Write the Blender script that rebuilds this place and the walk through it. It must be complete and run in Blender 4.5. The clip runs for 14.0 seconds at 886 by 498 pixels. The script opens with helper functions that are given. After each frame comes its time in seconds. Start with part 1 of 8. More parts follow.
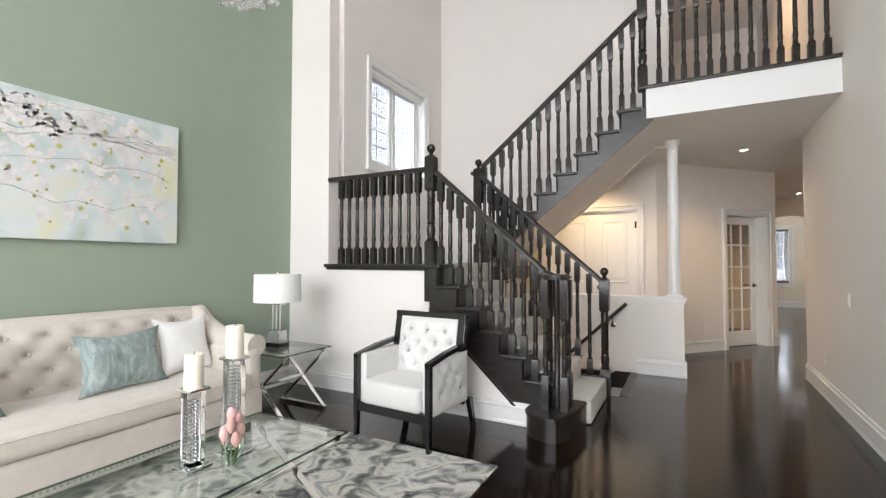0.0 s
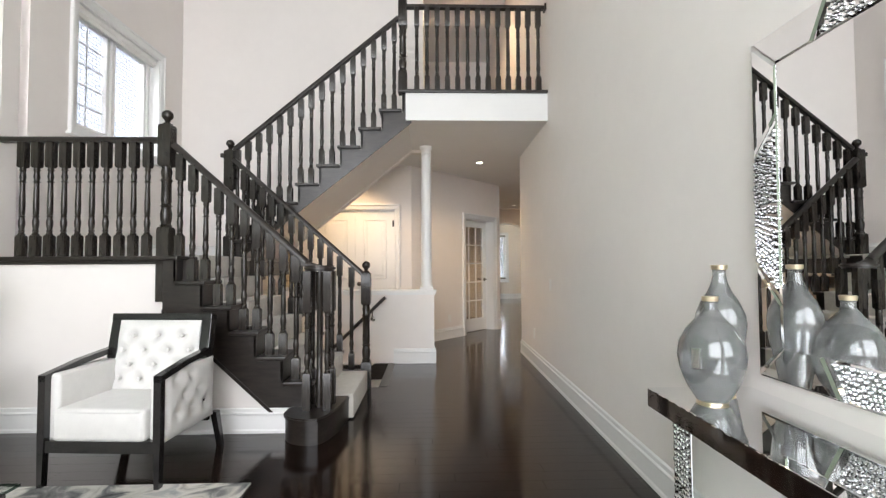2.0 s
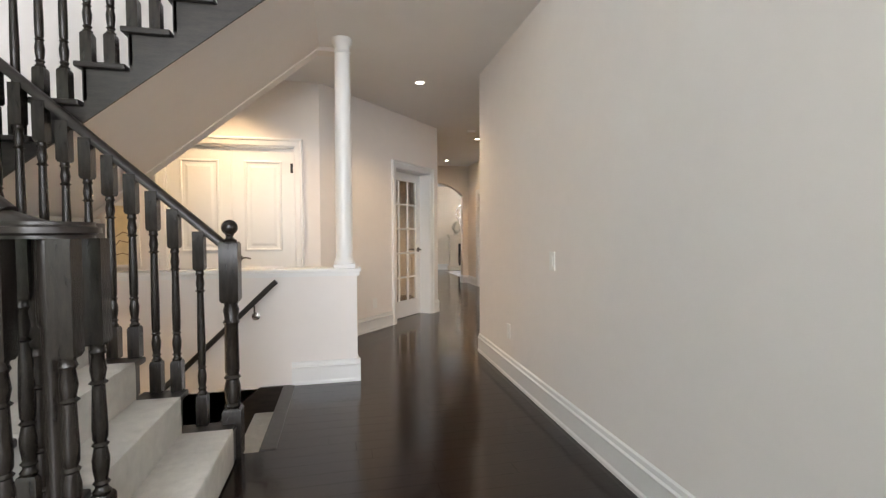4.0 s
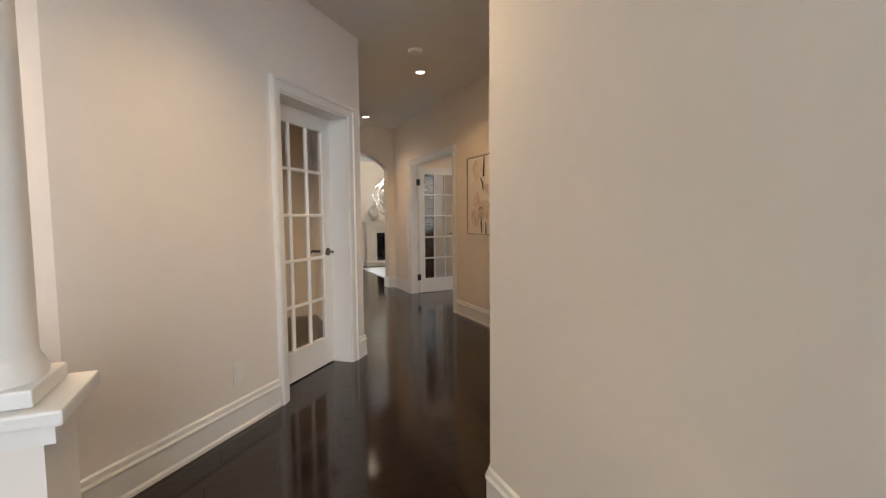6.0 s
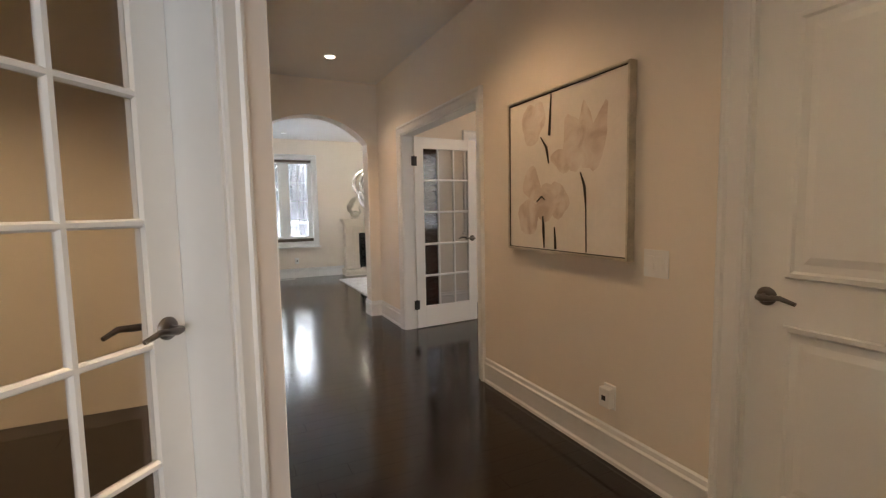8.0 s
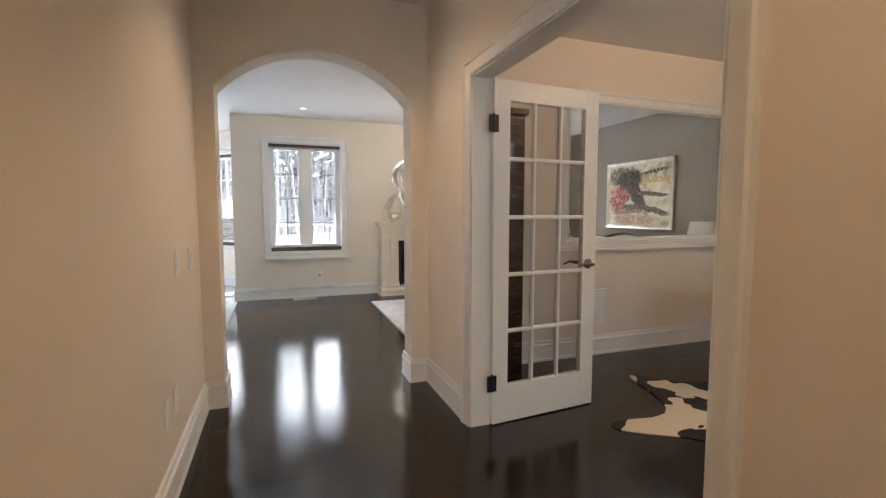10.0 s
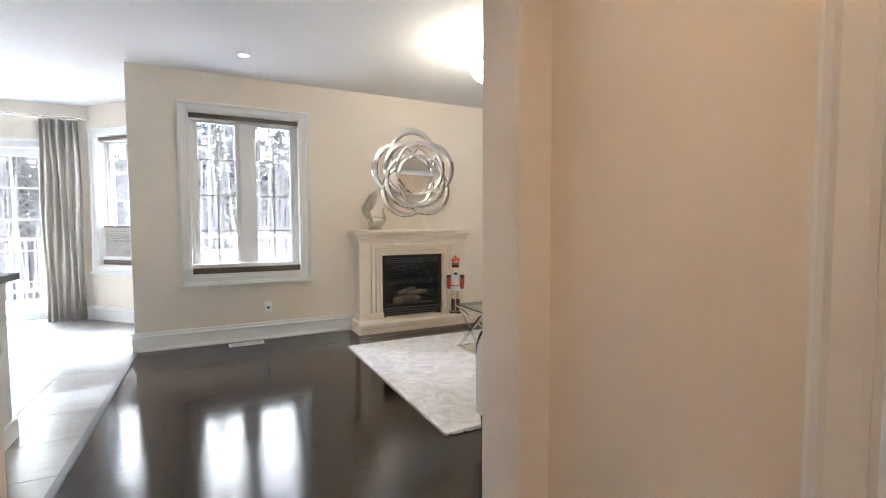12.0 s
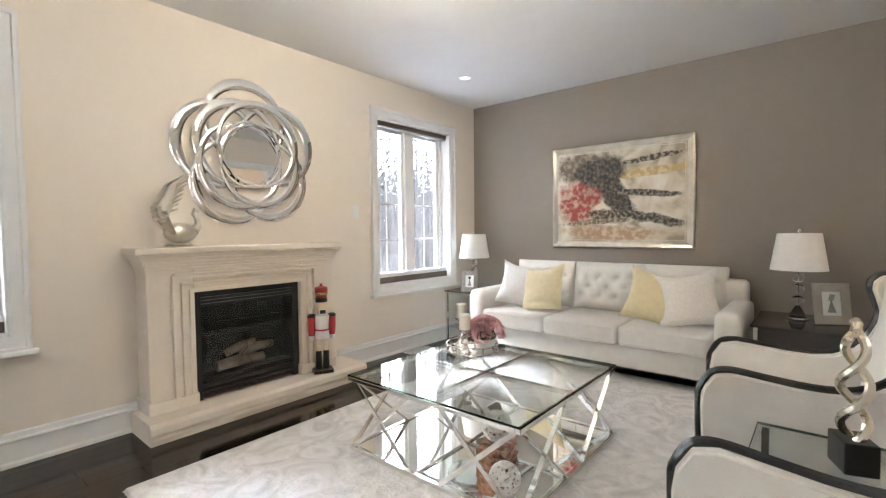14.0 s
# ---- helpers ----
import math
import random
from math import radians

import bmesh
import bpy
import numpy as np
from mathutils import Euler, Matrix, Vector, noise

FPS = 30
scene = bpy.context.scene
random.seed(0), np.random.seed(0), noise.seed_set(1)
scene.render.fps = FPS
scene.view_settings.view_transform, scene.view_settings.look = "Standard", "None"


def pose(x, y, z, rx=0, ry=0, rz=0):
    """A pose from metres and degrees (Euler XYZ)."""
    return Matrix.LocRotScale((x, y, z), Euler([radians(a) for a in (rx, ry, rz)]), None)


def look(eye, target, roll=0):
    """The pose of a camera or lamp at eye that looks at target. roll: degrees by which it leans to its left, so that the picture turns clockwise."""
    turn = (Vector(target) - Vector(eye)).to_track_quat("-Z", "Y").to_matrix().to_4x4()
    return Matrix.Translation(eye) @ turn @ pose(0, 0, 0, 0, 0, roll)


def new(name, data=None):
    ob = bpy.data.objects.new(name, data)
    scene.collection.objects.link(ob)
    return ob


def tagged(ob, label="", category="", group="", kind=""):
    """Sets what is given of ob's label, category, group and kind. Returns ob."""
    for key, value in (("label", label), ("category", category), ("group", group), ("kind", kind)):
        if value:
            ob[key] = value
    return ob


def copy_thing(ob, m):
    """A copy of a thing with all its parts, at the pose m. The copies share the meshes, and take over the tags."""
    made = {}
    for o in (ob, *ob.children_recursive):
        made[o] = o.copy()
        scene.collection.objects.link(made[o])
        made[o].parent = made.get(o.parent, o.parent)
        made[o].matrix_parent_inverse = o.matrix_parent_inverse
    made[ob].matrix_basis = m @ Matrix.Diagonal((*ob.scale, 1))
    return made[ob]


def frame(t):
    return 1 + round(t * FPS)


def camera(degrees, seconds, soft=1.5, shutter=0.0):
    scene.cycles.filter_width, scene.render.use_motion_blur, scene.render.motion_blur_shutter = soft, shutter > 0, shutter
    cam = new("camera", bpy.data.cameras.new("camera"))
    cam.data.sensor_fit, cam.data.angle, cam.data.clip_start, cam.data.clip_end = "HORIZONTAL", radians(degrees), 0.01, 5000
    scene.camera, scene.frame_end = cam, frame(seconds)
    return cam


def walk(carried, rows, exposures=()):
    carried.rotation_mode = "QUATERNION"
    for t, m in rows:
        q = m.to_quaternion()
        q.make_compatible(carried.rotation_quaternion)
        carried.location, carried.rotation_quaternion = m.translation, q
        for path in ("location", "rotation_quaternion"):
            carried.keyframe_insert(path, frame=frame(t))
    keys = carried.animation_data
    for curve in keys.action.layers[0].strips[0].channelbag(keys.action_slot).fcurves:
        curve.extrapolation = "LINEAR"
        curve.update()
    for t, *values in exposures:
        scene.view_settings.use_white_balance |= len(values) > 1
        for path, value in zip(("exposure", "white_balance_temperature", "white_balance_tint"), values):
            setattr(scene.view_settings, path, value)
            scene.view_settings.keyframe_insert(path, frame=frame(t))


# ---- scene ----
cam = camera(88.5, 14.0, soft=1.3)
PATH = [
    (0, (-0.096, -1.449, 1.311), (-1.037, 0.315, 1.368), 0.0),
    (0.5, (-0.057, -1.552, 1.278), (-0.533, 0.389, 1.348), -0.0),
    (1, (-0.082, -1.567, 1.281), (-0.227, 0.427, 1.347), -0.2),
    (1.5, (-0.125, -1.507, 1.26), (-0.139, 0.492, 1.326), -0.2),
    (2, (-0.175, -1.291, 1.214), (-0.116, 0.707, 1.284), -0.3),
    (2.5, (-0.232, -0.902, 1.202), (-0.101, 1.093, 1.26), -0.2),
    (3, (-0.26, -0.419, 1.193), (-0.047, 1.569, 1.214), -0.1),
    (3.5, (-0.289, 0.125, 1.179), (0.03, 2.099, 1.14), -0.2),
    (4, (-0.238, 0.717, 1.184), (0.198, 2.668, 1.112), -0.2),
    (6.5, (0.346, 4.115, 1.213), (1.209, 5.913, 1.065), -0.5),
    (7, (0.539, 4.71, 1.212), (1.423, 6.498, 1.057), -0.5),
    (7.5, (0.78, 5.267, 1.251), (1.663, 7.054, 1.085), -0.9),
    (10, (1.638, 7.858, 1.262), (2.318, 9.732, 1.104), -0.0),
    (10.5, (1.659, 8.39, 1.25), (2.343, 10.263, 1.096), -0.0),
    (11, (1.654, 8.911, 1.253), (2.36, 10.776, 1.104), 0.2),
    (11.5, (1.679, 9.406, 1.251), (2.465, 11.239, 1.11), 0.1),
    (12, (1.719, 9.916, 1.181), (2.621, 11.698, 1.072), -0.2),
    (12.5, (1.721, 10.424, 1.19), (2.798, 12.106, 1.088), -0.2),
    (13, (1.822, 10.904, 1.183), (3.060, 12.475, 1.095), -0.5),
    (13.5, (2.018, 11.283, 1.195), (3.4, 12.726, 1.106), -0.5),
    (14, (2.22, 11.694, 1.206), (3.751, 12.978, 1.125), -0.6),
]
EXPOSURES = [(0.0, 0.75), (2.0, 0.82), (4.0, 0.92), (6.5, 0.80), (10.0, 0.86), (11.0, 0.96), (12.5, 1.02), (13.5, 1.10), (14.0, 1.14)]
walk(cam, [(t, look(eye, target, roll)) for t, eye, target, roll in PATH], EXPOSURES)

# ---- world and light ----
world = bpy.data.worlds.new("world")
scene.world = world
world.use_nodes = True
wn = world.node_tree
sky = wn.nodes.new("ShaderNodeTexSky")
sky.sky_type = "NISHITA"
sky.sun_disc = False
sky.sun_elevation, sky.sun_rotation = radians(49), radians(143)
sky.air_density, sky.dust_density = 1.0, 3.0
wn.nodes["Background"].inputs["Strength"].default_value = 0.15
wn.links.new(sky.outputs["Color"], wn.nodes["Background"].inputs["Color"])

sun_data = bpy.data.lights.new("sun", "SUN")
sun_data.energy, sun_data.angle, sun_data.color = 4.0, radians(10), (1.0, 0.97, 0.92)
sun = new("sun", sun_data)
sun.matrix_world = look((0, 0, 17), (-9, 12, 0))


def area_light(name, centre, target, width, height, watts, colour):
    data = bpy.data.lights.new(name, "AREA")
    data.shape, data.size, data.size_y = "RECTANGLE", width, height
    data.energy, data.color = watts, colour
    ob = new(name, data)
    ob.matrix_world = look(centre, target)
    return ob


def spot_light(name, at, watts, colour, angle=120, radius=0.05):
    data = bpy.data.lights.new(name, "SPOT")
    data.energy, data.color, data.spot_size, data.spot_blend, data.shadow_soft_size = watts, colour, radians(angle), 0.8, radius
    ob = new(name, data)
    ob.location = at
    return ob


def point_light(name, at, watts, colour, radius=0.08):
    data = bpy.data.lights.new(name, "POINT")
    data.energy, data.color, data.shadow_soft_size = watts, colour, radius
    ob = new(name, data)
    ob.location = at
    return ob


DAY = (0.96, 0.965, 1.0)
COOL = (0.72, 0.83, 1.0)
WARM = (1.0, 0.62, 0.33)
# daylight through the tall front windows behind the start of the walk
area_light("front_window_light", (-1.4, -4.9, 2.6), (-1.4, 0, 2.2), 4.2, 3.6, 258, DAY)
# daylight that falls through the garden windows, the nook and the study
area_light("garden_sky_light", (2.0, 19.6, 5.9), (2.6, 13.0, 0.6), 3.2, 2.2, 15000, COOL)
area_light("garden_sky_light", (6.4, 19.6, 5.9), (5.0, 13.0, 0.6), 3.2, 2.2, 34000, COOL)
area_light("nook_sky_light", (-1.6, 21.0, 5.9), (-0.1, 14.5, 0.4), 3.0, 2.2, 4000, COOL)
area_light("study_window_light", (4.7, 7.04, 1.6), (4.7, 9.4, 1.2), 1.4, 1.4, 5, DAY)
area_light("landing_sky_light", (-4.6, 3.3, 4.9), (-2.6, 3.3, 1.6), 1.2, 1.0, 90, DAY)


# ---- materials ----
def material(name, colour, rough=0.6, metal=0.0, vary=0.06, scale=6.0, bump=0.0, bump_scale=60.0, stretch=(1, 1, 1), per_piece=0.0, coat=0.0, sheen=0.0, shine=0.5):
    m = bpy.data.materials.new(name)
    m.use_nodes = True
    nt = m.node_tree
    b = nt.nodes["Principled BSDF"]
    b.inputs["Roughness"].default_value, b.inputs["Metallic"].default_value = rough, metal
    b.inputs["Specular IOR Level"].default_value = shine
    b.inputs["Coat Weight"].default_value = coat
    b.inputs["Coat Roughness"].default_value = 0.05
    b.inputs["Sheen Weight"].default_value = sheen
    tc = nt.nodes.new("ShaderNodeTexCoord")
    mp = nt.nodes.new("ShaderNodeMapping")
    mp.inputs["Scale"].default_value = stretch
    nt.links.new(tc.outputs["Object"], mp.inputs["Vector"])
    n1, n2 = nt.nodes.new("ShaderNodeTexNoise"), nt.nodes.new("ShaderNodeTexNoise")
    n1.inputs["Scale"].default_value, n1.inputs["Detail"].default_value = scale, 6
    n2.inputs["Scale"].default_value, n2.inputs["Detail"].default_value = scale * 9, 4
    for n in (n1, n2):
        nt.links.new(mp.outputs["Vector"], n.inputs["Vector"])
    add = nt.nodes.new("ShaderNodeMath")
    add.operation = "MULTIPLY_ADD"
    add.inputs[1].default_value = 0.45
    nt.links.new(n2.outputs["Fac"], add.inputs[0])
    nt.links.new(n1.outputs["Fac"], add.inputs[2])
    rng = nt.nodes.new("ShaderNodeMapRange")
    rng.inputs["From Min"].default_value, rng.inputs["From Max"].default_value = 0.45, 1.0
    rng.inputs["To Min"].default_value, rng.inputs["To Max"].default_value = 1 - vary, 1 + vary
    nt.links.new(add.outputs[0], rng.inputs["Value"])
    last = rng.outputs["Result"]
    if per_piece:
        oi = nt.nodes.new("ShaderNodeObjectInfo")
        geo = nt.nodes.new("ShaderNodeNewGeometry")
        both = nt.nodes.new("ShaderNodeMath")
        both.operation = "ADD"
        nt.links.new(oi.outputs["Random"], both.inputs[0])
        nt.links.new(geo.outputs["Random Per Island"], both.inputs[1])
        pr = nt.nodes.new("ShaderNodeMapRange")
        pr.inputs["From Max"].default_value = 2.0
        pr.inputs["To Min"].default_value, pr.inputs["To Max"].default_value = 1 - per_piece, 1 + per_piece
        nt.links.new(both.outputs[0], pr.inputs["Value"])
        mul = nt.nodes.new("ShaderNodeMath")
        mul.operation = "MULTIPLY"
        nt.links.new(last, mul.inputs[0])
        nt.links.new(pr.outputs["Result"], mul.inputs[1])
        last = mul.outputs[0]
    mix = nt.nodes.new("ShaderNodeVectorMath")
    mix.operation = "SCALE"
    mix.inputs[0].default_value = colour
    nt.links.new(last, mix.inputs["Scale"])
    nt.links.new(mix.outputs["Vector"], b.inputs["Base Color"])
    if bump:
        n3 = nt.nodes.new("ShaderNodeTexNoise")
        n3.inputs["Scale"].default_value, n3.inputs["Detail"].default_value = bump_scale, 5
        nt.links.new(mp.outputs["Vector"], n3.inputs["Vector"])
        bp = nt.nodes.new("ShaderNodeBump")
        bp.inputs["Strength"].default_value, bp.inputs["Distance"].default_value = bump, 0.01
        nt.links.new(n3.outputs["Fac"], bp.inputs["Height"])
        nt.links.new(bp.outputs["Normal"], b.inputs["Normal"])
    return m


def glass_material(name, colour=(1, 1, 1), rough=0.0, thin=True, clear=0.9):
    """Thin panes: mostly clear with a real mirror reflection that grows at grazing angles. Thick glass refracts."""
    m = bpy.data.materials.new(name)
    m.use_nodes = True
    nt = m.node_tree
    if not thin:
        b = nt.nodes["Principled BSDF"]
        b.inputs["Base Color"].default_value = (*colour, 1)
        b.inputs["Roughness"].default_value = rough
        b.inputs["Transmission Weight"].default_value = 1.0
        b.inputs["IOR"].default_value = 1.45
        return m
    nt.nodes.remove(nt.nodes["Principled BSDF"])
    out = nt.nodes["Material Output"]
    tr, gl, fr, pw, sc, mx = (nt.nodes.new("ShaderNode" + k) for k in ("BsdfTransparent", "BsdfGlossy", "LayerWeight", "Math", "MapRange", "MixShader"))
    tr.inputs["Color"].default_value = (clear * colour[0], clear * colour[1], clear * colour[2], 1)
    gl.inputs["Roughness"].default_value = rough
    fr.inputs["Blend"].default_value = 0.5
    pw.operation, pw.inputs[1].default_value = "POWER", 5.0
    sc.inputs["To Min"].default_value, sc.inputs["To Max"].default_value = 0.045, 1.0
    nt.links.new(fr.outputs["Facing"], pw.inputs[0])
    nt.links.new(pw.outputs[0], sc.inputs["Value"])
    nt.links.new(sc.outputs["Result"], mx.inputs[0])
    nt.links.new(tr.outputs[0], mx.inputs[1])
    nt.links.new(gl.outputs[0], mx.inputs[2])
    nt.links.new(mx.outputs[0], out.inputs["Surface"])
    return m


def glow_material(name, colour, strength):
    m = bpy.data.materials.new(name)
    m.use_nodes = True
    b = m.node_tree.nodes["Principled BSDF"]
    b.inputs["Base Color"].default_value = (0.8, 0.8, 0.8, 1)
    b.inputs["Emission Color"].default_value = (*colour, 1)
    b.inputs["Emission Strength"].default_value = strength
    return m


WALL = material("cream_wall_paint", (0.80, 0.762, 0.732), 0.75, vary=0.025, scale=1.2, bump=0.04, bump_scale=240)
PEACH = material("warm_cream_wall_paint", (0.80, 0.73, 0.64), 0.75, vary=0.025, scale=1.2, bump=0.04, bump_scale=240)
GREEN = material("sage_green_wall_paint", (0.30, 0.36, 0.28), 0.75, vary=0.03, scale=1.2, bump=0.04, bump_scale=240)
GREY = material("taupe_grey_wall_paint", (0.27, 0.238, 0.202), 0.75, vary=0.03, scale=1.2, bump=0.04, bump_scale=240)
CEILING = material("white_ceiling_paint", (0.80, 0.79, 0.78), 0.9, vary=0.02, scale=1.0, bump=0.05, bump_scale=180)
TRIM = material("white_satin_trim_paint", (0.78, 0.78, 0.77), 0.35, vary=0.02, scale=3)
DOOR = material("white_door_paint", (0.80, 0.80, 0.785), 0.4, vary=0.02, scale=3)
FLOOR = material("dark_espresso_hardwood", (0.013, 0.0068, 0.0046), 0.105, vary=0.5, scale=3.0, bump=0.025, bump_scale=7, stretch=(1, 14, 14), per_piece=0.4, shine=0.5)
STAIN = material("dark_stained_oak", (0.020, 0.0155, 0.013), 0.3, vary=0.6, scale=5, bump=0.08, bump_scale=18, stretch=(1.5, 8, 8), shine=0.5)
STAIN_UP = material("dark_stained_turned_wood", (0.022, 0.018, 0.0145), 0.27, vary=0.5, scale=8, bump=0.06, bump_scale=20, stretch=(8, 8, 1.5), shine=0.45)
CARPET = material("grey_stair_carpet", (0.60, 0.58, 0.53), 0.95, vary=0.12, scale=20, bump=0.5, bump_scale=260, sheen=0.3)
BLACKWOOD = material("black_lacquered_wood", (0.012, 0.011, 0.011), 0.25, vary=0.2, scale=8, coat=0.3)
WHITE_FABRIC = material("white_woven_upholstery", (0.70, 0.69, 0.67), 0.9, vary=0.05, scale=14, bump=0.25, bump_scale=380, sheen=0.25)
CREAM_FABRIC = material("cream_upholstery", (0.66, 0.61, 0.53), 0.9, vary=0.06, scale=14, bump=0.25, bump_scale=380, sheen=0.3)
CHROME = material("polished_chrome", (0.82, 0.81, 0.79), 0.07, 1.0, vary=0.03)
NICKEL = material("brushed_nickel", (0.50, 0.48, 0.45), 0.25, 1.0, vary=0.08, scale=20)
PEWTER = material("dark_pewter_metal", (0.16, 0.145, 0.135), 0.3, 1.0, vary=0.15, scale=20)
BRONZE = material("black_iron_hinge", (0.02, 0.02, 0.02), 0.45, 0.6, vary=0.1)
SILVER_LEAF = material("antique_silver_leaf", (0.62, 0.58, 0.50), 0.28, 1.0, vary=0.2, scale=12, bump=0.15, bump_scale=30)
MIRROR = material("mirror_glass", (0.90, 0.91, 0.91), 0.005, 1.0, vary=0.0)
STONE = material("cream_cast_stone", (0.77, 0.69, 0.59), 0.6, vary=0.05, scale=5, bump=0.08, bump_scale=120)
BLACK = material("black_enamel", (0.01, 0.01, 0.01), 0.3, vary=0.2)
PLASTIC = material("white_plastic", (0.80, 0.80, 0.78), 0.35, vary=0.01)
SHADE = material("white_linen_lampshade", (0.84, 0.83, 0.80), 0.9, vary=0.03, scale=30, bump=0.15, bump_scale=400)
WAX = material("ivory_candle_wax", (0.82, 0.77, 0.66), 0.5, vary=0.04)
TILE = material("grey_stone_floor_tile", (0.30, 0.29, 0.275), 0.25, vary=0.15, scale=3, bump=0.03, bump_scale=15, per_piece=0.06)
PANE = glass_material("window_glass", clear=0.92)
DOOR_PANE = glass_material("door_glass", clear=0.88)
TABLE_GLASS = glass_material("clear_table_glass", (0.975, 1.0, 0.985), clear=0.97)
EDGE_GLASS = glass_material("green_glass_edge", (0.45, 0.66, 0.58), clear=0.6)
CRYSTAL = glass_material("cut_crystal", thin=False)
DIM_GLASS = glass_material("smoky_vase_glass", (0.72, 0.78, 0.78), thin=False)


# ---- mesh helpers ----
def thing(name, at=(0, 0, 0), turn=0.0, label="", category="", group="", kind=""):
    ob = new(name)
    ob.location, ob.rotation_euler = at, (0, 0, radians(turn))
    ob.empty_display_size = 0.1
    return tagged(ob, label, category, group, kind)


def part(name, bm, mat, parent=None, label="", smooth=False):
    me = bpy.data.meshes.new(name)
    bm.normal_update()
    bm.to_mesh(me)
    bm.free()
    if smooth:
        me.shade_smooth()
        me.set_sharp_from_angle(angle=radians(40))
    me.materials.append(mat)
    ob = new(name, me)
    ob.parent = parent
    if label:
        ob["label"] = label
    return ob


def again(ob, at, turn=None, scale=None, parent=None):
    """The same mesh once more as an object of its own."""
    o = ob.copy()
    scene.collection.objects.link(o)
    o.location = at
    if turn is not None:
        o.rotation_euler = turn
    if scale is not None:
        o.scale = scale
    if parent is not None:
        o.parent = parent
    return o


def box(bm, x0, x1, y0, y1, z0, z1, bevel=0.0, m=None):
    r = bmesh.ops.create_cube(bm, size=1.0)
    vs = r["verts"]
    for v in vs:
        v.co = Vector(((x0 + x1) / 2 + v.co.x * (x1 - x0), (y0 + y1) / 2 + v.co.y * (y1 - y0), (z0 + z1) / 2 + v.co.z * (z1 - z0)))
    if bevel:
        es = list({e for v in vs for e in v.link_edges})
        r = bmesh.ops.bevel(bm, geom=es, offset=bevel, segments=2, affect="EDGES", profile=0.6)
        vs = list({v for f in r["faces"] for v in f.verts} | {v for v in vs if v.is_valid})
    if m is not None:
        bmesh.ops.transform(bm, matrix=m, verts=[v for v in vs if v.is_valid])
    return bm


def boxed(*args, **kw):
    return box(bmesh.new(), *args, **kw)


def lathe(bm, profile, at=(0, 0, 0), steps=14, square=False):
    """Turns (radius, height) pairs round the z axis."""
    rings = []
    n = 4 if square else steps
    for r, z in profile:
        ring = []
        for i in range(n):
            a = 2 * math.pi * i / n + (math.pi / 4 if square else 0)
            k = r * (math.sqrt(2) if square else 1)
            ring.append(bm.verts.new((at[0] + k * math.cos(a), at[1] + k * math.sin(a), at[2] + z)))
        rings.append(ring)
    for a, b in zip(rings, rings[1:]):
        for i in range(n):
            bm.faces.new((a[i], a[(i + 1) % n], b[(i + 1) % n], b[i]))
    bm.faces.new(list(reversed(rings[0])))
    bm.faces.new(rings[-1])
    return bm


def tube(bm, points, radius, steps=8, closed=False, flat=1.0):
    """A round bar along points; flat squashes it along its second axis."""
    pts = [Vector(p) for p in points]
    rings, n = [], len(pts)
    side = None
    for i, p in enumerate(pts):
        if closed:
            d = pts[(i + 1) % n] - pts[i - 1]
        else:
            d = pts[min(i + 1, n - 1)] - pts[max(i - 1, 0)]
        d.normalize()
        if side is None:
            side = d.cross(Vector((0, 0, 1)))
            if side.length < 0.05:
                side = d.cross(Vector((0, 1, 0)))
        side = (side - d * side.dot(d)).normalized()
        up = d.cross(side)
        r = radius[i] if isinstance(radius, (list, tuple)) else radius
        rings.append([bm.verts.new(p + side * r * math.cos(2 * math.pi * k / steps) + up * r * flat * math.sin(2 * math.pi * k / steps)) for k in range(steps)])
    pairs = list(zip(rings, rings[1:])) + ([(rings[-1], rings[0])] if closed else [])
    for a, b in pairs:
        for k in range(steps):
            bm.faces.new((a[k], a[(k + 1) % steps], b[(k + 1) % steps], b[k]))
    if not closed:
        bm.faces.new(list(reversed(rings[0])))
        bm.faces.new(rings[-1])
    return bm


def prism(bm, outline, lo, hi, axis="y", m=None):
    """An outline of (a, b) pairs, pushed from lo to hi along an axis. axis y: a is x and b is z; axis x: a is y and b is z; axis z: a is x, b is y."""
    def at(a, b, c):
        return {"y": (a, c, b), "x": (c, a, b), "z": (a, b, c)}[axis]
    one = [bm.verts.new(at(a, b, lo)) for a, b in outline]
    two = [bm.verts.new(at(a, b, hi)) for a, b in outline]
    n = len(outline)
    fs = [bm.faces.new(one), bm.faces.new(list(reversed(two)))]
    for i in range(n):
        fs.append(bm.faces.new((one[i], two[i], two[(i + 1) % n], one[(i + 1) % n])))
    bmesh.ops.recalc_face_normals(bm, faces=fs)
    if m is not None:
        bmesh.ops.transform(bm, matrix=m, verts=one + two)
    return bm


def extrude_along(bm, p0, p1, profile, flip=False):
    """A moulding from p0 to p1 on the floor plan: profile pairs are (out from the wall, height); out is to the left of the way."""
    a, b = Vector(p0), Vector(p1)
    d = (b - a).normalized()
    out = Vector((-d.y, d.x)) * (-1 if flip else 1)
    one = [bm.verts.new((a.x + out.x * o, a.y + out.y * o, h)) for o, h in profile]
    two = [bm.verts.new((b.x + out.x * o, b.y + out.y * o, h)) for o, h in profile]
    n = len(profile)
    fs = [bm.faces.new(one), bm.faces.new(list(reversed(two)))]
    for i in range(n):
        fs.append(bm.faces.new((one[i], two[i], two[(i + 1) % n], one[(i + 1) % n])))
    bmesh.ops.recalc_face_normals(bm, faces=fs)
    return bm


def frame_on(p0, p1):
    """A matrix whose x runs from p0 to p1 on the plan and whose y points to the left of that way."""
    d = Vector(p1) - Vector(p0)
    return pose(p0[0], p0[1], 0, 0, 0, math.degrees(math.atan2(d.y, d.x)))


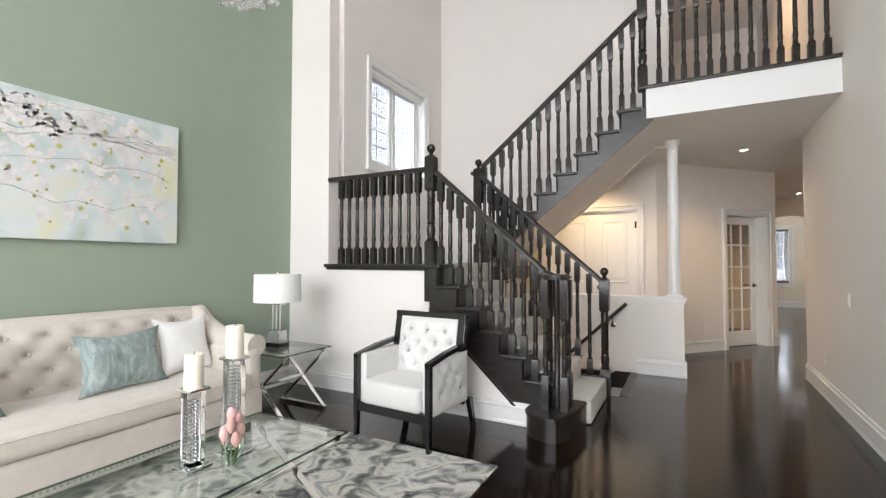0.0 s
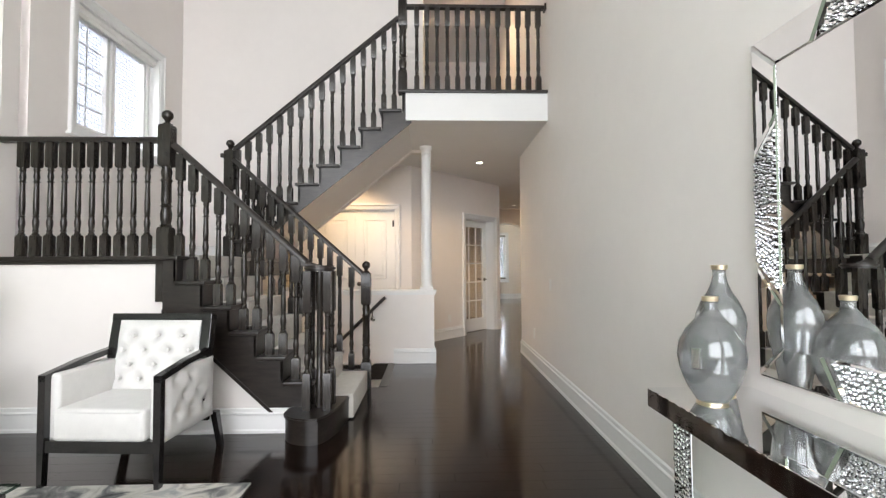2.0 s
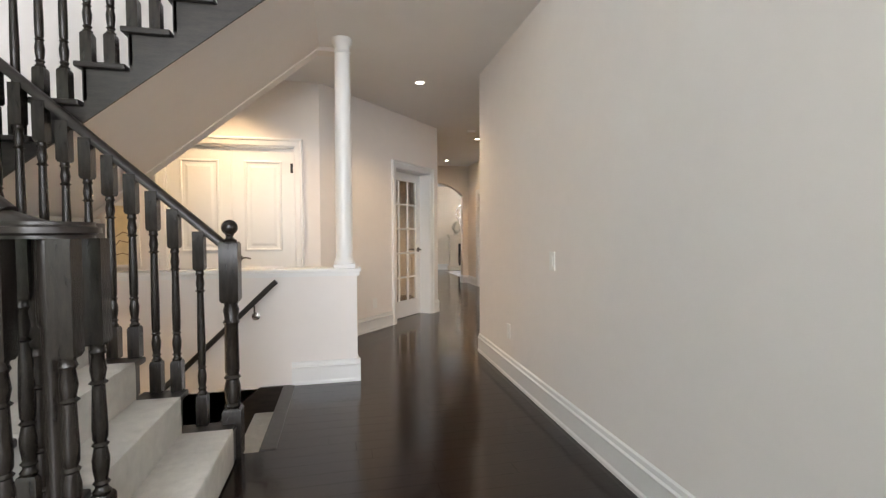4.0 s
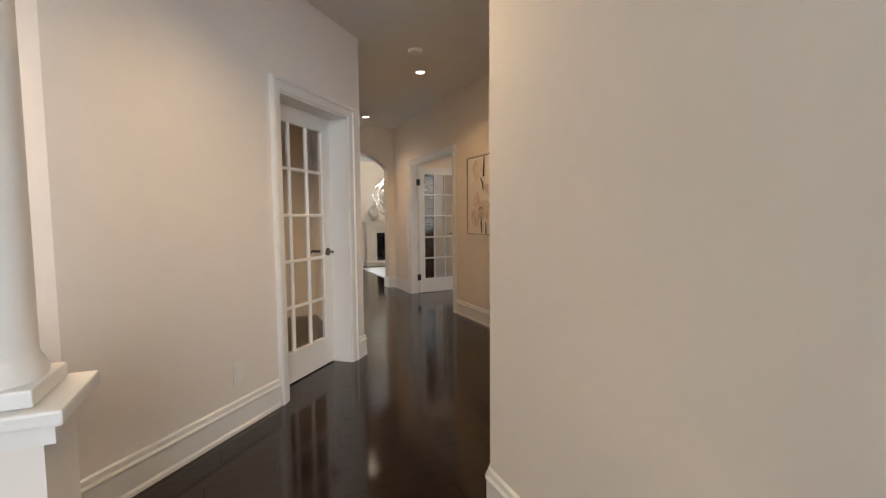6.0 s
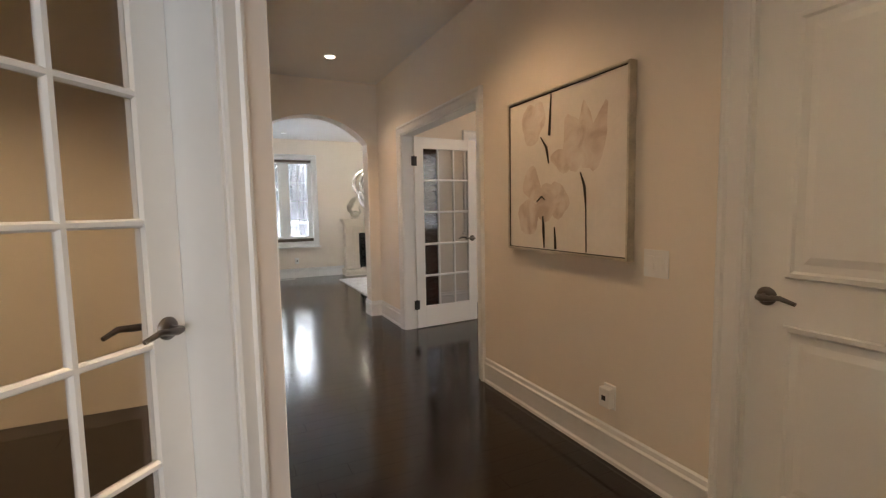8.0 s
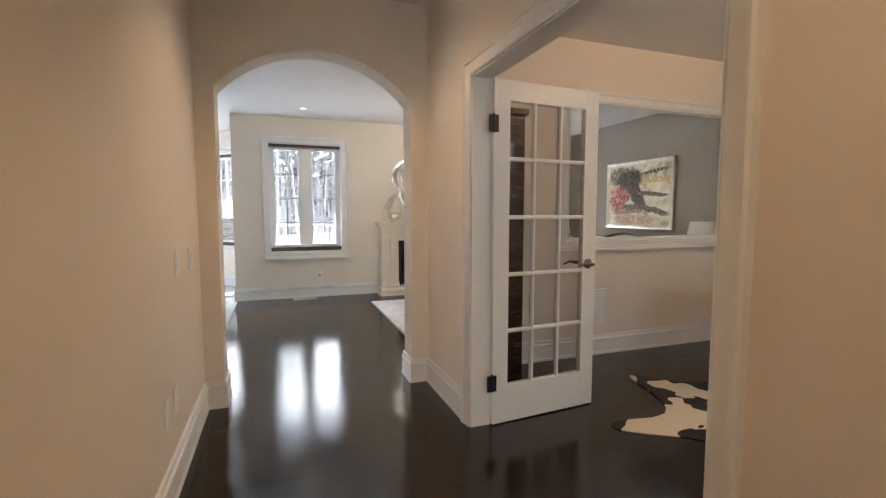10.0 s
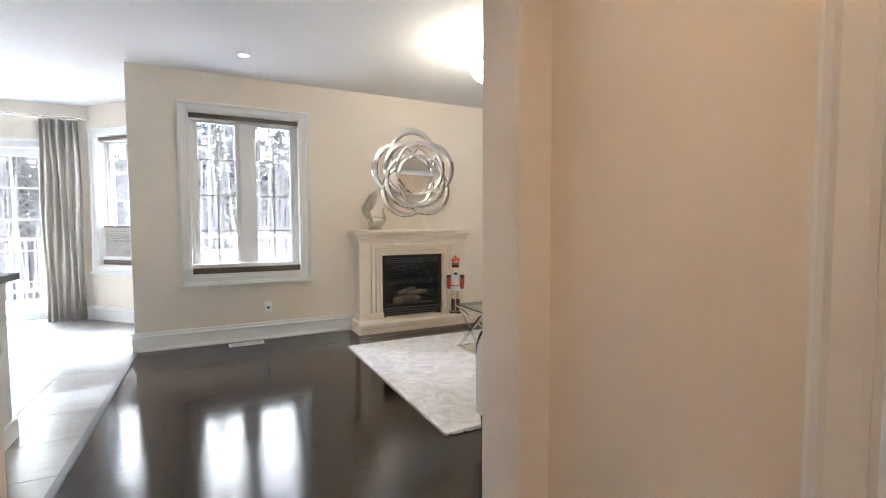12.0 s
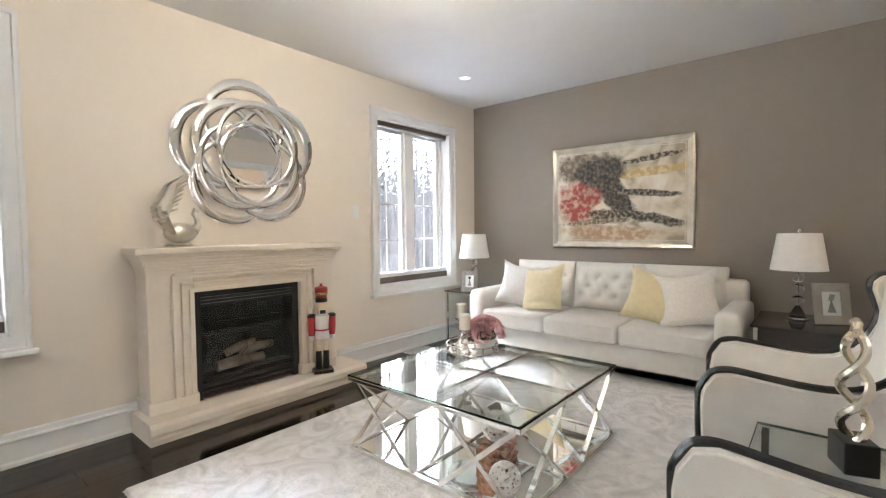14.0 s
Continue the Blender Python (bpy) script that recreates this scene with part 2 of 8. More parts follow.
def wall(name, p0, p1, thick, z0, z1, mat, openings=(), label=""):
    """A wall whose seen face runs from p0 to p1; its thickness lies to the right of that way. openings: (from, to, low, high)."""
    length = (Vector(p1) - Vector(p0)).length
    ss = sorted({0.0, length, *[v for o in openings for v in o[:2]]})
    zs = sorted({z0, z1, *[v for o in openings for v in o[2:4]]})
    bm = bmesh.new()
    grid = {}

    def vert(i, j, k):
        key = (i, j, k)
        if key not in grid:
            grid[key] = bm.verts.new((ss[i], -thick * k, zs[j]))
        return grid[key]

    def solid(i, j):
        if not (0 <= i < len(ss) - 1 and 0 <= j < len(zs) - 1):
            return False
        s, z = (ss[i] + ss[i + 1]) / 2, (zs[j] + zs[j + 1]) / 2
        return not any(o[0] < s < o[1] and o[2] < z < o[3] for o in openings)
    for i in range(len(ss) - 1):
        for j in range(len(zs) - 1):
            if not solid(i, j):
                continue
            bm.faces.new([vert(*k) for k in ((i, j, 0), (i, j + 1, 0), (i + 1, j + 1, 0), (i + 1, j, 0))])
            bm.faces.new([vert(*k) for k in ((i, j, 1), (i + 1, j, 1), (i + 1, j + 1, 1), (i, j + 1, 1))])
            if not solid(i - 1, j):
                bm.faces.new([vert(*k) for k in ((i, j, 0), (i, j, 1), (i, j + 1, 1), (i, j + 1, 0))])
            if not solid(i + 1, j):
                bm.faces.new([vert(*k) for k in ((i + 1, j, 0), (i + 1, j + 1, 0), (i + 1, j + 1, 1), (i + 1, j, 1))])
            if not solid(i, j - 1):
                bm.faces.new([vert(*k) for k in ((i, j, 0), (i + 1, j, 0), (i + 1, j, 1), (i, j, 1))])
            if not solid(i, j + 1):
                bm.faces.new([vert(*k) for k in ((i, j + 1, 0), (i, j + 1, 1), (i + 1, j + 1, 1), (i + 1, j + 1, 0))])
    bmesh.ops.recalc_face_normals(bm, faces=bm.faces[:])
    bmesh.ops.transform(bm, matrix=frame_on(p0, p1), verts=bm.verts[:])
    return tagged(part(name, bm, mat), label, "wall", kind="structure")


BASE = ((0, 0), (0.022, 0), (0.022, 0.018), (0.016, 0.03), (0.016, 0.128), (0.022, 0.134), (0.022, 0.142), (0.012, 0.15), (0.010, 0.172), (0, 0.18))


def baseboard(runs, z=0.0):
    """Runs of (p0, p1): the wall lies to the right of the way."""
    for p0, p1 in runs:
        bm = extrude_along(bmesh.new(), p0, p1, [(o, h + z) for o, h in BASE])
        tagged(part("baseboard", bm, TRIM), "tall white moulded baseboard along the wall", "baseboard", "baseboards", "structure")


# ---- setting: walls, floors, ceilings ----
HIGH = 5.6
wall("wall_east", (0.96, -5.0), (1.10, 5.04), 0.15, -0.3, HIGH, WALL, label="tall cream painted wall beside the stair hall")
wall("wall_hall_corner", (1.10, 5.04), (1.77, 5.76), 0.12, -0.3, 2.75, WALL, label="angled cream wall at the hall corner")
wall("wall_niche", (1.77, 5.76), (2.68, 5.76), 0.12, -0.3, 2.75, WALL, label="short cream wall of the door niche")
wall("wall_hall_east", (2.68, 5.72), (2.68, 11.055), 0.12, -0.3, 2.75, PEACH, [(0.30, 1.08, -0.3, 2.0), (2.97, 4.53, -0.3, 2.03)],
     "warm cream hall wall with a double doorway and a closet door")
wall("wall_hall_west", (1.17, 11.055), (1.17, 7.38), 0.12, -0.3, 2.75, PEACH, label="warm cream hall wall")
wall("wall_hall_angled", (1.167, 7.38), (-0.45, 5.62), 0.22, -0.3, 2.75, WALL, [(0.215, 1.06, -0.3, 2.03)], "angled cream wall with a glazed door")
wall("wall_closet", (-0.45, 5.62), (-3.4, 5.62), 0.12, -2.7, 2.75, WALL, [(0.25, 1.45, -0.01, 2.06)], "cream wall with a closet double door")
wall("wall_south", (-3.95, -5.0), (1.10, -5.0), 0.2, -0.3, HIGH, WALL, [(0.5, 4.6, 0.6, 4.6)], "cream front wall with tall windows")
wall("wall_west", (-3.95, 2.27), (-3.95, -5.0), 0.2, -0.3, HIGH, GREEN, label="sage green accent wall of the sitting room")
wall("wall_pier", (-3.40, 2.19), (-4.1, 2.19), 0.15, -0.3, HIGH, WALL, label="cream wall pier beside the landing")
wall("wall_under_landing", (-2.13, 2.19), (-3.40, 2.19), 0.12, -0.3, 1.235, WALL, label="white wall under the stair landing")
wall("wall_landing_west", (-3.40, 5.6), (-3.40, 2.42), 0.2, -2.7, HIGH, WALL, [(1.42, 2.69, 2.50, 3.68)], "cream wall with the landing window")
bm = prism(bmesh.new(), [(-3.4, 0.9), (-2.45, 0.9), (-2.45, 1.04), (-0.42, 2.70), (-0.25, 2.70), (-0.25, HIGH), (-3.4, HIGH)], 4.68, 4.80)
tagged(part("wall_stair_back", bm, WALL), "tall cream wall behind the upper flight", "wall", kind="structure")
wall("wall_upper_hall_west", (-0.25, 8.4), (-0.25, 4.80), 0.12, 3.05, HIGH, WALL, label="cream upper hall wall")
wall("wall_upper_hall_east", (1.10, 5.0), (1.10, 8.4), 0.12, 3.05, HIGH, WALL, label="cream upper hall wall")
wall("wall_upper_hall_end", (1.10, 8.4), (-0.25, 8.4), 0.12, 3.05, HIGH, WALL, label="cream end wall of the upper hall")

# arch wall between the hall and the far sitting room
AX0, AX1, ASPRING, ATOP = 1.285, 2.553, 2.045, 2.337
half, rise = (AX1 - AX0) / 2, ATOP - ASPRING
rad = (half * half + rise * rise) / (2 * rise)
swing = math.asin(half / rad)
arch = [((AX0 + AX1) / 2 + rad * math.sin(a), ATOP - rad + rad * math.cos(a)) for a in [swing - 2 * swing * i / 20 for i in range(21)]]
bm = bmesh.new()
box(bm, 1.05, AX0, 11.055, 11.26, -0.3, 2.75)
box(bm, AX1, 2.785, 11.055, 11.26, -0.3, 2.75)
for (xa, za), (xb, zb) in zip(arch, arch[1:]):
    prism(bm, [(xa, za), (xb, zb), (xb, 2.75), (xa, 2.75)], 11.055, 11.26)
bmesh.ops.remove_doubles(bm, verts=bm.verts[:], dist=0.0005)
tagged(part("wall_arch", bm, PEACH), "warm cream wall with an arched opening", "wall", kind="structure")
wall("wall_sitting_south", (6.7, 11.15), (2.785, 11.15), 0.1, -0.3, 2.75, PEACH, [(0.67, 2.75, 1.03, 2.205)], "cream wall with a wide pass-through opening")
wall("wall_study_east", (6.7, 6.95), (6.7, 11.15), 0.12, -0.3, 2.75, PEACH, label="cream study wall")
wall("wall_study_south", (2.785, 6.95), (6.7, 6.95), 0.12, -0.3, 2.75, PEACH, [(1.2, 2.7, 0.9, 2.3)], "cream study wall with a window")
wall("wall_sitting_north", (6.66, 14.92), (1.05, 14.92), 0.2, -0.3, 2.75, PEACH,
     [(0.465, 1.545, 0.68, 2.275), (4.095, 5.135, 0.68, 2.275)], "cream wall with two garden windows and the fireplace")
wall("wall_sitting_east", (6.66, 11.25), (6.66, 14.92), 0.15, -0.3, 2.75, GREY, label="taupe grey accent wall behind the sofa")
wall("wall_nook_return", (1.05, 15.12), (1.05, 16.25), 0.2, -0.3, 2.75, PEACH, label="cream wall at the breakfast nook corner")
wall("wall_nook_angled", (1.05, 16.25), (0.36, 16.98), 0.2, -0.3, 2.75, PEACH, [(0.13, 0.87, 0.68, 2.275)], "angled cream nook wall with a narrow window")
wall("wall_nook_north", (0.36, 16.98), (-3.6, 16.98), 0.2, -0.3, 2.75, PEACH, [(0.42, 2.25, 0.0, 2.12)], "cream nook wall with a sliding patio door")
wall("wall_kitchen_west", (-3.6, 16.98), (-3.6, 11.0), 0.2, -0.3, 2.75, PEACH, label="cream kitchen wall")
wall("wall_kitchen_south", (-3.6, 11.13), (1.05, 11.13), 0.12, -0.3, 2.75, PEACH, label="cream kitchen wall")

# half wall round the basement stairs, with its cap and column
bm = boxed(-3.39, -0.12, 4.40, 4.56, -2.7, 0.875)
half_wall = tagged(part("wall_half_height", bm, WALL), "low cream wall beside the basement stairs", "wall", kind="structure")
bm = boxed(-3.39, -0.085, 4.375, 4.595, 0.877, 0.905, bevel=0.006)
box(bm, -3.38, -0.10, 4.388, 4.40, 0.845, 0.876)
tagged(part("trim_half_wall_cap", bm, TRIM), "white moulded cap on the low wall", "trim", kind="structure")
column = thing("column", (-0.215, 4.485, 0.906), label="slim round white column standing on the low wall", category="column")
part("base", boxed(-0.085, 0.085, -0.085, 0.085, 0, 0.03, bevel=0.004), TRIM, column)
bm = lathe(bmesh.new(), [(0.08, 0.03), (0.082, 0.045), (0.074, 0.062), (0.07, 0.07), (0.068, 0.075), (0.068, 0.6), (0.062, 1.55), (0.060, 1.70)], steps=24)
part("shaft", bm, TRIM, column, smooth=True)
bm = lathe(bmesh.new(), [(0.060, 1.70), (0.066, 1.705), (0.066, 1.715), (0.061, 1.72), (0.061, 1.752), (0.074, 1.775), (0.080, 1.785), (0.080, 1.82)], steps=24)
part("capital", bm, TRIM, column, smooth=True)

# small room behind the glazed door
wall("wall_powder_room_north", (1.05, 9.3), (-1.7, 9.3), 0.12, -0.3, 2.75, PEACH, label="warm cream wall of the small room")
wall("wall_powder_room_west", (-1.7, 9.3), (-1.7, 5.74), 0.12, -0.3, 2.75, PEACH, label="warm cream wall of the small room")

slab_back = boxed(2.84, 2.88, 5.6, 6.95, -0.3, 2.75)
tagged(part("wall_closet_back", slab_back, PEACH), "plain back wall of the closet", "wall", kind="structure")
tagged(part("floor_closet", boxed(2.68, 2.84, 5.6, 6.95, -0.3, 0.0), STAIN), "dark floor of the closet", "floor", kind="structure")

# ceilings
def slab(name, x0, x1, y0, y1, z0, z1, mat, label, category):
    return tagged(part(name, boxed(x0, x1, y0, y1, z0, z1), mat), label, category, kind="structure")


slab("ceiling_hall", -3.4, 2.70, 4.80, 11.055, 2.73, 2.80, CEILING, "white painted hall ceiling", "ceiling")
slab("ceiling_balcony", -0.40, 1.10, 3.44, 4.80, 2.73, 2.79, CEILING, "white soffit under the balcony", "ceiling")
slab("ceiling_sitting_room", -3.6, 6.66, 11.25, 17.0, 2.645, 2.75, CEILING, "white painted sitting room ceiling", "ceiling")
slab("ceiling_study", 2.70, 6.7, 6.9, 11.15, 2.70, 2.78, CEILING, "white painted study ceiling", "ceiling")
slab("ceiling_entry", -4.1, 1.25, -5.1, 8.5, HIGH, HIGH + 0.1, CEILING, "high white ceiling of the stair hall", "ceiling")
slab("floor_balcony", -0.42, 1.095, 3.45, 8.5, 2.80, 3.045, STAIN, "upper floor of the balcony", "floor")
slab("ceiling_basement", -3.4, -0.8, 2.4, 3.25, -0.32, -0.30, CEILING, "basement soffit", "ceiling")
slab("floor_basement", -3.9, -0.5, 2.3, 5.7, -2.75, -2.70, TILE, "basement floor", "floor")
wall("wall_basement", (-3.4, 3.30), (-0.62, 3.30), 0.08, -2.7, -0.02, WALL, label="cream wall of the basement stairs")

# white fascia of the balcony with its dark nosing
tagged(part("trim_balcony_fascia", boxed(-0.42, 1.10, 3.425, 3.447, 2.728, 3.02, bevel=0.002), TRIM), "white fascia board of the balcony", "trim", kind="structure")

# ---- plank floor ----
ROOMS = [(-3.95, 1.1, -5.0, 2.27), (-2.1, 1.1, 2.27, 3.30), (-0.66, 1.1, 3.30, 4.4), (-3.4, 2.67, 4.4, 11.25), (2.67, 6.7, 6.95, 11.15), (1.06, 6.66, 11.25, 14.92)]
floor = thing("floor", label="glossy dark espresso hardwood plank floor", category="floor", kind="structure")
bm = bmesh.new()
for x0, x1, y0, y1 in ROOMS:
    box(bm, x0, x1, y0, y1, -0.28, -0.012)
part("subfloor", bm, BLACK, floor)
PW = 0.108
bm = bmesh.new()
PB = 0.0012
for s in ((0, 0, -0.012), (1, 0, -0.012), (1, 1, -0.012), (0, 1, -0.012)):
    bm.verts.new(s)
top = [bm.verts.new(s) for s in ((0.0008, 0.005, 0), (0.9992, 0.005, 0), (0.9992, 0.995, 0), (0.0008, 0.995, 0))]
bm.verts.ensure_lookup_table()
low = bm.verts[:4]
bm.faces.new(top)
for i in range(4):
    bm.faces.new((low[i], low[(i + 1) % 4], top[(i + 1) % 4], top[i]))
plank_mesh = bpy.data.meshes.new("plank")
bm.to_mesh(plank_mesh)
bm.free()
plank_mesh.materials.append(FLOOR)
picked, verts, faces = 0, [], []
prng = random.Random(5)
for x0, x1, y0, y1 in ROOMS:
    rows = max(1, round((y1 - y0) / PW))
    w = (y1 - y0) / rows
    for r in range(rows):
        x, y = x0 - prng.uniform(0, 1.0), y0 + r * w
        while x < x1:
            l = prng.choice((0.6, 0.8, 0.95, 1.1, 1.3))
            a, b = max(x, x0), min(x + l, x1)
            x += l
            if b - a < 0.01:
                continue
            near = (1.0 < (a + b) / 2 < 4.2 and 7.4 < y < 14.6) or ((a + b) / 2 > -0.9 and 1.2 < y < 5)
            if near and picked < 300:
                picked += 1
                o = new("plank", plank_mesh)
                o.parent, o.location, o.scale = floor, (a, y, 0), (b - a, w, 1)
            else:
                n = len(verts)
                c, d, e, f = a + 0.0008, b - 0.0008, y + 0.0006, y + w - 0.0006
                verts += [(a, y, -0.012), (b, y, -0.012), (b, y + w, -0.012), (a, y + w, -0.012), (c, e, 0), (d, e, 0), (d, f, 0), (c, f, 0)]
                faces += [(n + 4, n + 5, n + 6, n + 7)] + [(n + i, n + (i + 1) % 4, n + 4 + (i + 1) % 4, n + 4 + i) for i in range(4)]
me = bpy.data.meshes.new("plank_field")
me.from_pydata(verts, [], faces)
me.materials.append(FLOOR)
o = new("plank_field", me)
o.parent = floor
o["kind"] = "stuff"

# tiled floor of the kitchen and nook
tiles = thing("floor_tiled", label="grey stone tile floor of the kitchen and nook", category="floor", kind="structure")
part("grout", boxed(-3.6, 1.05, 11.25, 17.0, -0.28, -0.006), STONE, tiles)
tile = part("tile", boxed(0, 0.447, 0, 0.447, -0.01, 0, bevel=0.0015), TILE, tiles)
tile.location = (0.6, 11.26, 0)
for i in range(10):
    for j in range(13):
        if (i, j) != (0, 0):
            again(tile, (0.6 - 0.45 * i, 11.26 + 0.45 * j, 0))
tagged(part("trim_floor_strip", boxed(1.035, 1.075, 11.25, 14.92, -0.004, 0.006, bevel=0.002), STAIN), "dark wooden strip between planks and tiles", "trim", kind="structure")

baseboard([((0.96, -5), (1.10, 5.04)), ((1.10, 5.04), (1.77, 5.76)), ((1.77, 5.76), (2.68, 5.76)), ((2.68, 6.89), (2.68, 8.60)), ((2.68, 10.34), (2.68, 11.055)),
           ((2.68, 11.055), (AX1, 11.055)), ((AX1, 11.033), (AX1, 11.282)), ((AX0, 11.055), (1.17, 11.055)), ((AX0, 11.282), (AX0, 11.033)), ((1.17, 11.055), (1.17, 7.38)),
           ((1.182, 7.396), (1.080, 7.285)), ((0.385, 6.529), (-0.45, 5.62)), ((-0.45, 5.62), (-0.61, 5.62)), ((-1.13, 2.108), (-2.13, 2.108)), ((-2.13, 2.19), (-3.95, 2.19)),
           ((-3.95, 2.19), (-3.95, -5)), ((6.7, 11.15), (2.785, 11.15)), ((6.7, 6.95), (6.7, 11.15)), ((6.66, 14.92), (4.62, 14.92)), ((3.12, 14.92), (1.03, 14.92)),
           ((6.66, 11.25), (6.66, 14.92)), ((2.785, 11.25), (6.66, 11.25)), ((1.05, 15.12), (1.05, 16.25)), ((1.05, 16.25), (0.36, 16.98)), ((0.36, 16.98), (-0.02, 16.98)),
           ((-0.098, 4.40), (-0.625, 4.40)), ((-0.12, 4.56), (-0.12, 4.378))])
baseboard([((-3.40, 4.68), (-3.40, 2.42)), ((-2.2, 4.68), (-3.40, 4.68))], 1.29)


# ---- staircase ----
R1, R2 = 1.29 / 7, 1.76 / 9


def nose1(i):
    return -1.03 - 0.196 * (i - 2)


def nose2(i):
    return -0.70 - 0.217 * (8 - i)


lower = thing("lower_staircase", (0, 0, 0), label="dark stained oak stair flight with a grey carpet runner", category="staircase")
F0, F1 = 2.105, 3.30
step_outline = [(-1.19, 2.105)] + [(-1.0 + 0.21 * math.cos(a), 2.02 + 0.21 * math.sin(a)) for a in [radians(158 + 13 * i) for i in range(11)]] + [
    (-0.885, 1.90), (-0.845, 2.05), (-0.82, 2.25), (-0.80, 2.55), (-0.79, 2.85), (-0.785, 3.30), (-1.4, 3.30), (-1.4, 2.105)]
shrunk = [(x * 0.975 - 0.026, 2.5 + (y - 2.5) * 0.955) for x, y in step_outline]
part("starting_step", prism(bmesh.new(), shrunk, 0, R1 - 0.03, "z"), STAIN, lower, smooth=True)
bm = prism(bmesh.new(), step_outline, R1 - 0.03, R1, "z")
bmesh.ops.bevel(bm, geom=[e for e in bm.edges if abs(e.verts[0].co.z - e.verts[1].co.z) < 1e-4], offset=0.009, segments=2, affect="EDGES")
part("tread", bm, STAIN, lower, smooth=True)
for i in range(2, 8):
    z, x = R1 * i, nose1(i)
    back = nose1(i + 1) - 0.02 if i < 7 else -2.2
    part("tread", boxed(back, x, F0 - 0.035, F1 + 0.02, z - 0.03, z, bevel=0.009), STAIN, lower)
    part("riser", boxed(x - 0.045, x - 0.025, F0, F1, z - R1, z - 0.03), STAIN, lower)
saw = [(-1.19, 0.02), (-1.33, 0.13), (-2.13, 0.87), (-2.13, 1.26)]
for i in range(7, 1, -1):
    saw += [(nose1(i) - 0.03, R1 * i - 0.03), (nose1(i) - 0.03, R1 * (i - 1) - (0.03 if i > 2 else 0.0))]
part("stringer", prism(bmesh.new(), saw, F0, F0 + 0.03), STAIN, lower)
trim_line = [(-1.19, 0.0), (-1.33, 0.13), (-2.13, 0.87), (-2.13, 0.90), (-1.325, 0.155), (-1.19, 0.03)]
part("edge_moulding", prism(bmesh.new(), trim_line, F0 - 0.012, F0), STAIN, lower)
far = [(-0.80, -0.3), (-2.4, -0.3), (-2.4, 1.26)] + saw[4:] + [(-0.80, 0.15)]
part("stringer", prism(bmesh.new(), far, F1 - 0.03, F1 - 0.002), STAIN, lower)
part("plaster_panel", prism(bmesh.new(), [(-1.2, 0.0), (-2.13, 0.0), (-2.13, 0.87), (-1.335, 0.128)], F0 + 0.003, F0 + 0.12), WALL, lower, "white plaster under the stringer")
# carpet runner, one padded piece on every step
for i in range(1, 8):
    z = R1 * i
    x = nose1(i) if i > 1 else -0.795
    back = nose1(i + 1) - 0.03 if i < 7 else -2.3
    bm = boxed(back, x + 0.012, 2.36, 3.16, z + 0.001, z + 0.013, bevel=0.006)
    box(bm, x - 0.026, x + 0.014, 2.36, 3.16, z - R1 + 0.013, z + 0.005, bevel=0.006)
    part("carpet_runner", bm, CARPET, lower, "grey cut-pile carpet", smooth=True)

landing = thing("stair_landing", label="stair landing with dark nosing and carpet", category="landing")
part("platform", boxed(-3.395, -2.0, 2.195, 4.675, 1.10, 1.262), STAIN, landing)
part("nosing", boxed(-3.43, -2.04, 2.15, 2.36, 1.255, 1.292, bevel=0.01), STAIN, landing)
part("moulding", boxed(-3.41, -2.1, 2.168, 2.19, 1.232, 1.256, bevel=0.005), STAIN, landing)
part("carpet", boxed(-3.39, -2.02, 2.40, 4.67, 1.263, 1.298, bevel=0.008), CARPET, landing, "grey cut-pile carpet")

upper = thing("upper_staircase", label="dark stained oak upper stair flight with white soffit", category="staircase")


def low2(x):
    return 2.72 - 0.816 * (-0.39 - x)


G0, G1 = 3.46, 4.675
for i in range(1, 9):
    z, x = 1.29 + R2 * i, nose2(i)
    part("tread", boxed(x, nose2(i + 1) + 0.02, G0 - 0.035, G1, z - 0.03, z, bevel=0.009), STAIN, upper)
    part("riser", boxed(x + 0.025, x + 0.045, G0, G1, z - R2, z - 0.03), STAIN, upper)
    part("carpet_runner", boxed(x - 0.01, nose2(i + 1) + 0.03, 3.72, 4.5, z + 0.001, z + 0.013, bevel=0.006), CARPET, upper, "grey cut-pile carpet", smooth=True)
part("riser", boxed(nose2(9) + 0.025, nose2(9) + 0.045, G0, G1, 3.045 - R2, 3.02), STAIN, upper)
saw = [(-0.40, 2.72), (-2.40, low2(-2.40)), (-2.40, 1.262)]
for i in range(1, 10):
    saw += [(nose2(i) + 0.03, 1.29 + R2 * (i - 1) - (0.03 if i > 1 else 0.028)), (nose2(i) + 0.03, 1.29 + R2 * i - 0.03)]
saw += [(-0.422, 3.015), (-0.422, 2.72)]
part("stringer", prism(bmesh.new(), saw, G0, G0 + 0.035), STAIN, upper)
edge = [(-0.36, low2(-0.39) - 0.012), (-2.40, low2(-2.40) - 0.012), (-2.40, low2(-2.40) + 0.018), (-0.39, 2.745), (-0.36, 2.745)]
part("edge_moulding", prism(bmesh.new(), edge, G0 - 0.014, G0), STAIN, upper)
part("soffit", prism(bmesh.new(), [(-0.40, 2.73), (-2.45, low2(-2.45) + 0.01), (-2.45, low2(-2.45) + 0.10), (-0.40, 2.83)], G0 + 0.035, 4.685), WALL, upper, "cream plaster soffit")
tagged(part("trim_balcony_nosing", boxed(-0.50, 1.095, 3.395, 3.47, 3.022, 3.052, bevel=0.01), STAIN), "dark oak nosing along the balcony edge", "trim", kind="structure")


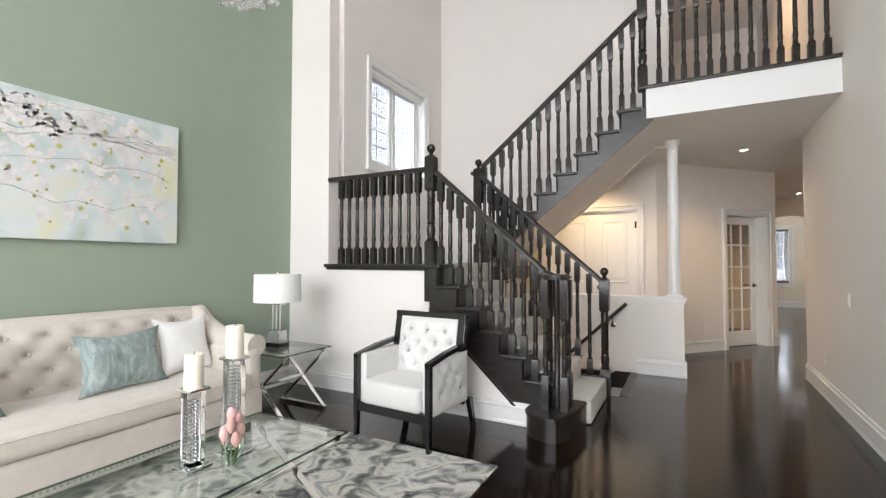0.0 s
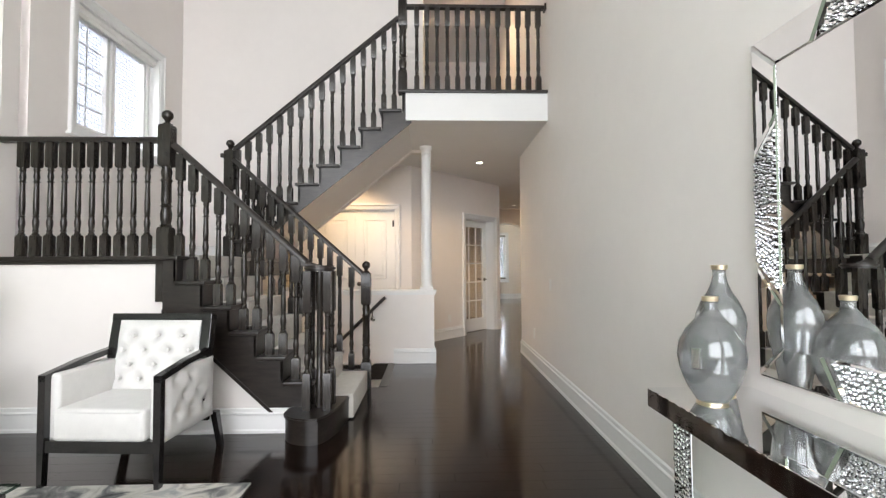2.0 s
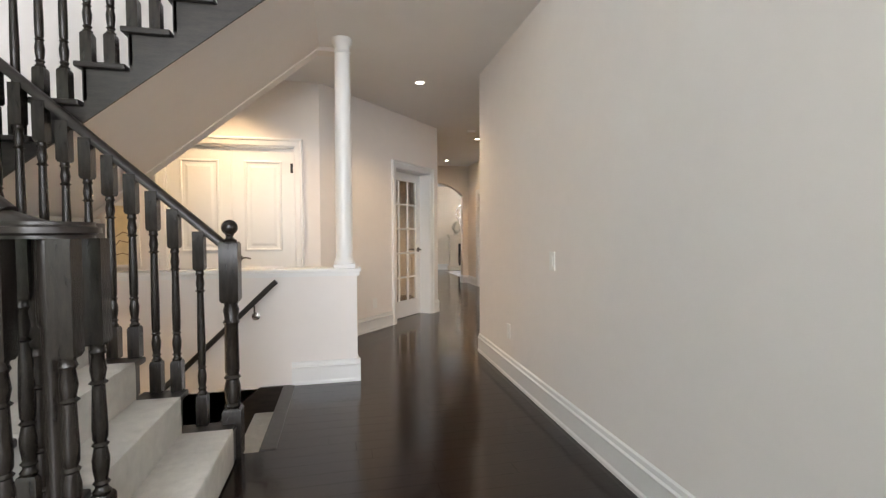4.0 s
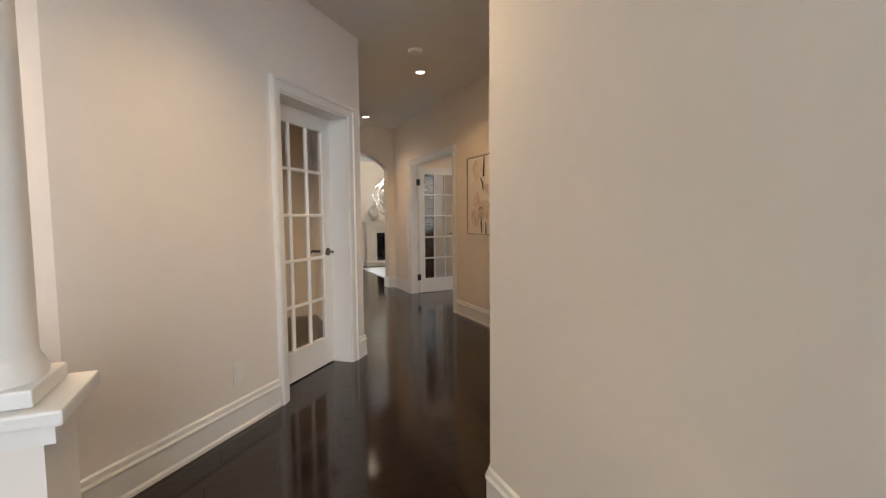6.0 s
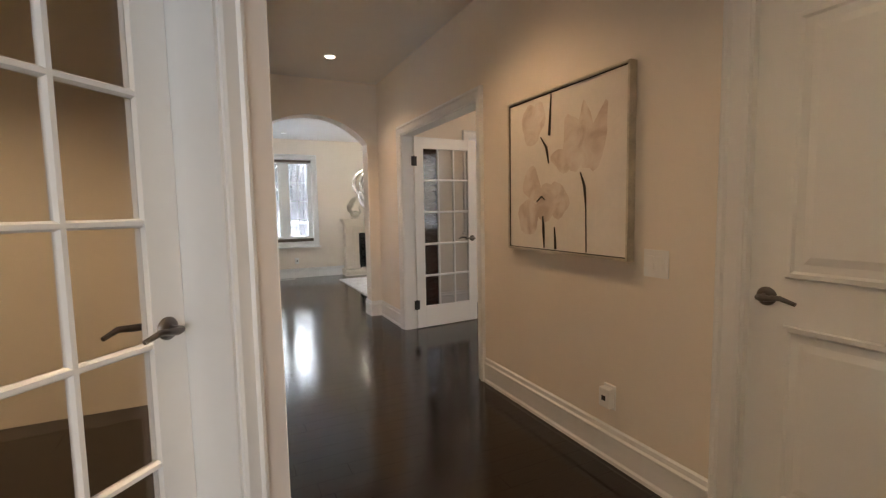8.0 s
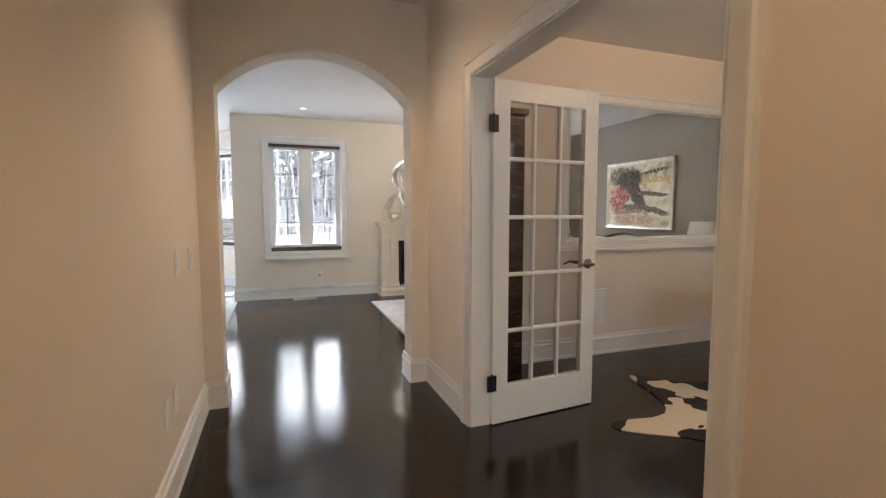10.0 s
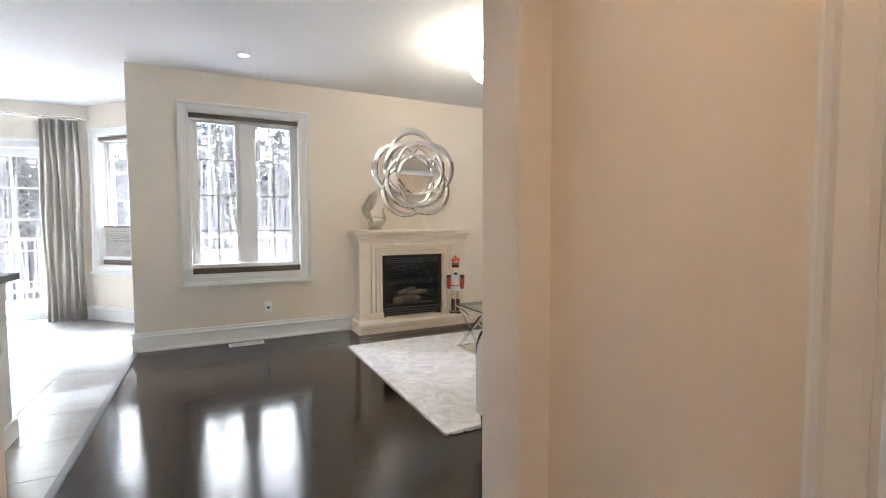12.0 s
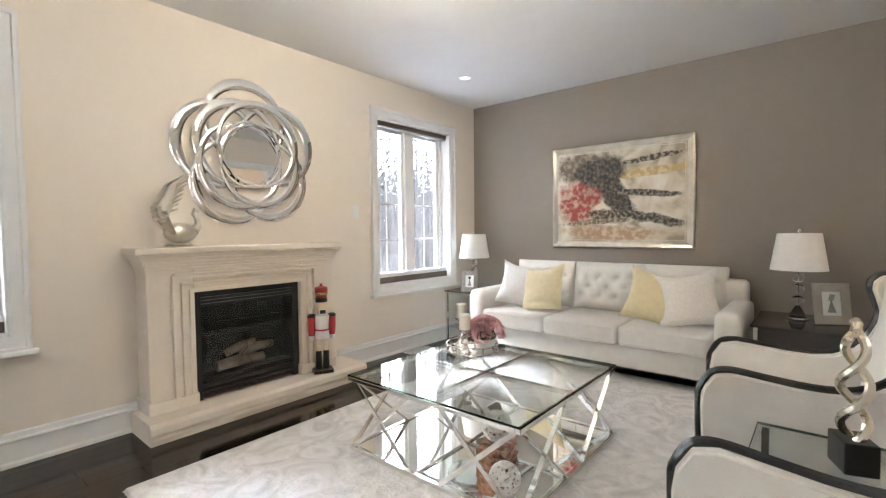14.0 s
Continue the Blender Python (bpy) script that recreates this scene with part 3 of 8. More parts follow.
# ---- balustrades ----
def baluster_mesh(height, low_block=0.16, top_block=0.2):
    b, n = 0.0265, 0.0125
    h0, h1 = low_block, height - top_block
    m = h1 - h0
    bm = lathe(bmesh.new(), [(b, 0), (b, h0 - 0.012), (b * 0.8, h0)], square=True)
    lathe(bm, [(b * 0.8, h1), (b, h1 + 0.012), (b, height)], square=True)
    prof = [(0.020, 0), (0.024, 0.008), (0.017, 0.016), (0.016, 0.024), (0.022, 0.032), (0.016, 0.04), (0.021, 0.075), (0.022, 0.10), (0.016, 0.135), (0.022, 0.142),
            (0.015, 0.150), (0.019, 0.16), (0.020, m * 0.45), (0.016, m - 0.115), (0.024, m - 0.108), (0.016, m - 0.10), (0.021, m - 0.07), (0.016, m - 0.03), (0.022, m - 0.02), (0.018, m - 0.008), (0.020, m)]
    lathe(bm, [(r, z + h0) for r, z in prof], steps=12)
    return bm


def newel(parent, at, foot, block_low, block_high, ball=True):
    """A turned post: at (x, y, floor), squared up to block_low and from block_low to block_high round, then squared."""
    b = 0.046
    x, y, z = at
    top = foot
    bm = lathe(bmesh.new(), [(b, 0), (b, block_low - 0.015), (b * 0.8, block_low)], at, square=True)
    lathe(bm, [(b * 0.8, block_high), (b, block_high + 0.015), (b, top - 0.012), (b * 0.85, top)], at, square=True)
    m = block_high - block_low
    prof = [(0.036, 0), (0.043, 0.012), (0.032, 0.024), (0.038, 0.05), (0.042, 0.10), (0.032, 0.15), (0.042, 0.16), (0.032, 0.175), (0.037, 0.2), (0.034, m - 0.12), (0.042, m - 0.105), (0.033, m - 0.09), (0.04, m - 0.04), (0.033, m - 0.015), (0.037, m)]
    if m > 0.3:
        lathe(bm, [(r, q + block_low) for r, q in prof], at, steps=16)
    post = part("newel_post", bm, STAIN_UP, parent, smooth=True)
    if ball:
        prof = [(0.034, 0), (0.036, 0.008), (0.022, 0.016), (0.017, 0.028), (0.022, 0.036)] + [(0.041 * math.sin(a), 0.075 - 0.041 * math.cos(a)) for a in [radians(30 + 13 * i) for i in range(11)]] + [(0.003, 0.116)]
        part("ball_finial", lathe(bmesh.new(), prof, (x, y, z + top), steps=18), STAIN_UP, post, smooth=True)
    return post


RAIL = [(-0.030, 0.0), (-0.032, 0.018), (-0.026, 0.034), (-0.012, 0.043), (0.012, 0.043), (0.026, 0.034), (0.032, 0.018), (0.030, 0.0)]


def handrail(parent, p0, p1):
    a, b = Vector(p0), Vector(p1)
    d = (b - a).normalized()
    side = d.cross(Vector((0, 0, 1))).normalized()
    up = side.cross(d)
    bm = bmesh.new()
    one = [bm.verts.new(a + side * s + up * u) for s, u in RAIL]
    two = [bm.verts.new(b + side * s + up * u) for s, u in RAIL]
    bm.faces.new(one)
    bm.faces.new(list(reversed(two)))
    for i in range(len(RAIL)):
        bm.faces.new((one[i], two[i], two[(i + 1) % len(RAIL)], one[(i + 1) % len(RAIL)]))
    bmesh.ops.recalc_face_normals(bm, faces=bm.faces[:])
    return part("handrail", bm, STAIN, parent, smooth=True)


made = {}


def baluster(parent, x, y, z, height):
    key = round(height, 2)
    if key not in made:
        made[key] = part("baluster", baluster_mesh(key, 0.16, 0.2), STAIN_UP, parent, smooth=True)
        made[key].location = (x, y, z)
    else:
        again(made[key], (x, y, z), parent=parent)


landing_rail = thing("landing_railing", label="dark turned wooden railing along the landing edge", category="railing")
newel(landing_rail, (-2.17, 2.205, 0.95), 1.34, 0.56, 1.02)
handrail(landing_rail, (-3.40, 2.205, 2.155), (-2.21, 2.205, 2.155))
for i in range(10):
    baluster(landing_rail, -3.235 + 0.1027 * i, 2.205, 1.292, 0.866)

front_rail = thing("lower_stair_railing", label="dark turned wooden railing ending in a volute at the foot", category="railing")


def rail1(x):
    return 2.125 - 0.875 * (x + 2.13)


handrail(front_rail, (-2.125, 2.20, rail1(-2.125)), (-1.10, 2.12, rail1(-1.10)))
for i in range(2, 8):
    for k, dx in enumerate((0.045, 0.143)):
        x, z = nose1(i) - dx, R1 * i
        if x > -2.1:
            baluster(front_rail, x, 2.155 + 0.03 * (i - 2) / 5, z, rail1(x) - z + 0.004)
disc = [(-0.985 + 0.115 * math.cos(a), 2.10 + 0.115 * math.sin(a)) for a in [2 * math.pi * i / 24 for i in range(24)]]
bm = prism(bmesh.new(), disc, 1.172, 1.215, "z")
bmesh.ops.bevel(bm, geom=[e for e in bm.edges if abs(e.verts[0].co.z - e.verts[1].co.z) < 1e-4], offset=0.014, segments=3, affect="EDGES")
part("volute", bm, STAIN, front_rail, smooth=True)
handrail(front_rail, (-1.13, 2.122, rail1(-1.10) - 0.005), (-0.99, 2.11, 1.172))
for dx, dy in ((-0.072, -0.072), (0.072, -0.072), (-0.072, 0.072), (0.072, 0.072)):
    o = part("baluster", baluster_mesh(1.172 - R1, 0.26, 0.30), STAIN_UP, front_rail, smooth=True)
    o.location = (-0.985 + dx, 2.10 + dy, R1)
part("centre_post", lathe(bmesh.new(), [(0.03, 0), (0.03, 0.2), (0.022, 0.22), (0.022, 0.75), (0.03, 0.77), (0.03, 0.985)], (-0.985, 2.10, R1), steps=14), STAIN_UP, front_rail, smooth=True)

back_rail = thing("inner_stair_railing", label="dark turned wooden railing along the inner side of the lower stairs", category="railing")
newel(back_rail, (-0.812, 3.30, 0.0), 1.14, 0.26, 0.82)


def rail1b(x):
    return 2.30 - 0.885 * (x + 2.20)


handrail(back_rail, (-2.18, 3.38, rail1b(-2.18)), (-0.85, 3.30, rail1b(-0.85)))
for i in range(2, 8):
    for dx in (0.045, 0.143):
        x, z = nose1(i) - dx, R1 * i
        if x > -2.12:
            baluster(back_rail, x, 3.285 + 0.08 * (-0.85 - x) / 1.33, z, rail1b(x) - z + 0.004)
baluster(back_rail, -0.955, 3.285, R1, rail1b(-0.955) - R1)

upper_rail = thing("upper_stair_railing", label="dark turned wooden railing of the upper flight", category="railing")
newel(upper_rail, (-2.225, 3.425, 1.10), 1.30, 0.42, 0.90)


def rail2(x):
    return 2.40 + 0.838 * (x + 2.19)


handrail(upper_rail, (-2.185, 3.45, rail2(-2.185)), (-0.485, 3.47, rail2(-0.485)))
for i in range(1, 9):
    for dx in (0.05, 0.158):
        x, z = nose2(i) + dx, 1.29 + R2 * i
        baluster(upper_rail, x, 3.475, z, rail2(x) - z + 0.004)
part("rail_return", boxed(-2.32, -2.18, 3.40, 3.45, 2.33, 2.375, bevel=0.012), STAIN, upper_rail)

balcony_rail = thing("balcony_railing", label="dark turned wooden balcony railing", category="railing")
newel(balcony_rail, (-0.45, 3.465, 3.02), 1.0, 0.24, 0.72)
handrail(balcony_rail, (-0.41, 3.465, 3.945), (1.07, 3.465, 3.945))
part("rosette", boxed(1.06, 1.085, 3.42, 3.51, 3.93, 4.0, bevel=0.006), STAIN, balcony_rail)
for i in range(13):
    baluster(balcony_rail, -0.302 + 0.108 * i, 3.465, 3.052, 0.896)

# basement stairs
basement = thing("basement_staircase", (0, 0, 0), label="beige carpeted basement stairs with dark skirting", category="staircase")
for i in range(1, 9):
    part("carpeted_step", boxed(-0.66 - 0.24 * i, -0.66 - 0.24 * (i - 1), 3.31, 4.395, -0.19 * i - 0.19, -0.19 * i, bevel=0.012), CARPET, basement, smooth=True)
part("landing_nosing", boxed(-0.69, -0.60, 3.31, 4.395, -0.035, 0.004, bevel=0.008), STAIN, basement)
part("skirt_board", prism(bmesh.new(), [(-0.62, 0.003), (-0.62, -0.25), (-2.6, -1.85), (-2.6, -1.42), (-0.86, 0.003)], 4.375, 4.398), STAIN, basement)
grab = thing("basement_handrail", label="dark round handrail on brass brackets", category="handrail")
part("rail", tube(bmesh.new(), [(-0.72, 4.33, 0.82), (-0.75, 4.33, 0.795), (-1.44, 4.33, 0.125), (-2.3, 4.33, -0.72)], 0.021, 10), STAIN, grab, smooth=True)
for x, z in ((-0.88, 0.55), (-1.9, -0.44)):
    br = part("bracket", lathe(bmesh.new(), [(0.03, 0), (0.03, 0.006), (0.012, 0.012), (0.008, 0.02)], steps=14), NICKEL, grab, "satin brass bracket", smooth=True)
    br.location, br.rotation_euler = (x, 4.399, z), (radians(90), 0, 0)
    part("arm", tube(bmesh.new(), [(x, 4.385, z), (x, 4.34, z + 0.01), (x, 4.33, z + 0.09)], 0.007, 8), NICKEL, grab, smooth=True)


# small framed picture on the wall beyond the basement stairs; lamplight yellow painted in
PICTURE = material("lamplit_yellow_paper", (0.78, 0.68, 0.45), 0.8, vary=0.12, scale=9)
SKETCH = material("brown_sketch_line", (0.22, 0.14, 0.07), 0.8, vary=0.2, scale=20)
sketch = thing("framed_sketch", (-2.275, 5.617, 1.17), label="small framed sketch beyond the basement stairs, its paper coloured as if lamplit", category="picture")
bm = bmesh.new()
for q in ((-0.155, -0.125, -0.31, 0.31), (0.125, 0.155, -0.31, 0.31), (-0.125, 0.125, 0.28, 0.31), (-0.125, 0.125, -0.31, -0.28)):
    box(bm, q[0], q[1], -0.022, -0.001, q[2], q[3], bevel=0.003)
part("frame", bm, TRIM, sketch, "pale narrow frame")
part("paper", boxed(-0.125, 0.125, -0.01, -0.002, -0.28, 0.28), PICTURE, sketch)
bm = bmesh.new()
for a in (((-0.08, -0.13), (-0.02, -0.05), (0.05, -0.07), (0.09, 0.0)), ((-0.06, -0.02), (0.01, 0.03), (0.07, 0.01)), ((-0.09, -0.2), (0.0, -0.17), (0.09, -0.2))):
    tube(bm, [(x, -0.011, z) for x, z in a], 0.004, 5)
part("drawing", bm, SKETCH, sketch)


# ---- doors ----
CASING = ((0, 0), (0.0, 0.012), (0.010, 0.018), (0.055, 0.022), (0.062, 0.032), (0.075, 0.032), (0.085, 0.026), (0.085, 0))


def casing(p0, p1, s0, s1, top, name="trim_door_casing", bottom=None, depth=0.0, label="white moulded door casing", mat=None, sill=False):
    """A mitred moulding round an opening on the wall face from p0 to p1; with bottom it runs all round."""
    bm = bmesh.new()
    low = 0.0 if bottom is None else bottom
    loop = [(s0, low, -1, 0 if bottom is None else -1), (s0, top, -1, 1), (s1, top, 1, 1), (s1, low, 1, 0 if bottom is None else -1)]
    rings = []
    for s, z, ds, dz in loop:
        rings.append([bm.verts.new((s + ds * o, t, z + dz * o)) for o, t in CASING])
    pairs = [(0, 1), (1, 2), (2, 3)] + ([(3, 0)] if bottom is not None else [])
    n = len(CASING)
    for a, b in pairs:
        for i in range(n):
            bm.faces.new((rings[a][i], rings[b][i], rings[b][(i + 1) % n], rings[a][(i + 1) % n]))
    if bottom is None:
        bm.faces.new(rings[0])
        bm.faces.new(list(reversed(rings[3])))
    if depth:
        box(bm, s0 - 0.002, s0 + 0.012, -depth, 0.004, low, top)
        box(bm, s1 - 0.012, s1 + 0.002, -depth, 0.004, low, top)
        box(bm, s0, s1, -depth, 0.004, top - 0.012, top + 0.002)
        if bottom is not None:
            box(bm, s0, s1, -depth, 0.004, low - 0.002, low + 0.012)
    if sill:
        box(bm, s0 - 0.11, s1 + 0.11, 0.0, 0.05, low - 0.10, low - 0.075, bevel=0.006)
    bmesh.ops.recalc_face_normals(bm, faces=bm.faces[:])
    bmesh.ops.transform(bm, matrix=frame_on(p0, p1), verts=bm.verts[:])
    return tagged(part(name, bm, mat or TRIM), label, "trim", kind="structure")


def lever(parent, at, side, reach):
    """A curved lever handle on a round rose; side +1 or -1 along y, reach +1 or -1 along x."""
    x, y, z = at
    ob = part("door_handle", tube(bmesh.new(), [(x, y, z), (x, y + side * 0.05, z), (x + reach * 0.02, y + side * 0.058, z), (x + reach * 0.07, y + side * 0.056, z + 0.008), (x + reach * 0.115, y + side * 0.052, z - 0.006)],
              [0.011, 0.011, 0.011, 0.009, 0.007], 10), PEWTER, parent, "dark pewter lever handle", smooth=True)
    rose = part("rose", lathe(bmesh.new(), [(0.033, 0), (0.033, 0.004), (0.026, 0.012), (0.014, 0.016)], steps=20), PEWTER, ob, smooth=True)
    rose.location, rose.rotation_euler = (x, y, z), (radians(-90 * side), 0, 0)


def hinge(parent, at):
    x, y, z = at
    bm = lathe(bmesh.new(), [(0.008, -0.05), (0.008, 0.05), (0.005, 0.056)], (x, y, z), steps=10)
    box(bm, x - 0.03, x + 0.03, y - 0.004, y + 0.003, z - 0.048, z + 0.048)
    part("hinge", bm, BRONZE, parent, "black iron hinge")


def french_door(name, at, turn, width, height, label, hinge_low=True, swing=1):
    """A glazed leaf of three by five panes; local x runs from the hinge to the latch."""
    d = thing(name, at, turn, label, "door", kind="structure")
    st, tp, bt, th = 0.105, 0.115, 0.225, 0.02
    bm = bmesh.new()
    box(bm, 0, st, -th, th, 0, height, bevel=0.002)
    box(bm, width - st, width, -th, th, 0, height, bevel=0.002)
    box(bm, st, width - st, -th, th, 0, bt, bevel=0.002)
    box(bm, st, width - st, -th, th, height - tp, height, bevel=0.002)
    part("leaf_frame", bm, DOOR, d)
    gw, gh = width - 2 * st, height - tp - bt
    m = 0.024
    cw, ch = (gw - 2 * m) / 3, (gh - 4 * m) / 5
    for i in (1, 2):
        x = st + i * cw + (i - 1) * m
        part("muntin", prism(bmesh.new(), [(x, -0.006), (x + 0.006, -0.016), (x + m - 0.006, -0.016), (x + m, -0.006), (x + m, 0.006), (x + m - 0.006, 0.016), (x + 0.006, 0.016), (x, 0.006)], bt, height - tp, "z"), DOOR, d)
    for j in range(1, 5):
        z = bt + j * ch + (j - 1) * m
        part("muntin", prism(bmesh.new(), [(-0.006, z), (-0.0165, z + 0.006), (-0.0165, z + m - 0.006), (-0.006, z + m), (0.006, z + m), (0.0165, z + m - 0.006), (0.0165, z + 0.006), (0.006, z)], st, width - st, "x"), DOOR, d)
    first = None
    for i in range(3):
        for j in range(5):
            x, z = st + i * (cw + m), bt + j * (ch + m)
            if first is None:
                first = part("pane", boxed(0, cw, -0.002, 0.002, 0, ch), DOOR_PANE, d)
                first.visible_shadow = False
                first.location = (x, 0, z)
            else:
                again(first, (x, 0, z))
    lever(d, (width - 0.06, -th, 0.93), -1, -1)
    lever(d, (width - 0.06, th, 0.93), 1, -1)
    for z in (0.25, height - 0.25):
        hinge(d, (-0.004, swing * th, z))
    return d


def panel_door(name, at, turn, width, height, label, latch=True, hinges=False):
    """A moulded two panel leaf; the seen face is towards local -y."""
    d = thing(name, at, turn, label, "door", kind="structure")
    bm = boxed(0, width, 0.0, 0.036, 0, height, bevel=0.002)
    part("leaf", bm, DOOR, d)
    for z0, z1 in ((0.22, 0.84), (1.00, height - 0.13)):
        x0, x1 = 0.115, width - 0.115
        bm = bmesh.new()
        rings = []
        for o, y in ((0, 0.0), (0.004, -0.009), (0.018, -0.010), (0.026, -0.002), (0.05, -0.001), (0.075, -0.007)):
            rings.append([bm.verts.new(v) for v in ((x0 + o, y, z0 + o), (x1 - o, y, z0 + o), (x1 - o, y, z1 - o), (x0 + o, y, z1 - o))])
        for a, b in zip(rings, rings[1:]):
            for i in range(4):
                bm.faces.new((a[i], a[(i + 1) % 4], b[(i + 1) % 4], b[i]))
        bm.faces.new(rings[-1])
        bmesh.ops.recalc_face_normals(bm, faces=bm.faces[:])
        part("raised_panel", bm, DOOR, d)
    if latch:
        lever(d, (width - 0.06 if not hinges else 0.06, 0, 0.93), -1, -1 if not hinges else 1)
    if hinges:
        for z in (0.22, height - 0.2):
            hinge(d, (width + 0.004, -0.004, z))
    return d


# glazed door in the angled wall, shut, set at the back of its deep jamb
A0, A1 = (1.167, 7.38), (-0.45, 5.62)
aturn = math.degrees(math.atan2(A1[1] - A0[1], A1[0] - A0[0]))
casing(A0, A1, 0.215, 1.06, 2.03, depth=0.22)
m = frame_on(A0, A1) @ Vector((1.046, -0.18, 0.008))
french_door("door_1", tuple(m), aturn + 180, 0.817, 2.008, "white glazed door with fifteen panes and a dark lever, shut", swing=-1)
# double doorway to the study, its far leaf open into the room
casing((2.68, 5.76), (2.68, 11.055), 2.93, 4.49, 2.03, depth=0.12)
french_door("door_2", (2.80, 10.232, 0.008), 4.9, 0.765, 2.008, "white glazed door with fifteen panes, standing open into the study", swing=-1)
# closet door beside the painting
casing((2.68, 5.76), (2.68, 11.055), 0.26, 1.04, 2.0, depth=0.12)
panel_door("door_3", (2.705, 6.79, 0.008), -90, 0.735, 1.985, "white moulded two panel closet door with a dark lever, shut", hinges=True)
# double closet doors behind the column
casing((-0.45, 5.62), (-3.4, 5.62), 0.25, 1.45, 2.06, depth=0.12)
panel_door("door_4", (-1.302, 5.645, 0.004), 0, 0.588, 2.045, "white moulded two panel closet door with a lever, shut", hinges=True)
panel_door("door_5", (-1.892, 5.645, 0.004), 0, 0.588, 2.045, "white moulded two panel closet door, shut", latch=False)


# ---- windows ----
BROWN = material("brown_shade_rail", (0.10, 0.075, 0.055), 0.6, vary=0.1)
SHADE_FABRIC = material("grey_pleated_shade_fabric", (0.42, 0.40, 0.38), 0.9, vary=0.08, scale=10)


def window(name, p0, p1, s0, s1, low, high, lights, label, rows=4, cols=2, shade=True, depth=0.2, mull=0.115, bare=()):
    """A window in the wall face from p0 to p1. lights: how many sashes side by side."""
    w = thing(name, (0, 0, 0), 0, label, "window", kind="structure")
    w.matrix_world = frame_on(p0, p1)
    y = -depth + 0.06
    fr = 0.045
    bm = bmesh.new()
    for a in ((s0, s0 + fr, low, high), (s1 - fr, s1, low, high), (s0 + fr, s1 - fr, low, low + fr), (s0 + fr, s1 - fr, high - fr, high)):
        box(bm, a[0], a[1], y - 0.05, y + 0.03, a[2], a[3], bevel=0.004)
    part("window_frame", bm, TRIM, w)
    lw = (s1 - s0 - 2 * fr - (lights - 1) * mull) / lights
    for k in range(lights):
        a = s0 + fr + k * (lw + mull)
        if k:
            part("mullion", boxed(a - mull, a, y - 0.05, y + 0.035, low + fr, high - fr, bevel=0.005), TRIM, w)
        sash = bmesh.new()
        sf = 0.04
        l, h = low + fr, high - fr
        for q in ((a, a + sf, l, h), (a + lw - sf, a + lw, l, h), (a + sf, a + lw - sf, l, l + sf), (a + sf, a + lw - sf, h - sf, h)):
            box(sash, q[0], q[1], y - 0.035, y + 0.012, q[2], q[3], bevel=0.004)
        sash = part("sash", sash, TRIM, w)
        pane = part("pane", boxed(a + sf, a + lw - sf, y - 0.014, y - 0.009, l + sf, h - sf), PANE, sash)
        pane.visible_shadow = False
        latch = boxed(a + lw - 0.025, a + lw - 0.012, y + 0.012, y + 0.03, (l + h) / 2 - 0.3, (l + h) / 2 - 0.24, bevel=0.003)
        part("latch", latch, PLASTIC, sash)
        if k in bare:
            continue
        bars = bmesh.new()
        for j in range(1, rows):
            z = l + sf + (h - l - 2 * sf) * j / rows
            box(bars, a + sf, a + lw - sf, y - 0.019, y - 0.015, z - 0.008, z + 0.008)
        for i in range(1, cols):
            x = a + sf + (lw - 2 * sf) * i / cols
            box(bars, x - 0.008, x + 0.008, y - 0.0195, y - 0.0145, l + sf, h - sf)
        part("grille", bars, TRIM, sash, "thin white grille bars")
    part("window_sill", boxed(s0, s1, y + 0.03, 0.0, low, low + 0.016, bevel=0.004), TRIM, w)
    if shade:
        blind = thing("cellular_shade", (0, 0, 0), 0, "cellular window shade drawn open, with brown rails", "window shade", "window shades")
        blind.matrix_world = frame_on(p0, p1)
        part("head_rail", boxed(s0 + 0.014, s1 - 0.014, y + 0.055, y + 0.105, high - 0.055, high - 0.014, bevel=0.004), BROWN, blind)
        part("folded_fabric", boxed(s0 + 0.018, s1 - 0.018, y + 0.058, y + 0.10, high - 0.068, high - 0.055, bevel=0.003), SHADE_FABRIC, blind)
        part("bottom_rail", boxed(s0 + 0.014, s1 - 0.014, y + 0.055, y + 0.10, low + 0.017, low + 0.075, bevel=0.004), BROWN, blind)
        part("stacked_fabric", boxed(s0 + 0.018, s1 - 0.018, y + 0.058, y + 0.098, low + 0.075, low + 0.115, bevel=0.004), TRIM, blind)
    return w


N0, N1 = (6.66, 14.92), (1.05, 14.92)
for s0, s1, name in ((0.465, 1.545, "window_1"), (4.095, 5.135, "window_2")):
    casing(N0, N1, s0, s1, 2.275, "trim_window_casing", 0.68, 0.2, "white moulded window casing", sill=True)
    window(name, N0, N1, s0, s1, 0.68, 2.275, 2, "white double casement window with grille bars")
M0, M1 = (1.05, 16.25), (0.36, 16.98)
casing(M0, M1, 0.13, 0.87, 2.275, "trim_window_casing", 0.68, 0.2, "white moulded window casing", sill=True)
nook_window = window("window_3", M0, M1, 0.13, 0.87, 0.68, 2.275, 1, "narrow white casement window of the nook")
half_shade = thing("pleated_shade", (0, 0, 0), 0, "grey pleated shade covering the lower part of the nook window", "window shade", "window shades")
half_shade.matrix_world = frame_on(M0, M1)
bm = bmesh.new()
for i in range(14):
    z = 0.79 + i * 0.026
    prism(bm, [(-0.085, z), (-0.068, z + 0.013), (-0.085, z + 0.026), (-0.09, z + 0.026), (-0.09, z)], 0.15, 0.85, "x")
part("pleats", bm, SHADE_FABRIC, half_shade)
part("rail", boxed(0.145, 0.855, -0.10, -0.06, 1.154, 1.175, bevel=0.003), BROWN, half_shade)
L0, L1 = (-3.40, 5.6), (-3.40, 2.42)
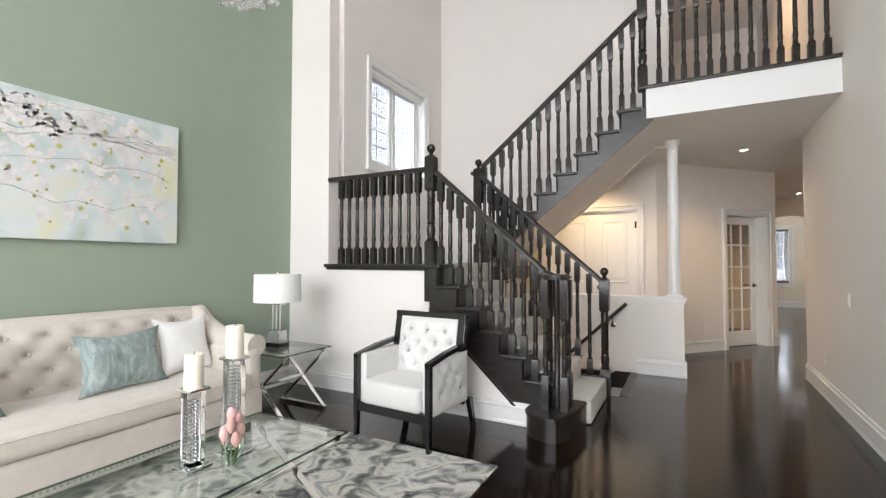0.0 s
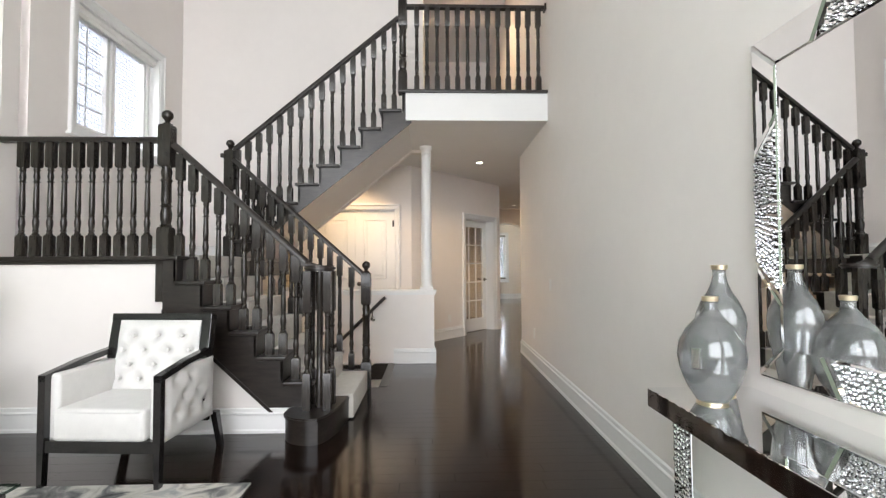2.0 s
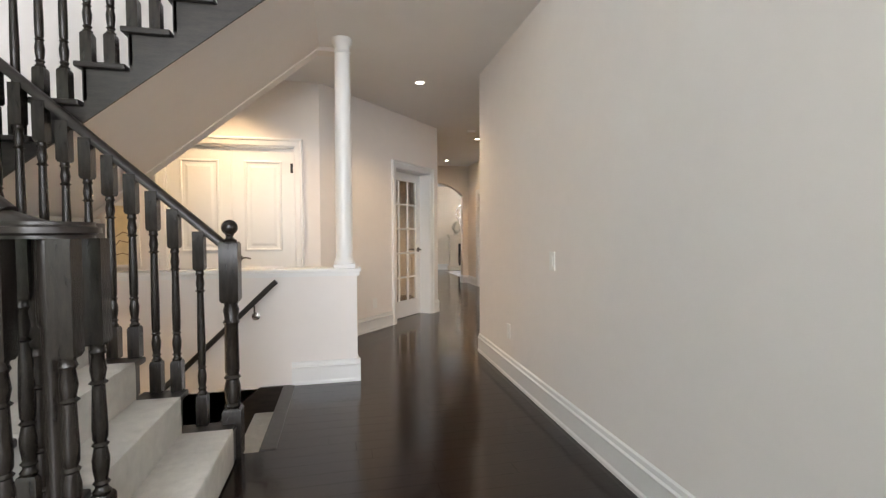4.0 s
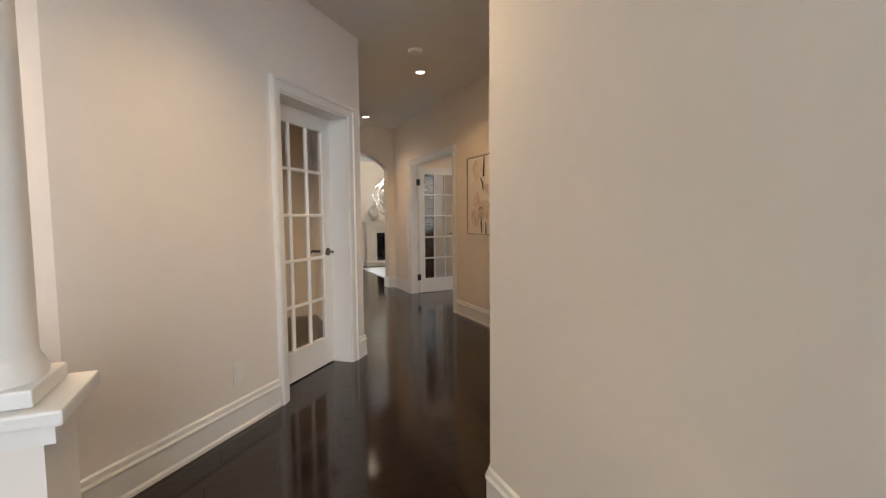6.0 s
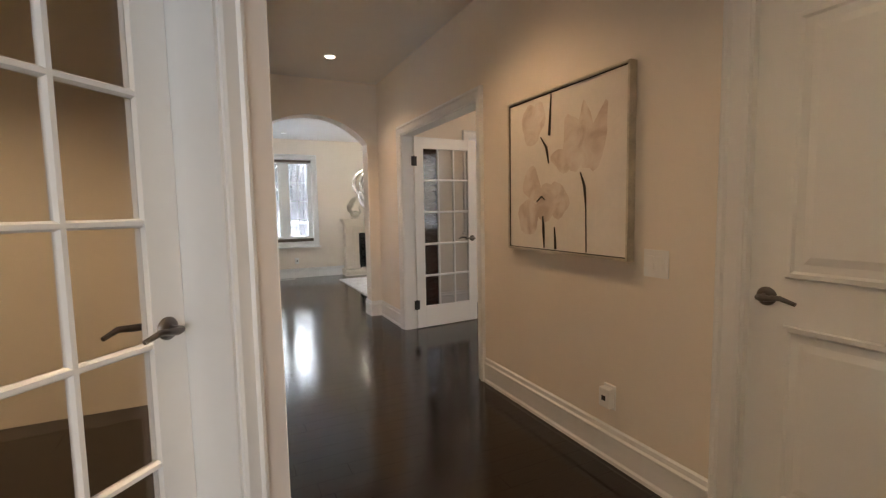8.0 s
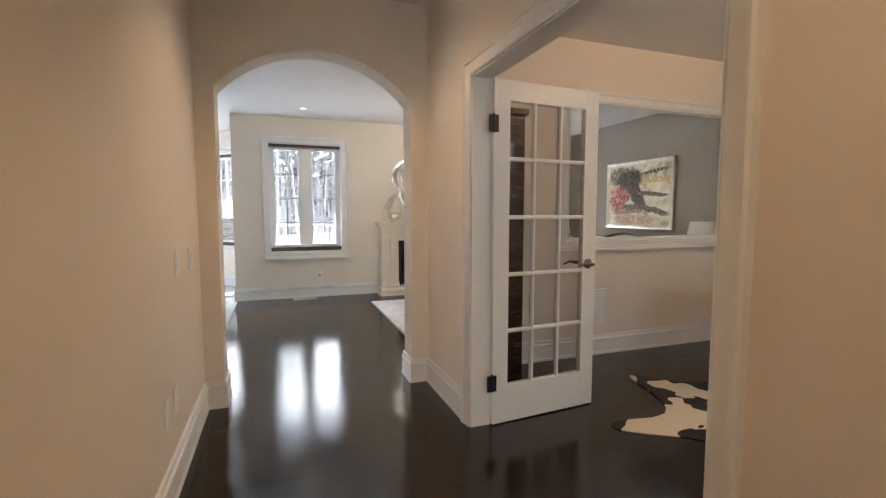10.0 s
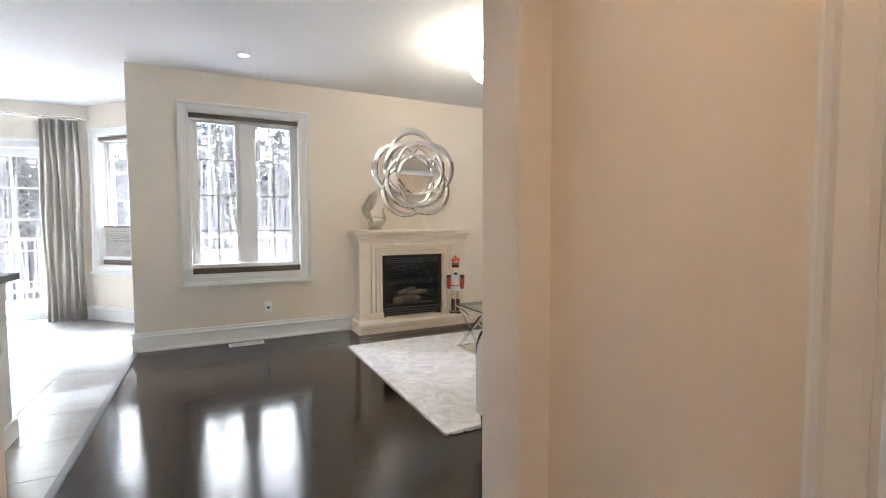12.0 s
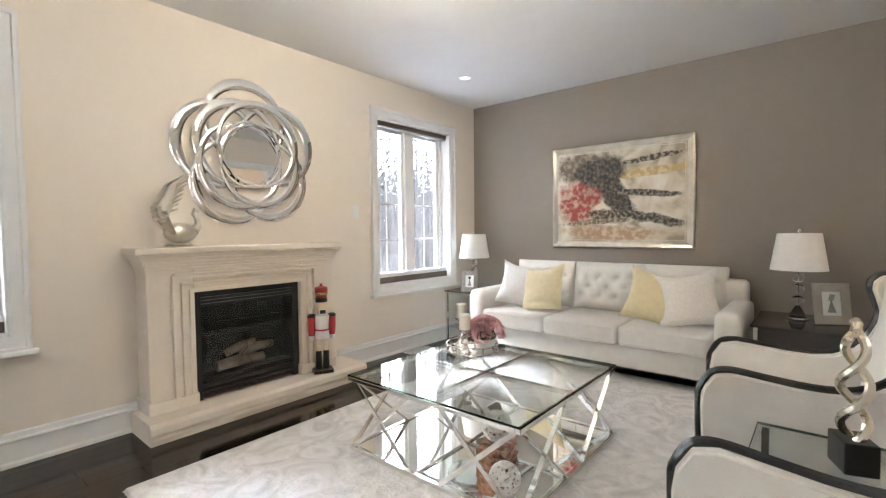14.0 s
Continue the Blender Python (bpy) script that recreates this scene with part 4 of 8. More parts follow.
casing(L0, L1, 1.42, 2.69, 3.68, "trim_window_casing", 2.50, 0.2, "white moulded window casing", sill=True)
window("window_4", L0, L1, 1.42, 2.69, 2.50, 3.68, 2, "white double landing window facing a brick wall", rows=5, cols=2, shade=False, mull=0.05, bare=(0,))
roll = thing("rolled_shade", (0, 0, 0), 0, "white roller shade rolled up at the landing window", "window shade", "window shades")
roll.matrix_world = frame_on(L0, L1)
part("roll", tube(bmesh.new(), [(1.44, -0.05, 3.64), (2.67, -0.05, 3.64)], 0.032, 14), SHADE, roll, smooth=True)
part("hem", boxed(1.46, 2.65, -0.056, -0.044, 3.57, 3.63), SHADE, roll)

# sliding patio door of the nook with its curtain
casing((0.36, 16.98), (-3.6, 16.98), 0.42, 2.25, 2.12, depth=0.2)
patio = thing("door_6", label="white sliding glass patio door, shut", category="door", kind="structure")
patio.matrix_world = frame_on((0.36, 16.98), (-3.6, 16.98))
for a, b, y in ((0.43, 1.36, -0.12), (1.30, 2.24, -0.16)):
    bm = bmesh.new()
    for q in ((a, a + 0.075, 0.02, 2.1), (b - 0.075, b, 0.02, 2.1), (a + 0.075, b - 0.075, 0.02, 0.12), (a + 0.075, b - 0.075, 2.01, 2.1)):
        box(bm, q[0], q[1], y - 0.018, y + 0.018, q[2], q[3], bevel=0.003)
    panel = part("sliding_panel", bm, TRIM, patio)
    pane = part("pane", boxed(a + 0.075, b - 0.075, y - 0.004, y + 0.004, 0.12, 2.01), PANE, panel)
    pane.visible_shadow = False
    bm = bmesh.new()
    for j in range(1, 5):
        z = 0.12 + 1.89 * j / 5
        box(bm, a + 0.075, b - 0.075, y - 0.009, y - 0.005, z - 0.008, z + 0.008)
    for i in (1, 2):
        x = a + 0.075 + (b - a - 0.15) * i / 3
        box(bm, x - 0.008, x + 0.008, y - 0.0095, y - 0.0045, 0.12, 2.01)
    part("grille", bm, TRIM, panel)
LINEN = material("taupe_linen_curtain", (0.40, 0.37, 0.33), 0.9, vary=0.08, scale=20, bump=0.2, bump_scale=300)
curtain = thing("curtain", (0.12, 16.86, 0.02), label="taupe linen curtain gathered beside the patio door", category="curtain")
bm = bmesh.new()
cols = []
for i in range(61):
    u = i / 60
    cols.append([bm.verts.new((-0.19 + 0.38 * u + 0.012 * math.sin(9 * u + k), 0.05 * math.sin(u * 2 * math.pi * 5.5) * (0.75 + 0.25 * math.sin(k * 1.3 + u * 6)), 2.42 * k / 8)) for k in range(9)])
for a, b in zip(cols, cols[1:]):
    for k in range(8):
        bm.faces.new((a[k], b[k], b[k + 1], a[k + 1]))
cloth = part("cloth", bm, LINEN, curtain, smooth=True)
sol = cloth.modifiers.new("thickness", "SOLIDIFY")
sol.thickness = 0.004
rod = thing("curtain_rod", label="brushed metal curtain rod with end caps", category="curtain rod")
part("rod", tube(bmesh.new(), [(-1.9, 16.86, 2.465), (0.36, 16.86, 2.465)], 0.012, 12), NICKEL, rod, smooth=True)
part("finial", tube(bmesh.new(), [(0.34, 16.86, 2.465), (0.41, 16.86, 2.465)], 0.02, 14), NICKEL, rod, smooth=True)
for x in (0.3, -1.7):
    part("bracket", tube(bmesh.new(), [(x, 16.98, 2.465), (x, 16.86, 2.465)], 0.008, 8), NICKEL, rod)

# pass-through opening between the study and the sitting room
P0, P1 = (6.7, 11.15), (2.785, 11.15)
casing(P0, P1, 0.67, 2.75, 2.205, "trim_opening_casing", 1.03, 0.1, "white moulded casing of the pass-through opening", sill=True)
casing((2.785, 11.25), (6.7, 11.25), 1.165, 3.245, 2.205, "trim_opening_casing", 1.03, 0.0, "white moulded casing of the pass-through opening", sill=True)
# front windows and study window, seen in reflections
window("window_5", (-3.95, -5.0), (1.04, -5.0), 0.5, 4.6, 0.6, 4.6, 3, "tall white front window", rows=5, shade=False)
window("window_6", (2.785, 6.95), (6.7, 6.95), 1.2, 2.7, 0.9, 2.3, 2, "white study window", rows=3, shade=False)

# ---- outdoors ----
SNOW = material("old_snow_and_leaf_litter", (0.20, 0.205, 0.22), 0.9, vary=0.35, scale=0.8, bump=0.4, bump_scale=6)
# bark and needles are paled to carry the bright haze over the garden
BARK = material("haze_paled_bark", (0.23, 0.23, 0.24), 0.95, vary=0.3, scale=6, bump=0.5, bump_scale=20, stretch=(4, 4, 1))
FIR = material("haze_paled_needles", (0.14, 0.16, 0.165), 0.9, vary=0.4, scale=3, per_piece=0.35)
DECK = material("weathered_grey_deck_boards", (0.11, 0.108, 0.11), 0.8, vary=0.2, scale=4, stretch=(1, 8, 8), per_piece=0.1)
# mortar and brick coloured far darker than real, to offset the strong daylight
MORTAR = material("darkened_grey_mortar", (0.10, 0.098, 0.10), 0.95, vary=0.1, scale=6)
BRICK = material("darkened_grey_brick", (0.05, 0.047, 0.05), 0.9, vary=0.15, scale=8, bump=0.2, bump_scale=60, per_piece=0.15)
slab("ground", -150, 150, -150, 150, -1.6, -1.2, SNOW, "garden ground with old snow and leaves", "ground")

OVERCAST = glow_material("overcast_sky_glow", (0.86, 0.93, 1.0), 9.0)
sky_drop = tagged(part("backdrop", boxed(-130, 130, 70, 70.5, -1.2, 75), OVERCAST), "pale overcast sky beyond the woods", "sky", kind="structure")

deck = thing("deck", label="weathered grey wooden deck behind the house", category="deck")
for i in range(22):
    part("board", boxed(-3.0, 5.2, 17.25 + 0.145 * i, 17.25 + 0.145 * i + 0.138, -0.16, -0.13), DECK, deck)
part("joists", boxed(-3.0, 5.2, 17.25, 20.4, -0.42, -0.165), DECK, deck)
for x in (-2.9, 1.0, 5.1):
    part("support_post", boxed(x - 0.07, x + 0.07, 20.2, 20.35, -1.25, -0.42), DECK, deck)
deck_rail = thing("deck_railing", label="grey wooden deck railing with square pickets", category="railing")
for x in (-3.0, -1.0, 1.0, 3.0, 5.15):
    part("post", boxed(x - 0.045, x + 0.045, 20.28, 20.37, -0.13, 0.92), DECK, deck_rail)
part("top_rail", boxed(-3.05, 5.2, 20.25, 20.40, 0.92, 0.96), DECK, deck_rail)
part("bottom_rail", boxed(-3.05, 5.2, 20.30, 20.35, 0.0, 0.07), DECK, deck_rail)
part("side_rail", boxed(5.08, 5.2, 17.3, 20.25, 0.92, 0.96), DECK, deck_rail)
pick = part("picket", boxed(-0.018, 0.018, -0.018, 0.018, 0.07, 0.92), DECK, deck_rail)
pick.location = (-2.9, 20.325, 0)
for i in range(1, 62):
    again(pick, (-2.9 + 0.13 * i, 20.325, 0))
for i in range(20):
    again(pick, (5.14, 17.5 + 0.135 * i, 0))
bench = thing("garden_bench", (2.1, 19.2, -0.13), label="snow-dusted grey garden bench on the deck", category="bench")
part("seat", boxed(-0.7, 0.7, -0.2, 0.2, 0.42, 0.46, bevel=0.006), SNOW, bench)
part("backrest", boxed(-0.7, 0.7, 0.2, 0.24, 0.5, 0.85, bevel=0.006), DECK, bench)
for x in (-0.62, 0.62):
    for y in (-0.16, 0.2):
        part("leg", boxed(x - 0.03, x + 0.03, y - 0.03, y + 0.03, 0, 0.42), DECK, bench)

trng = random.Random(11)


def bare_tree(at, height):
    t = thing("bare_tree", at, label="bare grey winter tree with thin branches", category="tree", group="garden trees")
    lean = Vector((trng.uniform(-0.04, 0.04), trng.uniform(-0.04, 0.04), 1))
    pts = [lean * (height * k / 8) + Vector((trng.uniform(-0.05, 0.05), trng.uniform(-0.05, 0.05), 0)) for k in range(9)]
    part("trunk", tube(bmesh.new(), pts, [0.10 * (1 - k / 9.5) + 0.01 for k in range(9)], 7), BARK, t, smooth=True)
    bm = bmesh.new()
    for i in range(60):
        z = trng.uniform(0.15, 0.97) * height
        a = trng.uniform(0, 2 * math.pi)
        l = trng.uniform(0.5, 1.5) * (1.15 - z / height)
        p = lean * z
        d = Vector((math.cos(a), math.sin(a), trng.uniform(0.3, 1.0)))
        mid = p + d * l * 0.5 + Vector((trng.uniform(-0.1, 0.1), trng.uniform(-0.1, 0.1), 0.05))
        tip = p + d * l + Vector((trng.uniform(-0.2, 0.2), trng.uniform(-0.2, 0.2), 0.1))
        tube(bm, [p, mid, tip], [0.02, 0.012, 0.004], 4)
        for k in range(3):
            e = mid + Vector((trng.uniform(-0.4, 0.4), trng.uniform(-0.4, 0.4), trng.uniform(0.1, 0.5)))
            tube(bm, [mid, e], [0.007, 0.003], 3)
    part("branches", bm, BARK, t)


def fir_tree(at, height):
    t = thing("fir_tree", at, label="dark green conifer with drooping boughs", category="tree", group="garden trees")
    part("trunk", tube(bmesh.new(), [(0, 0, 0), (0, 0, height)], [0.12, 0.02], 7), BARK, t)
    verts, faces = [], []
    for i in range(1500):
        f = trng.random() ** 0.8
        z = height * (0.1 + 0.9 * f)
        r = (1.05 - f) * height * 0.24 * math.sqrt(trng.random())
        a = trng.uniform(0, 2 * math.pi)
        c = Vector((r * math.cos(a), r * math.sin(a), z - r * 0.35))
        d = Vector((math.cos(a), math.sin(a), trng.uniform(-0.6, 0.1))) * trng.uniform(0.15, 0.4)
        s = Vector((-math.sin(a), math.cos(a), trng.uniform(-0.4, 0.4))) * trng.uniform(0.04, 0.10)
        n = len(verts)
        verts += [c - s, c + d, c + s, c - d * 0.3]
        faces.append((n, n + 1, n + 2, n + 3))
    me = bpy.data.meshes.new("crown")
    me.from_pydata(verts, [], faces)
    me.materials.append(FIR)
    o = new("crown", me)
    o.parent = t


for i in range(24):
    bare_tree((-13 + 1.55 * i + trng.uniform(-0.6, 0.6), trng.uniform(25.5, 33), -1.2), trng.uniform(5.5, 8.5))
for i in range(30):
    fir_tree((-18 + 1.75 * i + trng.uniform(-0.8, 0.8), trng.uniform(29, 42), -1.2), trng.uniform(5.5, 8.5))
# the thicket behind the garden: too many stems to count
verts, faces = [], []
for i in range(6500):
    x, y = trng.uniform(-35, 50), trng.uniform(23.5, 42)
    h = trng.uniform(2.0, 7.8)
    w = trng.uniform(0.012, 0.05)
    lx, ly = trng.uniform(-0.5, 0.5), trng.uniform(-0.3, 0.3)
    n = len(verts)
    verts += [(x - w, y, -1.2), (x + w, y, -1.2), (x, y + w, -1.2), (x + lx, y + ly, -1.2 + h)]
    faces += [(n, n + 1, n + 3), (n + 1, n + 2, n + 3), (n + 2, n, n + 3)]
    for k in range(8):
        f = trng.uniform(0.25, 0.95)
        bx, bz = x + lx * f, -1.2 + h * f
        dx, dz = trng.uniform(-0.9, 0.9), trng.uniform(0.1, 0.8)
        n = len(verts)
        verts += [(bx, y + ly * f, bz - 0.012), (bx, y + ly * f, bz + 0.012), (bx + dx, y + trng.uniform(-0.3, 0.3), bz + dz)]
        faces.append((n, n + 1, n + 2))
me = bpy.data.meshes.new("thicket")
me.from_pydata(verts, [], faces)
me.materials.append(BARK)
tagged(new("thicket", me), "dense bare winter thicket behind the garden", "thicket", kind="stuff")
verts, faces = [], []
for i in range(70000):
    x, y = trng.uniform(-45, 60), trng.uniform(33, 50)
    z = -1.2 + 9.5 * trng.random() ** 1.3 * (0.75 + 0.35 * math.sin(x * 0.7) * math.sin(x * 0.23 + 1))
    a, b, c = (trng.uniform(0.06, 0.24) for _ in range(3))
    n = len(verts)
    verts += [(x - a, y, z - b * 0.4), (x + a * 0.4, y + trng.uniform(-0.2, 0.2), z - b), (x + a, y, z + c * 0.5), (x - a * 0.3, y + trng.uniform(-0.2, 0.2), z + c)]
    faces.append((n, n + 1, n + 2, n + 3))
me = bpy.data.meshes.new("evergreen_belt")
me.from_pydata(verts, [], faces)
me.materials.append(FIR)
tagged(new("evergreen_belt", me), "belt of evergreen boughs behind the garden, paled for bright haze", "woods", kind="stuff")

neighbour = thing("neighbour_house", (-7.2, 3.0, -1.2), label="brick wall of the house next door, coloured dark against the daylight", category="house")
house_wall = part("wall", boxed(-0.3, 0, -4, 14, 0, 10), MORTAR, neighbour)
verts, faces = [], []
for r in range(80):
    for c in range(64):
        y0, z0 = -2.5 + 0.21 * c + (0.1 if r % 2 else 0), 2.2 + 0.075 * r
        n = len(verts)
        verts += [(0.001, y0, z0), (0.001, y0 + 0.2, z0), (0.001, y0 + 0.2, z0 + 0.065), (0.001, y0, z0 + 0.065), (0.012, y0 + 0.003, z0 + 0.003), (0.012, y0 + 0.197, z0 + 0.003), (0.012, y0 + 0.197, z0 + 0.062), (0.012, y0 + 0.003, z0 + 0.062)]
        faces += [(n + 4, n + 5, n + 6, n + 7)] + [(n + i, n + (i + 1) % 4, n + 4 + (i + 1) % 4, n + 4 + i) for i in range(4)]
me = bpy.data.meshes.new("brickwork")
me.from_pydata(verts, [], faces)
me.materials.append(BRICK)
o = new("brickwork", me)
o.parent = neighbour
o["kind"] = "stuff"

# ---- fixtures ----
LAMP_SOFT = glow_material("dim_downlight_lens", (1.0, 0.92, 0.82), 2.5)
LAMP_ON = glow_material("lit_downlight_lens", (1.0, 0.86, 0.68), 14)


def downlight(x, y, z, on, watts=0.0, colour=WARM):
    d = thing("recessed_light", (x, y, z), label="small round recessed ceiling downlight" + (", lit" if on else ""), category="ceiling light", group="recessed lights")
    ring = [(0.040, -0.004), (0.046, -0.008), (0.052, -0.006), (0.055, 0.0)]
    bm = bmesh.new()
    rr = [[bm.verts.new((r * math.cos(2 * math.pi * i / 24), r * math.sin(2 * math.pi * i / 24), q)) for i in range(24)] for r, q in ring]
    for a, b in zip(rr, rr[1:]):
        for i in range(24):
            bm.faces.new((a[i], a[(i + 1) % 24], b[(i + 1) % 24], b[i]))
    bmesh.ops.recalc_face_normals(bm, faces=bm.faces[:])
    part("ring", bm, TRIM, d, smooth=True)
    part("lens", lathe(bmesh.new(), [(0.040, -0.003), (0.040, -0.001)], steps=20), (LAMP_ON if z > 2.7 else LAMP_SOFT) if on else SHADE, d)
    if watts:
        spot_light("downlight_beam", (x, y, z - 0.02), watts, colour, 125, 0.04)


LIT = (1.0, 0.69, 0.39)
downlight(0.57, 5.39, 2.73, True, 34, LIT)
downlight(1.98, 8.0, 2.73, True, 24, WARM)
downlight(1.99, 10.28, 2.73, True, 23, WARM)
downlight(1.82, 7.41 - 1.2, 2.73, True, 18, LIT)
downlight(-1.3, 5.05, 2.73, True, 58, LIT)
# unseen downlight, added to brighten the small room behind the glazed door
downlight(-0.2, 7.9, 2.73, True, 90, LIT)
for x, y in ((2.0, 14.27), (5.7, 14.32), (0.46, 16.03)):
    downlight(x, y, 2.645, True, 6, (1.0, 0.88, 0.74))
spot_light("downlight_beam", (0.35, 5.6, 5.5), 60, LIT, 140)
point_light("basement_lamp", (-2.6, 3.9, -0.6), 14, LIT)

smoke = thing("smoke_detector", (1.71, 7.43, 2.73), label="round white ceiling smoke detector", category="smoke detector")
part("body", lathe(bmesh.new(), [(0.05, -0.034), (0.062, -0.026), (0.066, -0.008), (0.066, 0)], steps=24), PLASTIC, smoke, smooth=True)


def plate(name, at, turn, kind):
    """A wall plate; local -y faces the room."""
    names = {"switch": "white wall switch plate with a rocker", "double": "white double switch plate", "outlet": "white wall outlet plate", "freshener": "white plug-in unit in a wall outlet"}
    p = thing(name, at, turn, names[kind], "switch" if kind in ("switch", "double") else "outlet", "wall plates")
    w = 0.062 if kind == "double" else 0.037
    part("plate", boxed(-w, w, -0.006, -0.0005, -0.06, 0.06, bevel=0.002), PLASTIC, p)
    if kind in ("switch", "double"):
        for x in ((-0.024, 0.024) if kind == "double" else (0,)):
            part("rocker", boxed(x - 0.016, x + 0.016, -0.010, -0.006, -0.033, 0.033, bevel=0.002), PLASTIC, p)
    elif kind == "outlet":
        for z in (-0.025, 0.025):
            part("socket", boxed(-0.016, 0.016, -0.008, -0.006, z - 0.014, z + 0.014, bevel=0.001), PLASTIC, p)
    else:
        part("unit", boxed(-0.034, 0.034, -0.045, -0.006, -0.048, 0.048, bevel=0.008), PLASTIC, p)
        part("slot", boxed(-0.012, 0.012, -0.047, -0.045, -0.012, 0.012), BLACK, p)


ew = 90 + math.degrees(math.atan2(5.04 + 5, 0.06)) - 90
plate("light_switch", (1.075, 3.39, 1.0), -90.8, "switch")
plate("wall_outlet", (1.086, 4.19, 0.38), -90.8, "outlet")
plate("light_switch", (2.679, 7.16, 1.01), -90, "double")
plate("wall_outlet", (2.679, 7.41, 0.33), -90, "freshener")
plate("light_switch", (1.171, 10.35, 1.02), 90, "switch")
plate("light_switch", (1.171, 10.72, 1.01), 90, "double")
plate("wall_outlet", (1.171, 10.02, 0.41), 90, "outlet")
plate("wall_outlet", (1.171, 10.2, 0.41), 90, "outlet")
plate("wall_outlet", (2.21, 14.919, 0.33), 0, "freshener")
plate("wall_outlet", (6.1, 14.919, 0.36), 0, "outlet")
plate("wall_outlet", (4.85, 14.919, 1.38), 0, "outlet")
plate("wall_outlet", (6.2, 11.149, 0.36), 0, "outlet")
q = frame_on(A0, A1) @ Vector((1.5, 0.001, 0.33))
plate("wall_outlet", tuple(q), aturn + 180, "outlet")
vent_plate = thing("return_air_grille", (4.25, 11.149, 0.42), label="white metal return air grille in the study wall", category="vent")
part("frame", boxed(-0.13, 0.13, -0.008, 0, -0.17, 0.17, bevel=0.002), TRIM, vent_plate)
for i in range(12):
    part("slat", boxed(-0.11, 0.11, -0.012, -0.008, -0.15 + 0.025 * i, -0.138 + 0.025 * i), TRIM, vent_plate)


def floor_vent(x, y, turn=0):
    v = thing("floor_vent", (x, y, 0.0), turn, "white slotted floor heating vent", "vent", "floor vents")
    part("plate", boxed(-0.16, 0.16, -0.06, 0.06, 0.0, 0.006, bevel=0.002), TRIM, v)
    for i in range(2):
        part("slot_row", boxed(-0.14, 0.14, -0.035 + 0.045 * i, -0.015 + 0.045 * i, 0.006, 0.0075), NICKEL, v)


floor_vent(1.99, 14.77)
floor_vent(5.54, 14.81)
floor_vent(0.89, 15.6, 90)

# kitchen island corner
island = thing("kitchen_island", (-0.35, 12.35, 0), label="white panelled kitchen island with a dark stone worktop", category="kitchen island")
part("body", boxed(-1.0, 1.05, -0.55, 0.85, 0.09, 0.88, bevel=0.004), TRIM, island)
part("plinth", boxed(-1.02, 1.07, -0.57, 0.87, 0.0, 0.11, bevel=0.008), TRIM, island)
part("panel", boxed(1.05, 1.062, -0.40, 0.70, 0.18, 0.80, bevel=0.004), TRIM, island)
part("worktop", boxed(-1.05, 1.10, -0.60, 0.90, 0.882, 0.92, bevel=0.006), BLACK, island, "dark polished stone worktop")


# ---- shapes for furniture ----
def soft_box(x0, x1, y0, y1, z0, z1, r=0.04, seg=4):
    bm = boxed(x0, x1, y0, y1, z0, z1)
    bmesh.ops.bevel(bm, geom=bm.edges[:], offset=r, segments=seg, affect="EDGES", profile=0.5)
    return bm


def tufted(w, h, t, buttons, depth=0.018, reach=0.05, crown=0.03, n=30):
    """An upholstered panel in the x-z plane, its dimpled front towards -y; x is centred and z starts at 0."""
    bm = bmesh.new()
    rows = []
    for j in range(n + 1):
        v = j / n
        row = []
        for i in range(n + 1):
            u = i / n
            x, z = (u - 0.5) * w, v * h
            e = (1 - (2 * u - 1) ** 6) * (1 - (2 * v - 1) ** 6)
            y = -t - crown * e
            for bx, bz in buttons:
                d2 = ((x - bx) ** 2 + (z - bz) ** 2) / (reach * reach)
                y += depth * math.exp(-d2 * 2.2) + depth * 0.8 * math.exp(-d2 * 25)
            row.append(bm.verts.new((x, y, z)))
        rows.append(row)
    for j in range(n):
        for i in range(n):
            bm.faces.new((rows[j][i], rows[j][i + 1], rows[j + 1][i + 1], rows[j + 1][i]))
    rim = [rows[0][i] for i in range(n + 1)] + [rows[j][n] for j in range(1, n + 1)] + [rows[n][i] for i in range(n - 1, -1, -1)] + [rows[j][0] for j in range(n - 1, 0, -1)]
    back = [bm.verts.new((v.co.x, 0, v.co.z)) for v in rim]
    for k in range(len(rim)):
        bm.faces.new((rim[k], back[k], back[(k + 1) % len(rim)], rim[(k + 1) % len(rim)]))
    bm.faces.new(back)
    bmesh.ops.recalc_face_normals(bm, faces=bm.faces[:])
    return bm


def buttons_at(parent, spots, mat, place):
    for bx, bz in spots:
        o = part("button", lathe(bmesh.new(), [(0.012, 0), (0.011, 0.005), (0.005, 0.009)], steps=10), mat, parent, smooth=True)
        o.matrix_local = place @ Matrix.Translation((bx, -0.002, bz)) @ pose(0, 0, 0, 90)


def pillow_mesh(w, h, t, n=14):
    bm = bmesh.new()
    sides = []
    for s in (1, -1):
        grid = []
        for j in range(n + 1):
            row = []
            for i in range(n + 1):
                u, v = 2 * i / n - 1, 2 * j / n - 1
                x = w / 2 * u * (1 - 0.17 * (1 - v * v))
                z = h / 2 * v * (1 - (0.22 if v > 0 else 0.10) * (1 - u * u))
                y = s * t * ((1 - u * u) * (1 - v * v)) ** 0.42
                row.append(bm.verts.new((x, y + 0.006 * noise.noise((x * 9, s * 3.0, z * 9)), z + h / 2)))
            grid.append(row)
        sides.append(grid)
        for j in range(n):
            for i in range(n):
                bm.faces.new((grid[j][i], grid[j][i + 1], grid[j + 1][i + 1], grid[j + 1][i]))
    bmesh.ops.remove_doubles(bm, verts=bm.verts[:], dist=0.013)
    bmesh.ops.recalc_face_normals(bm, faces=bm.faces[:])
    return bm


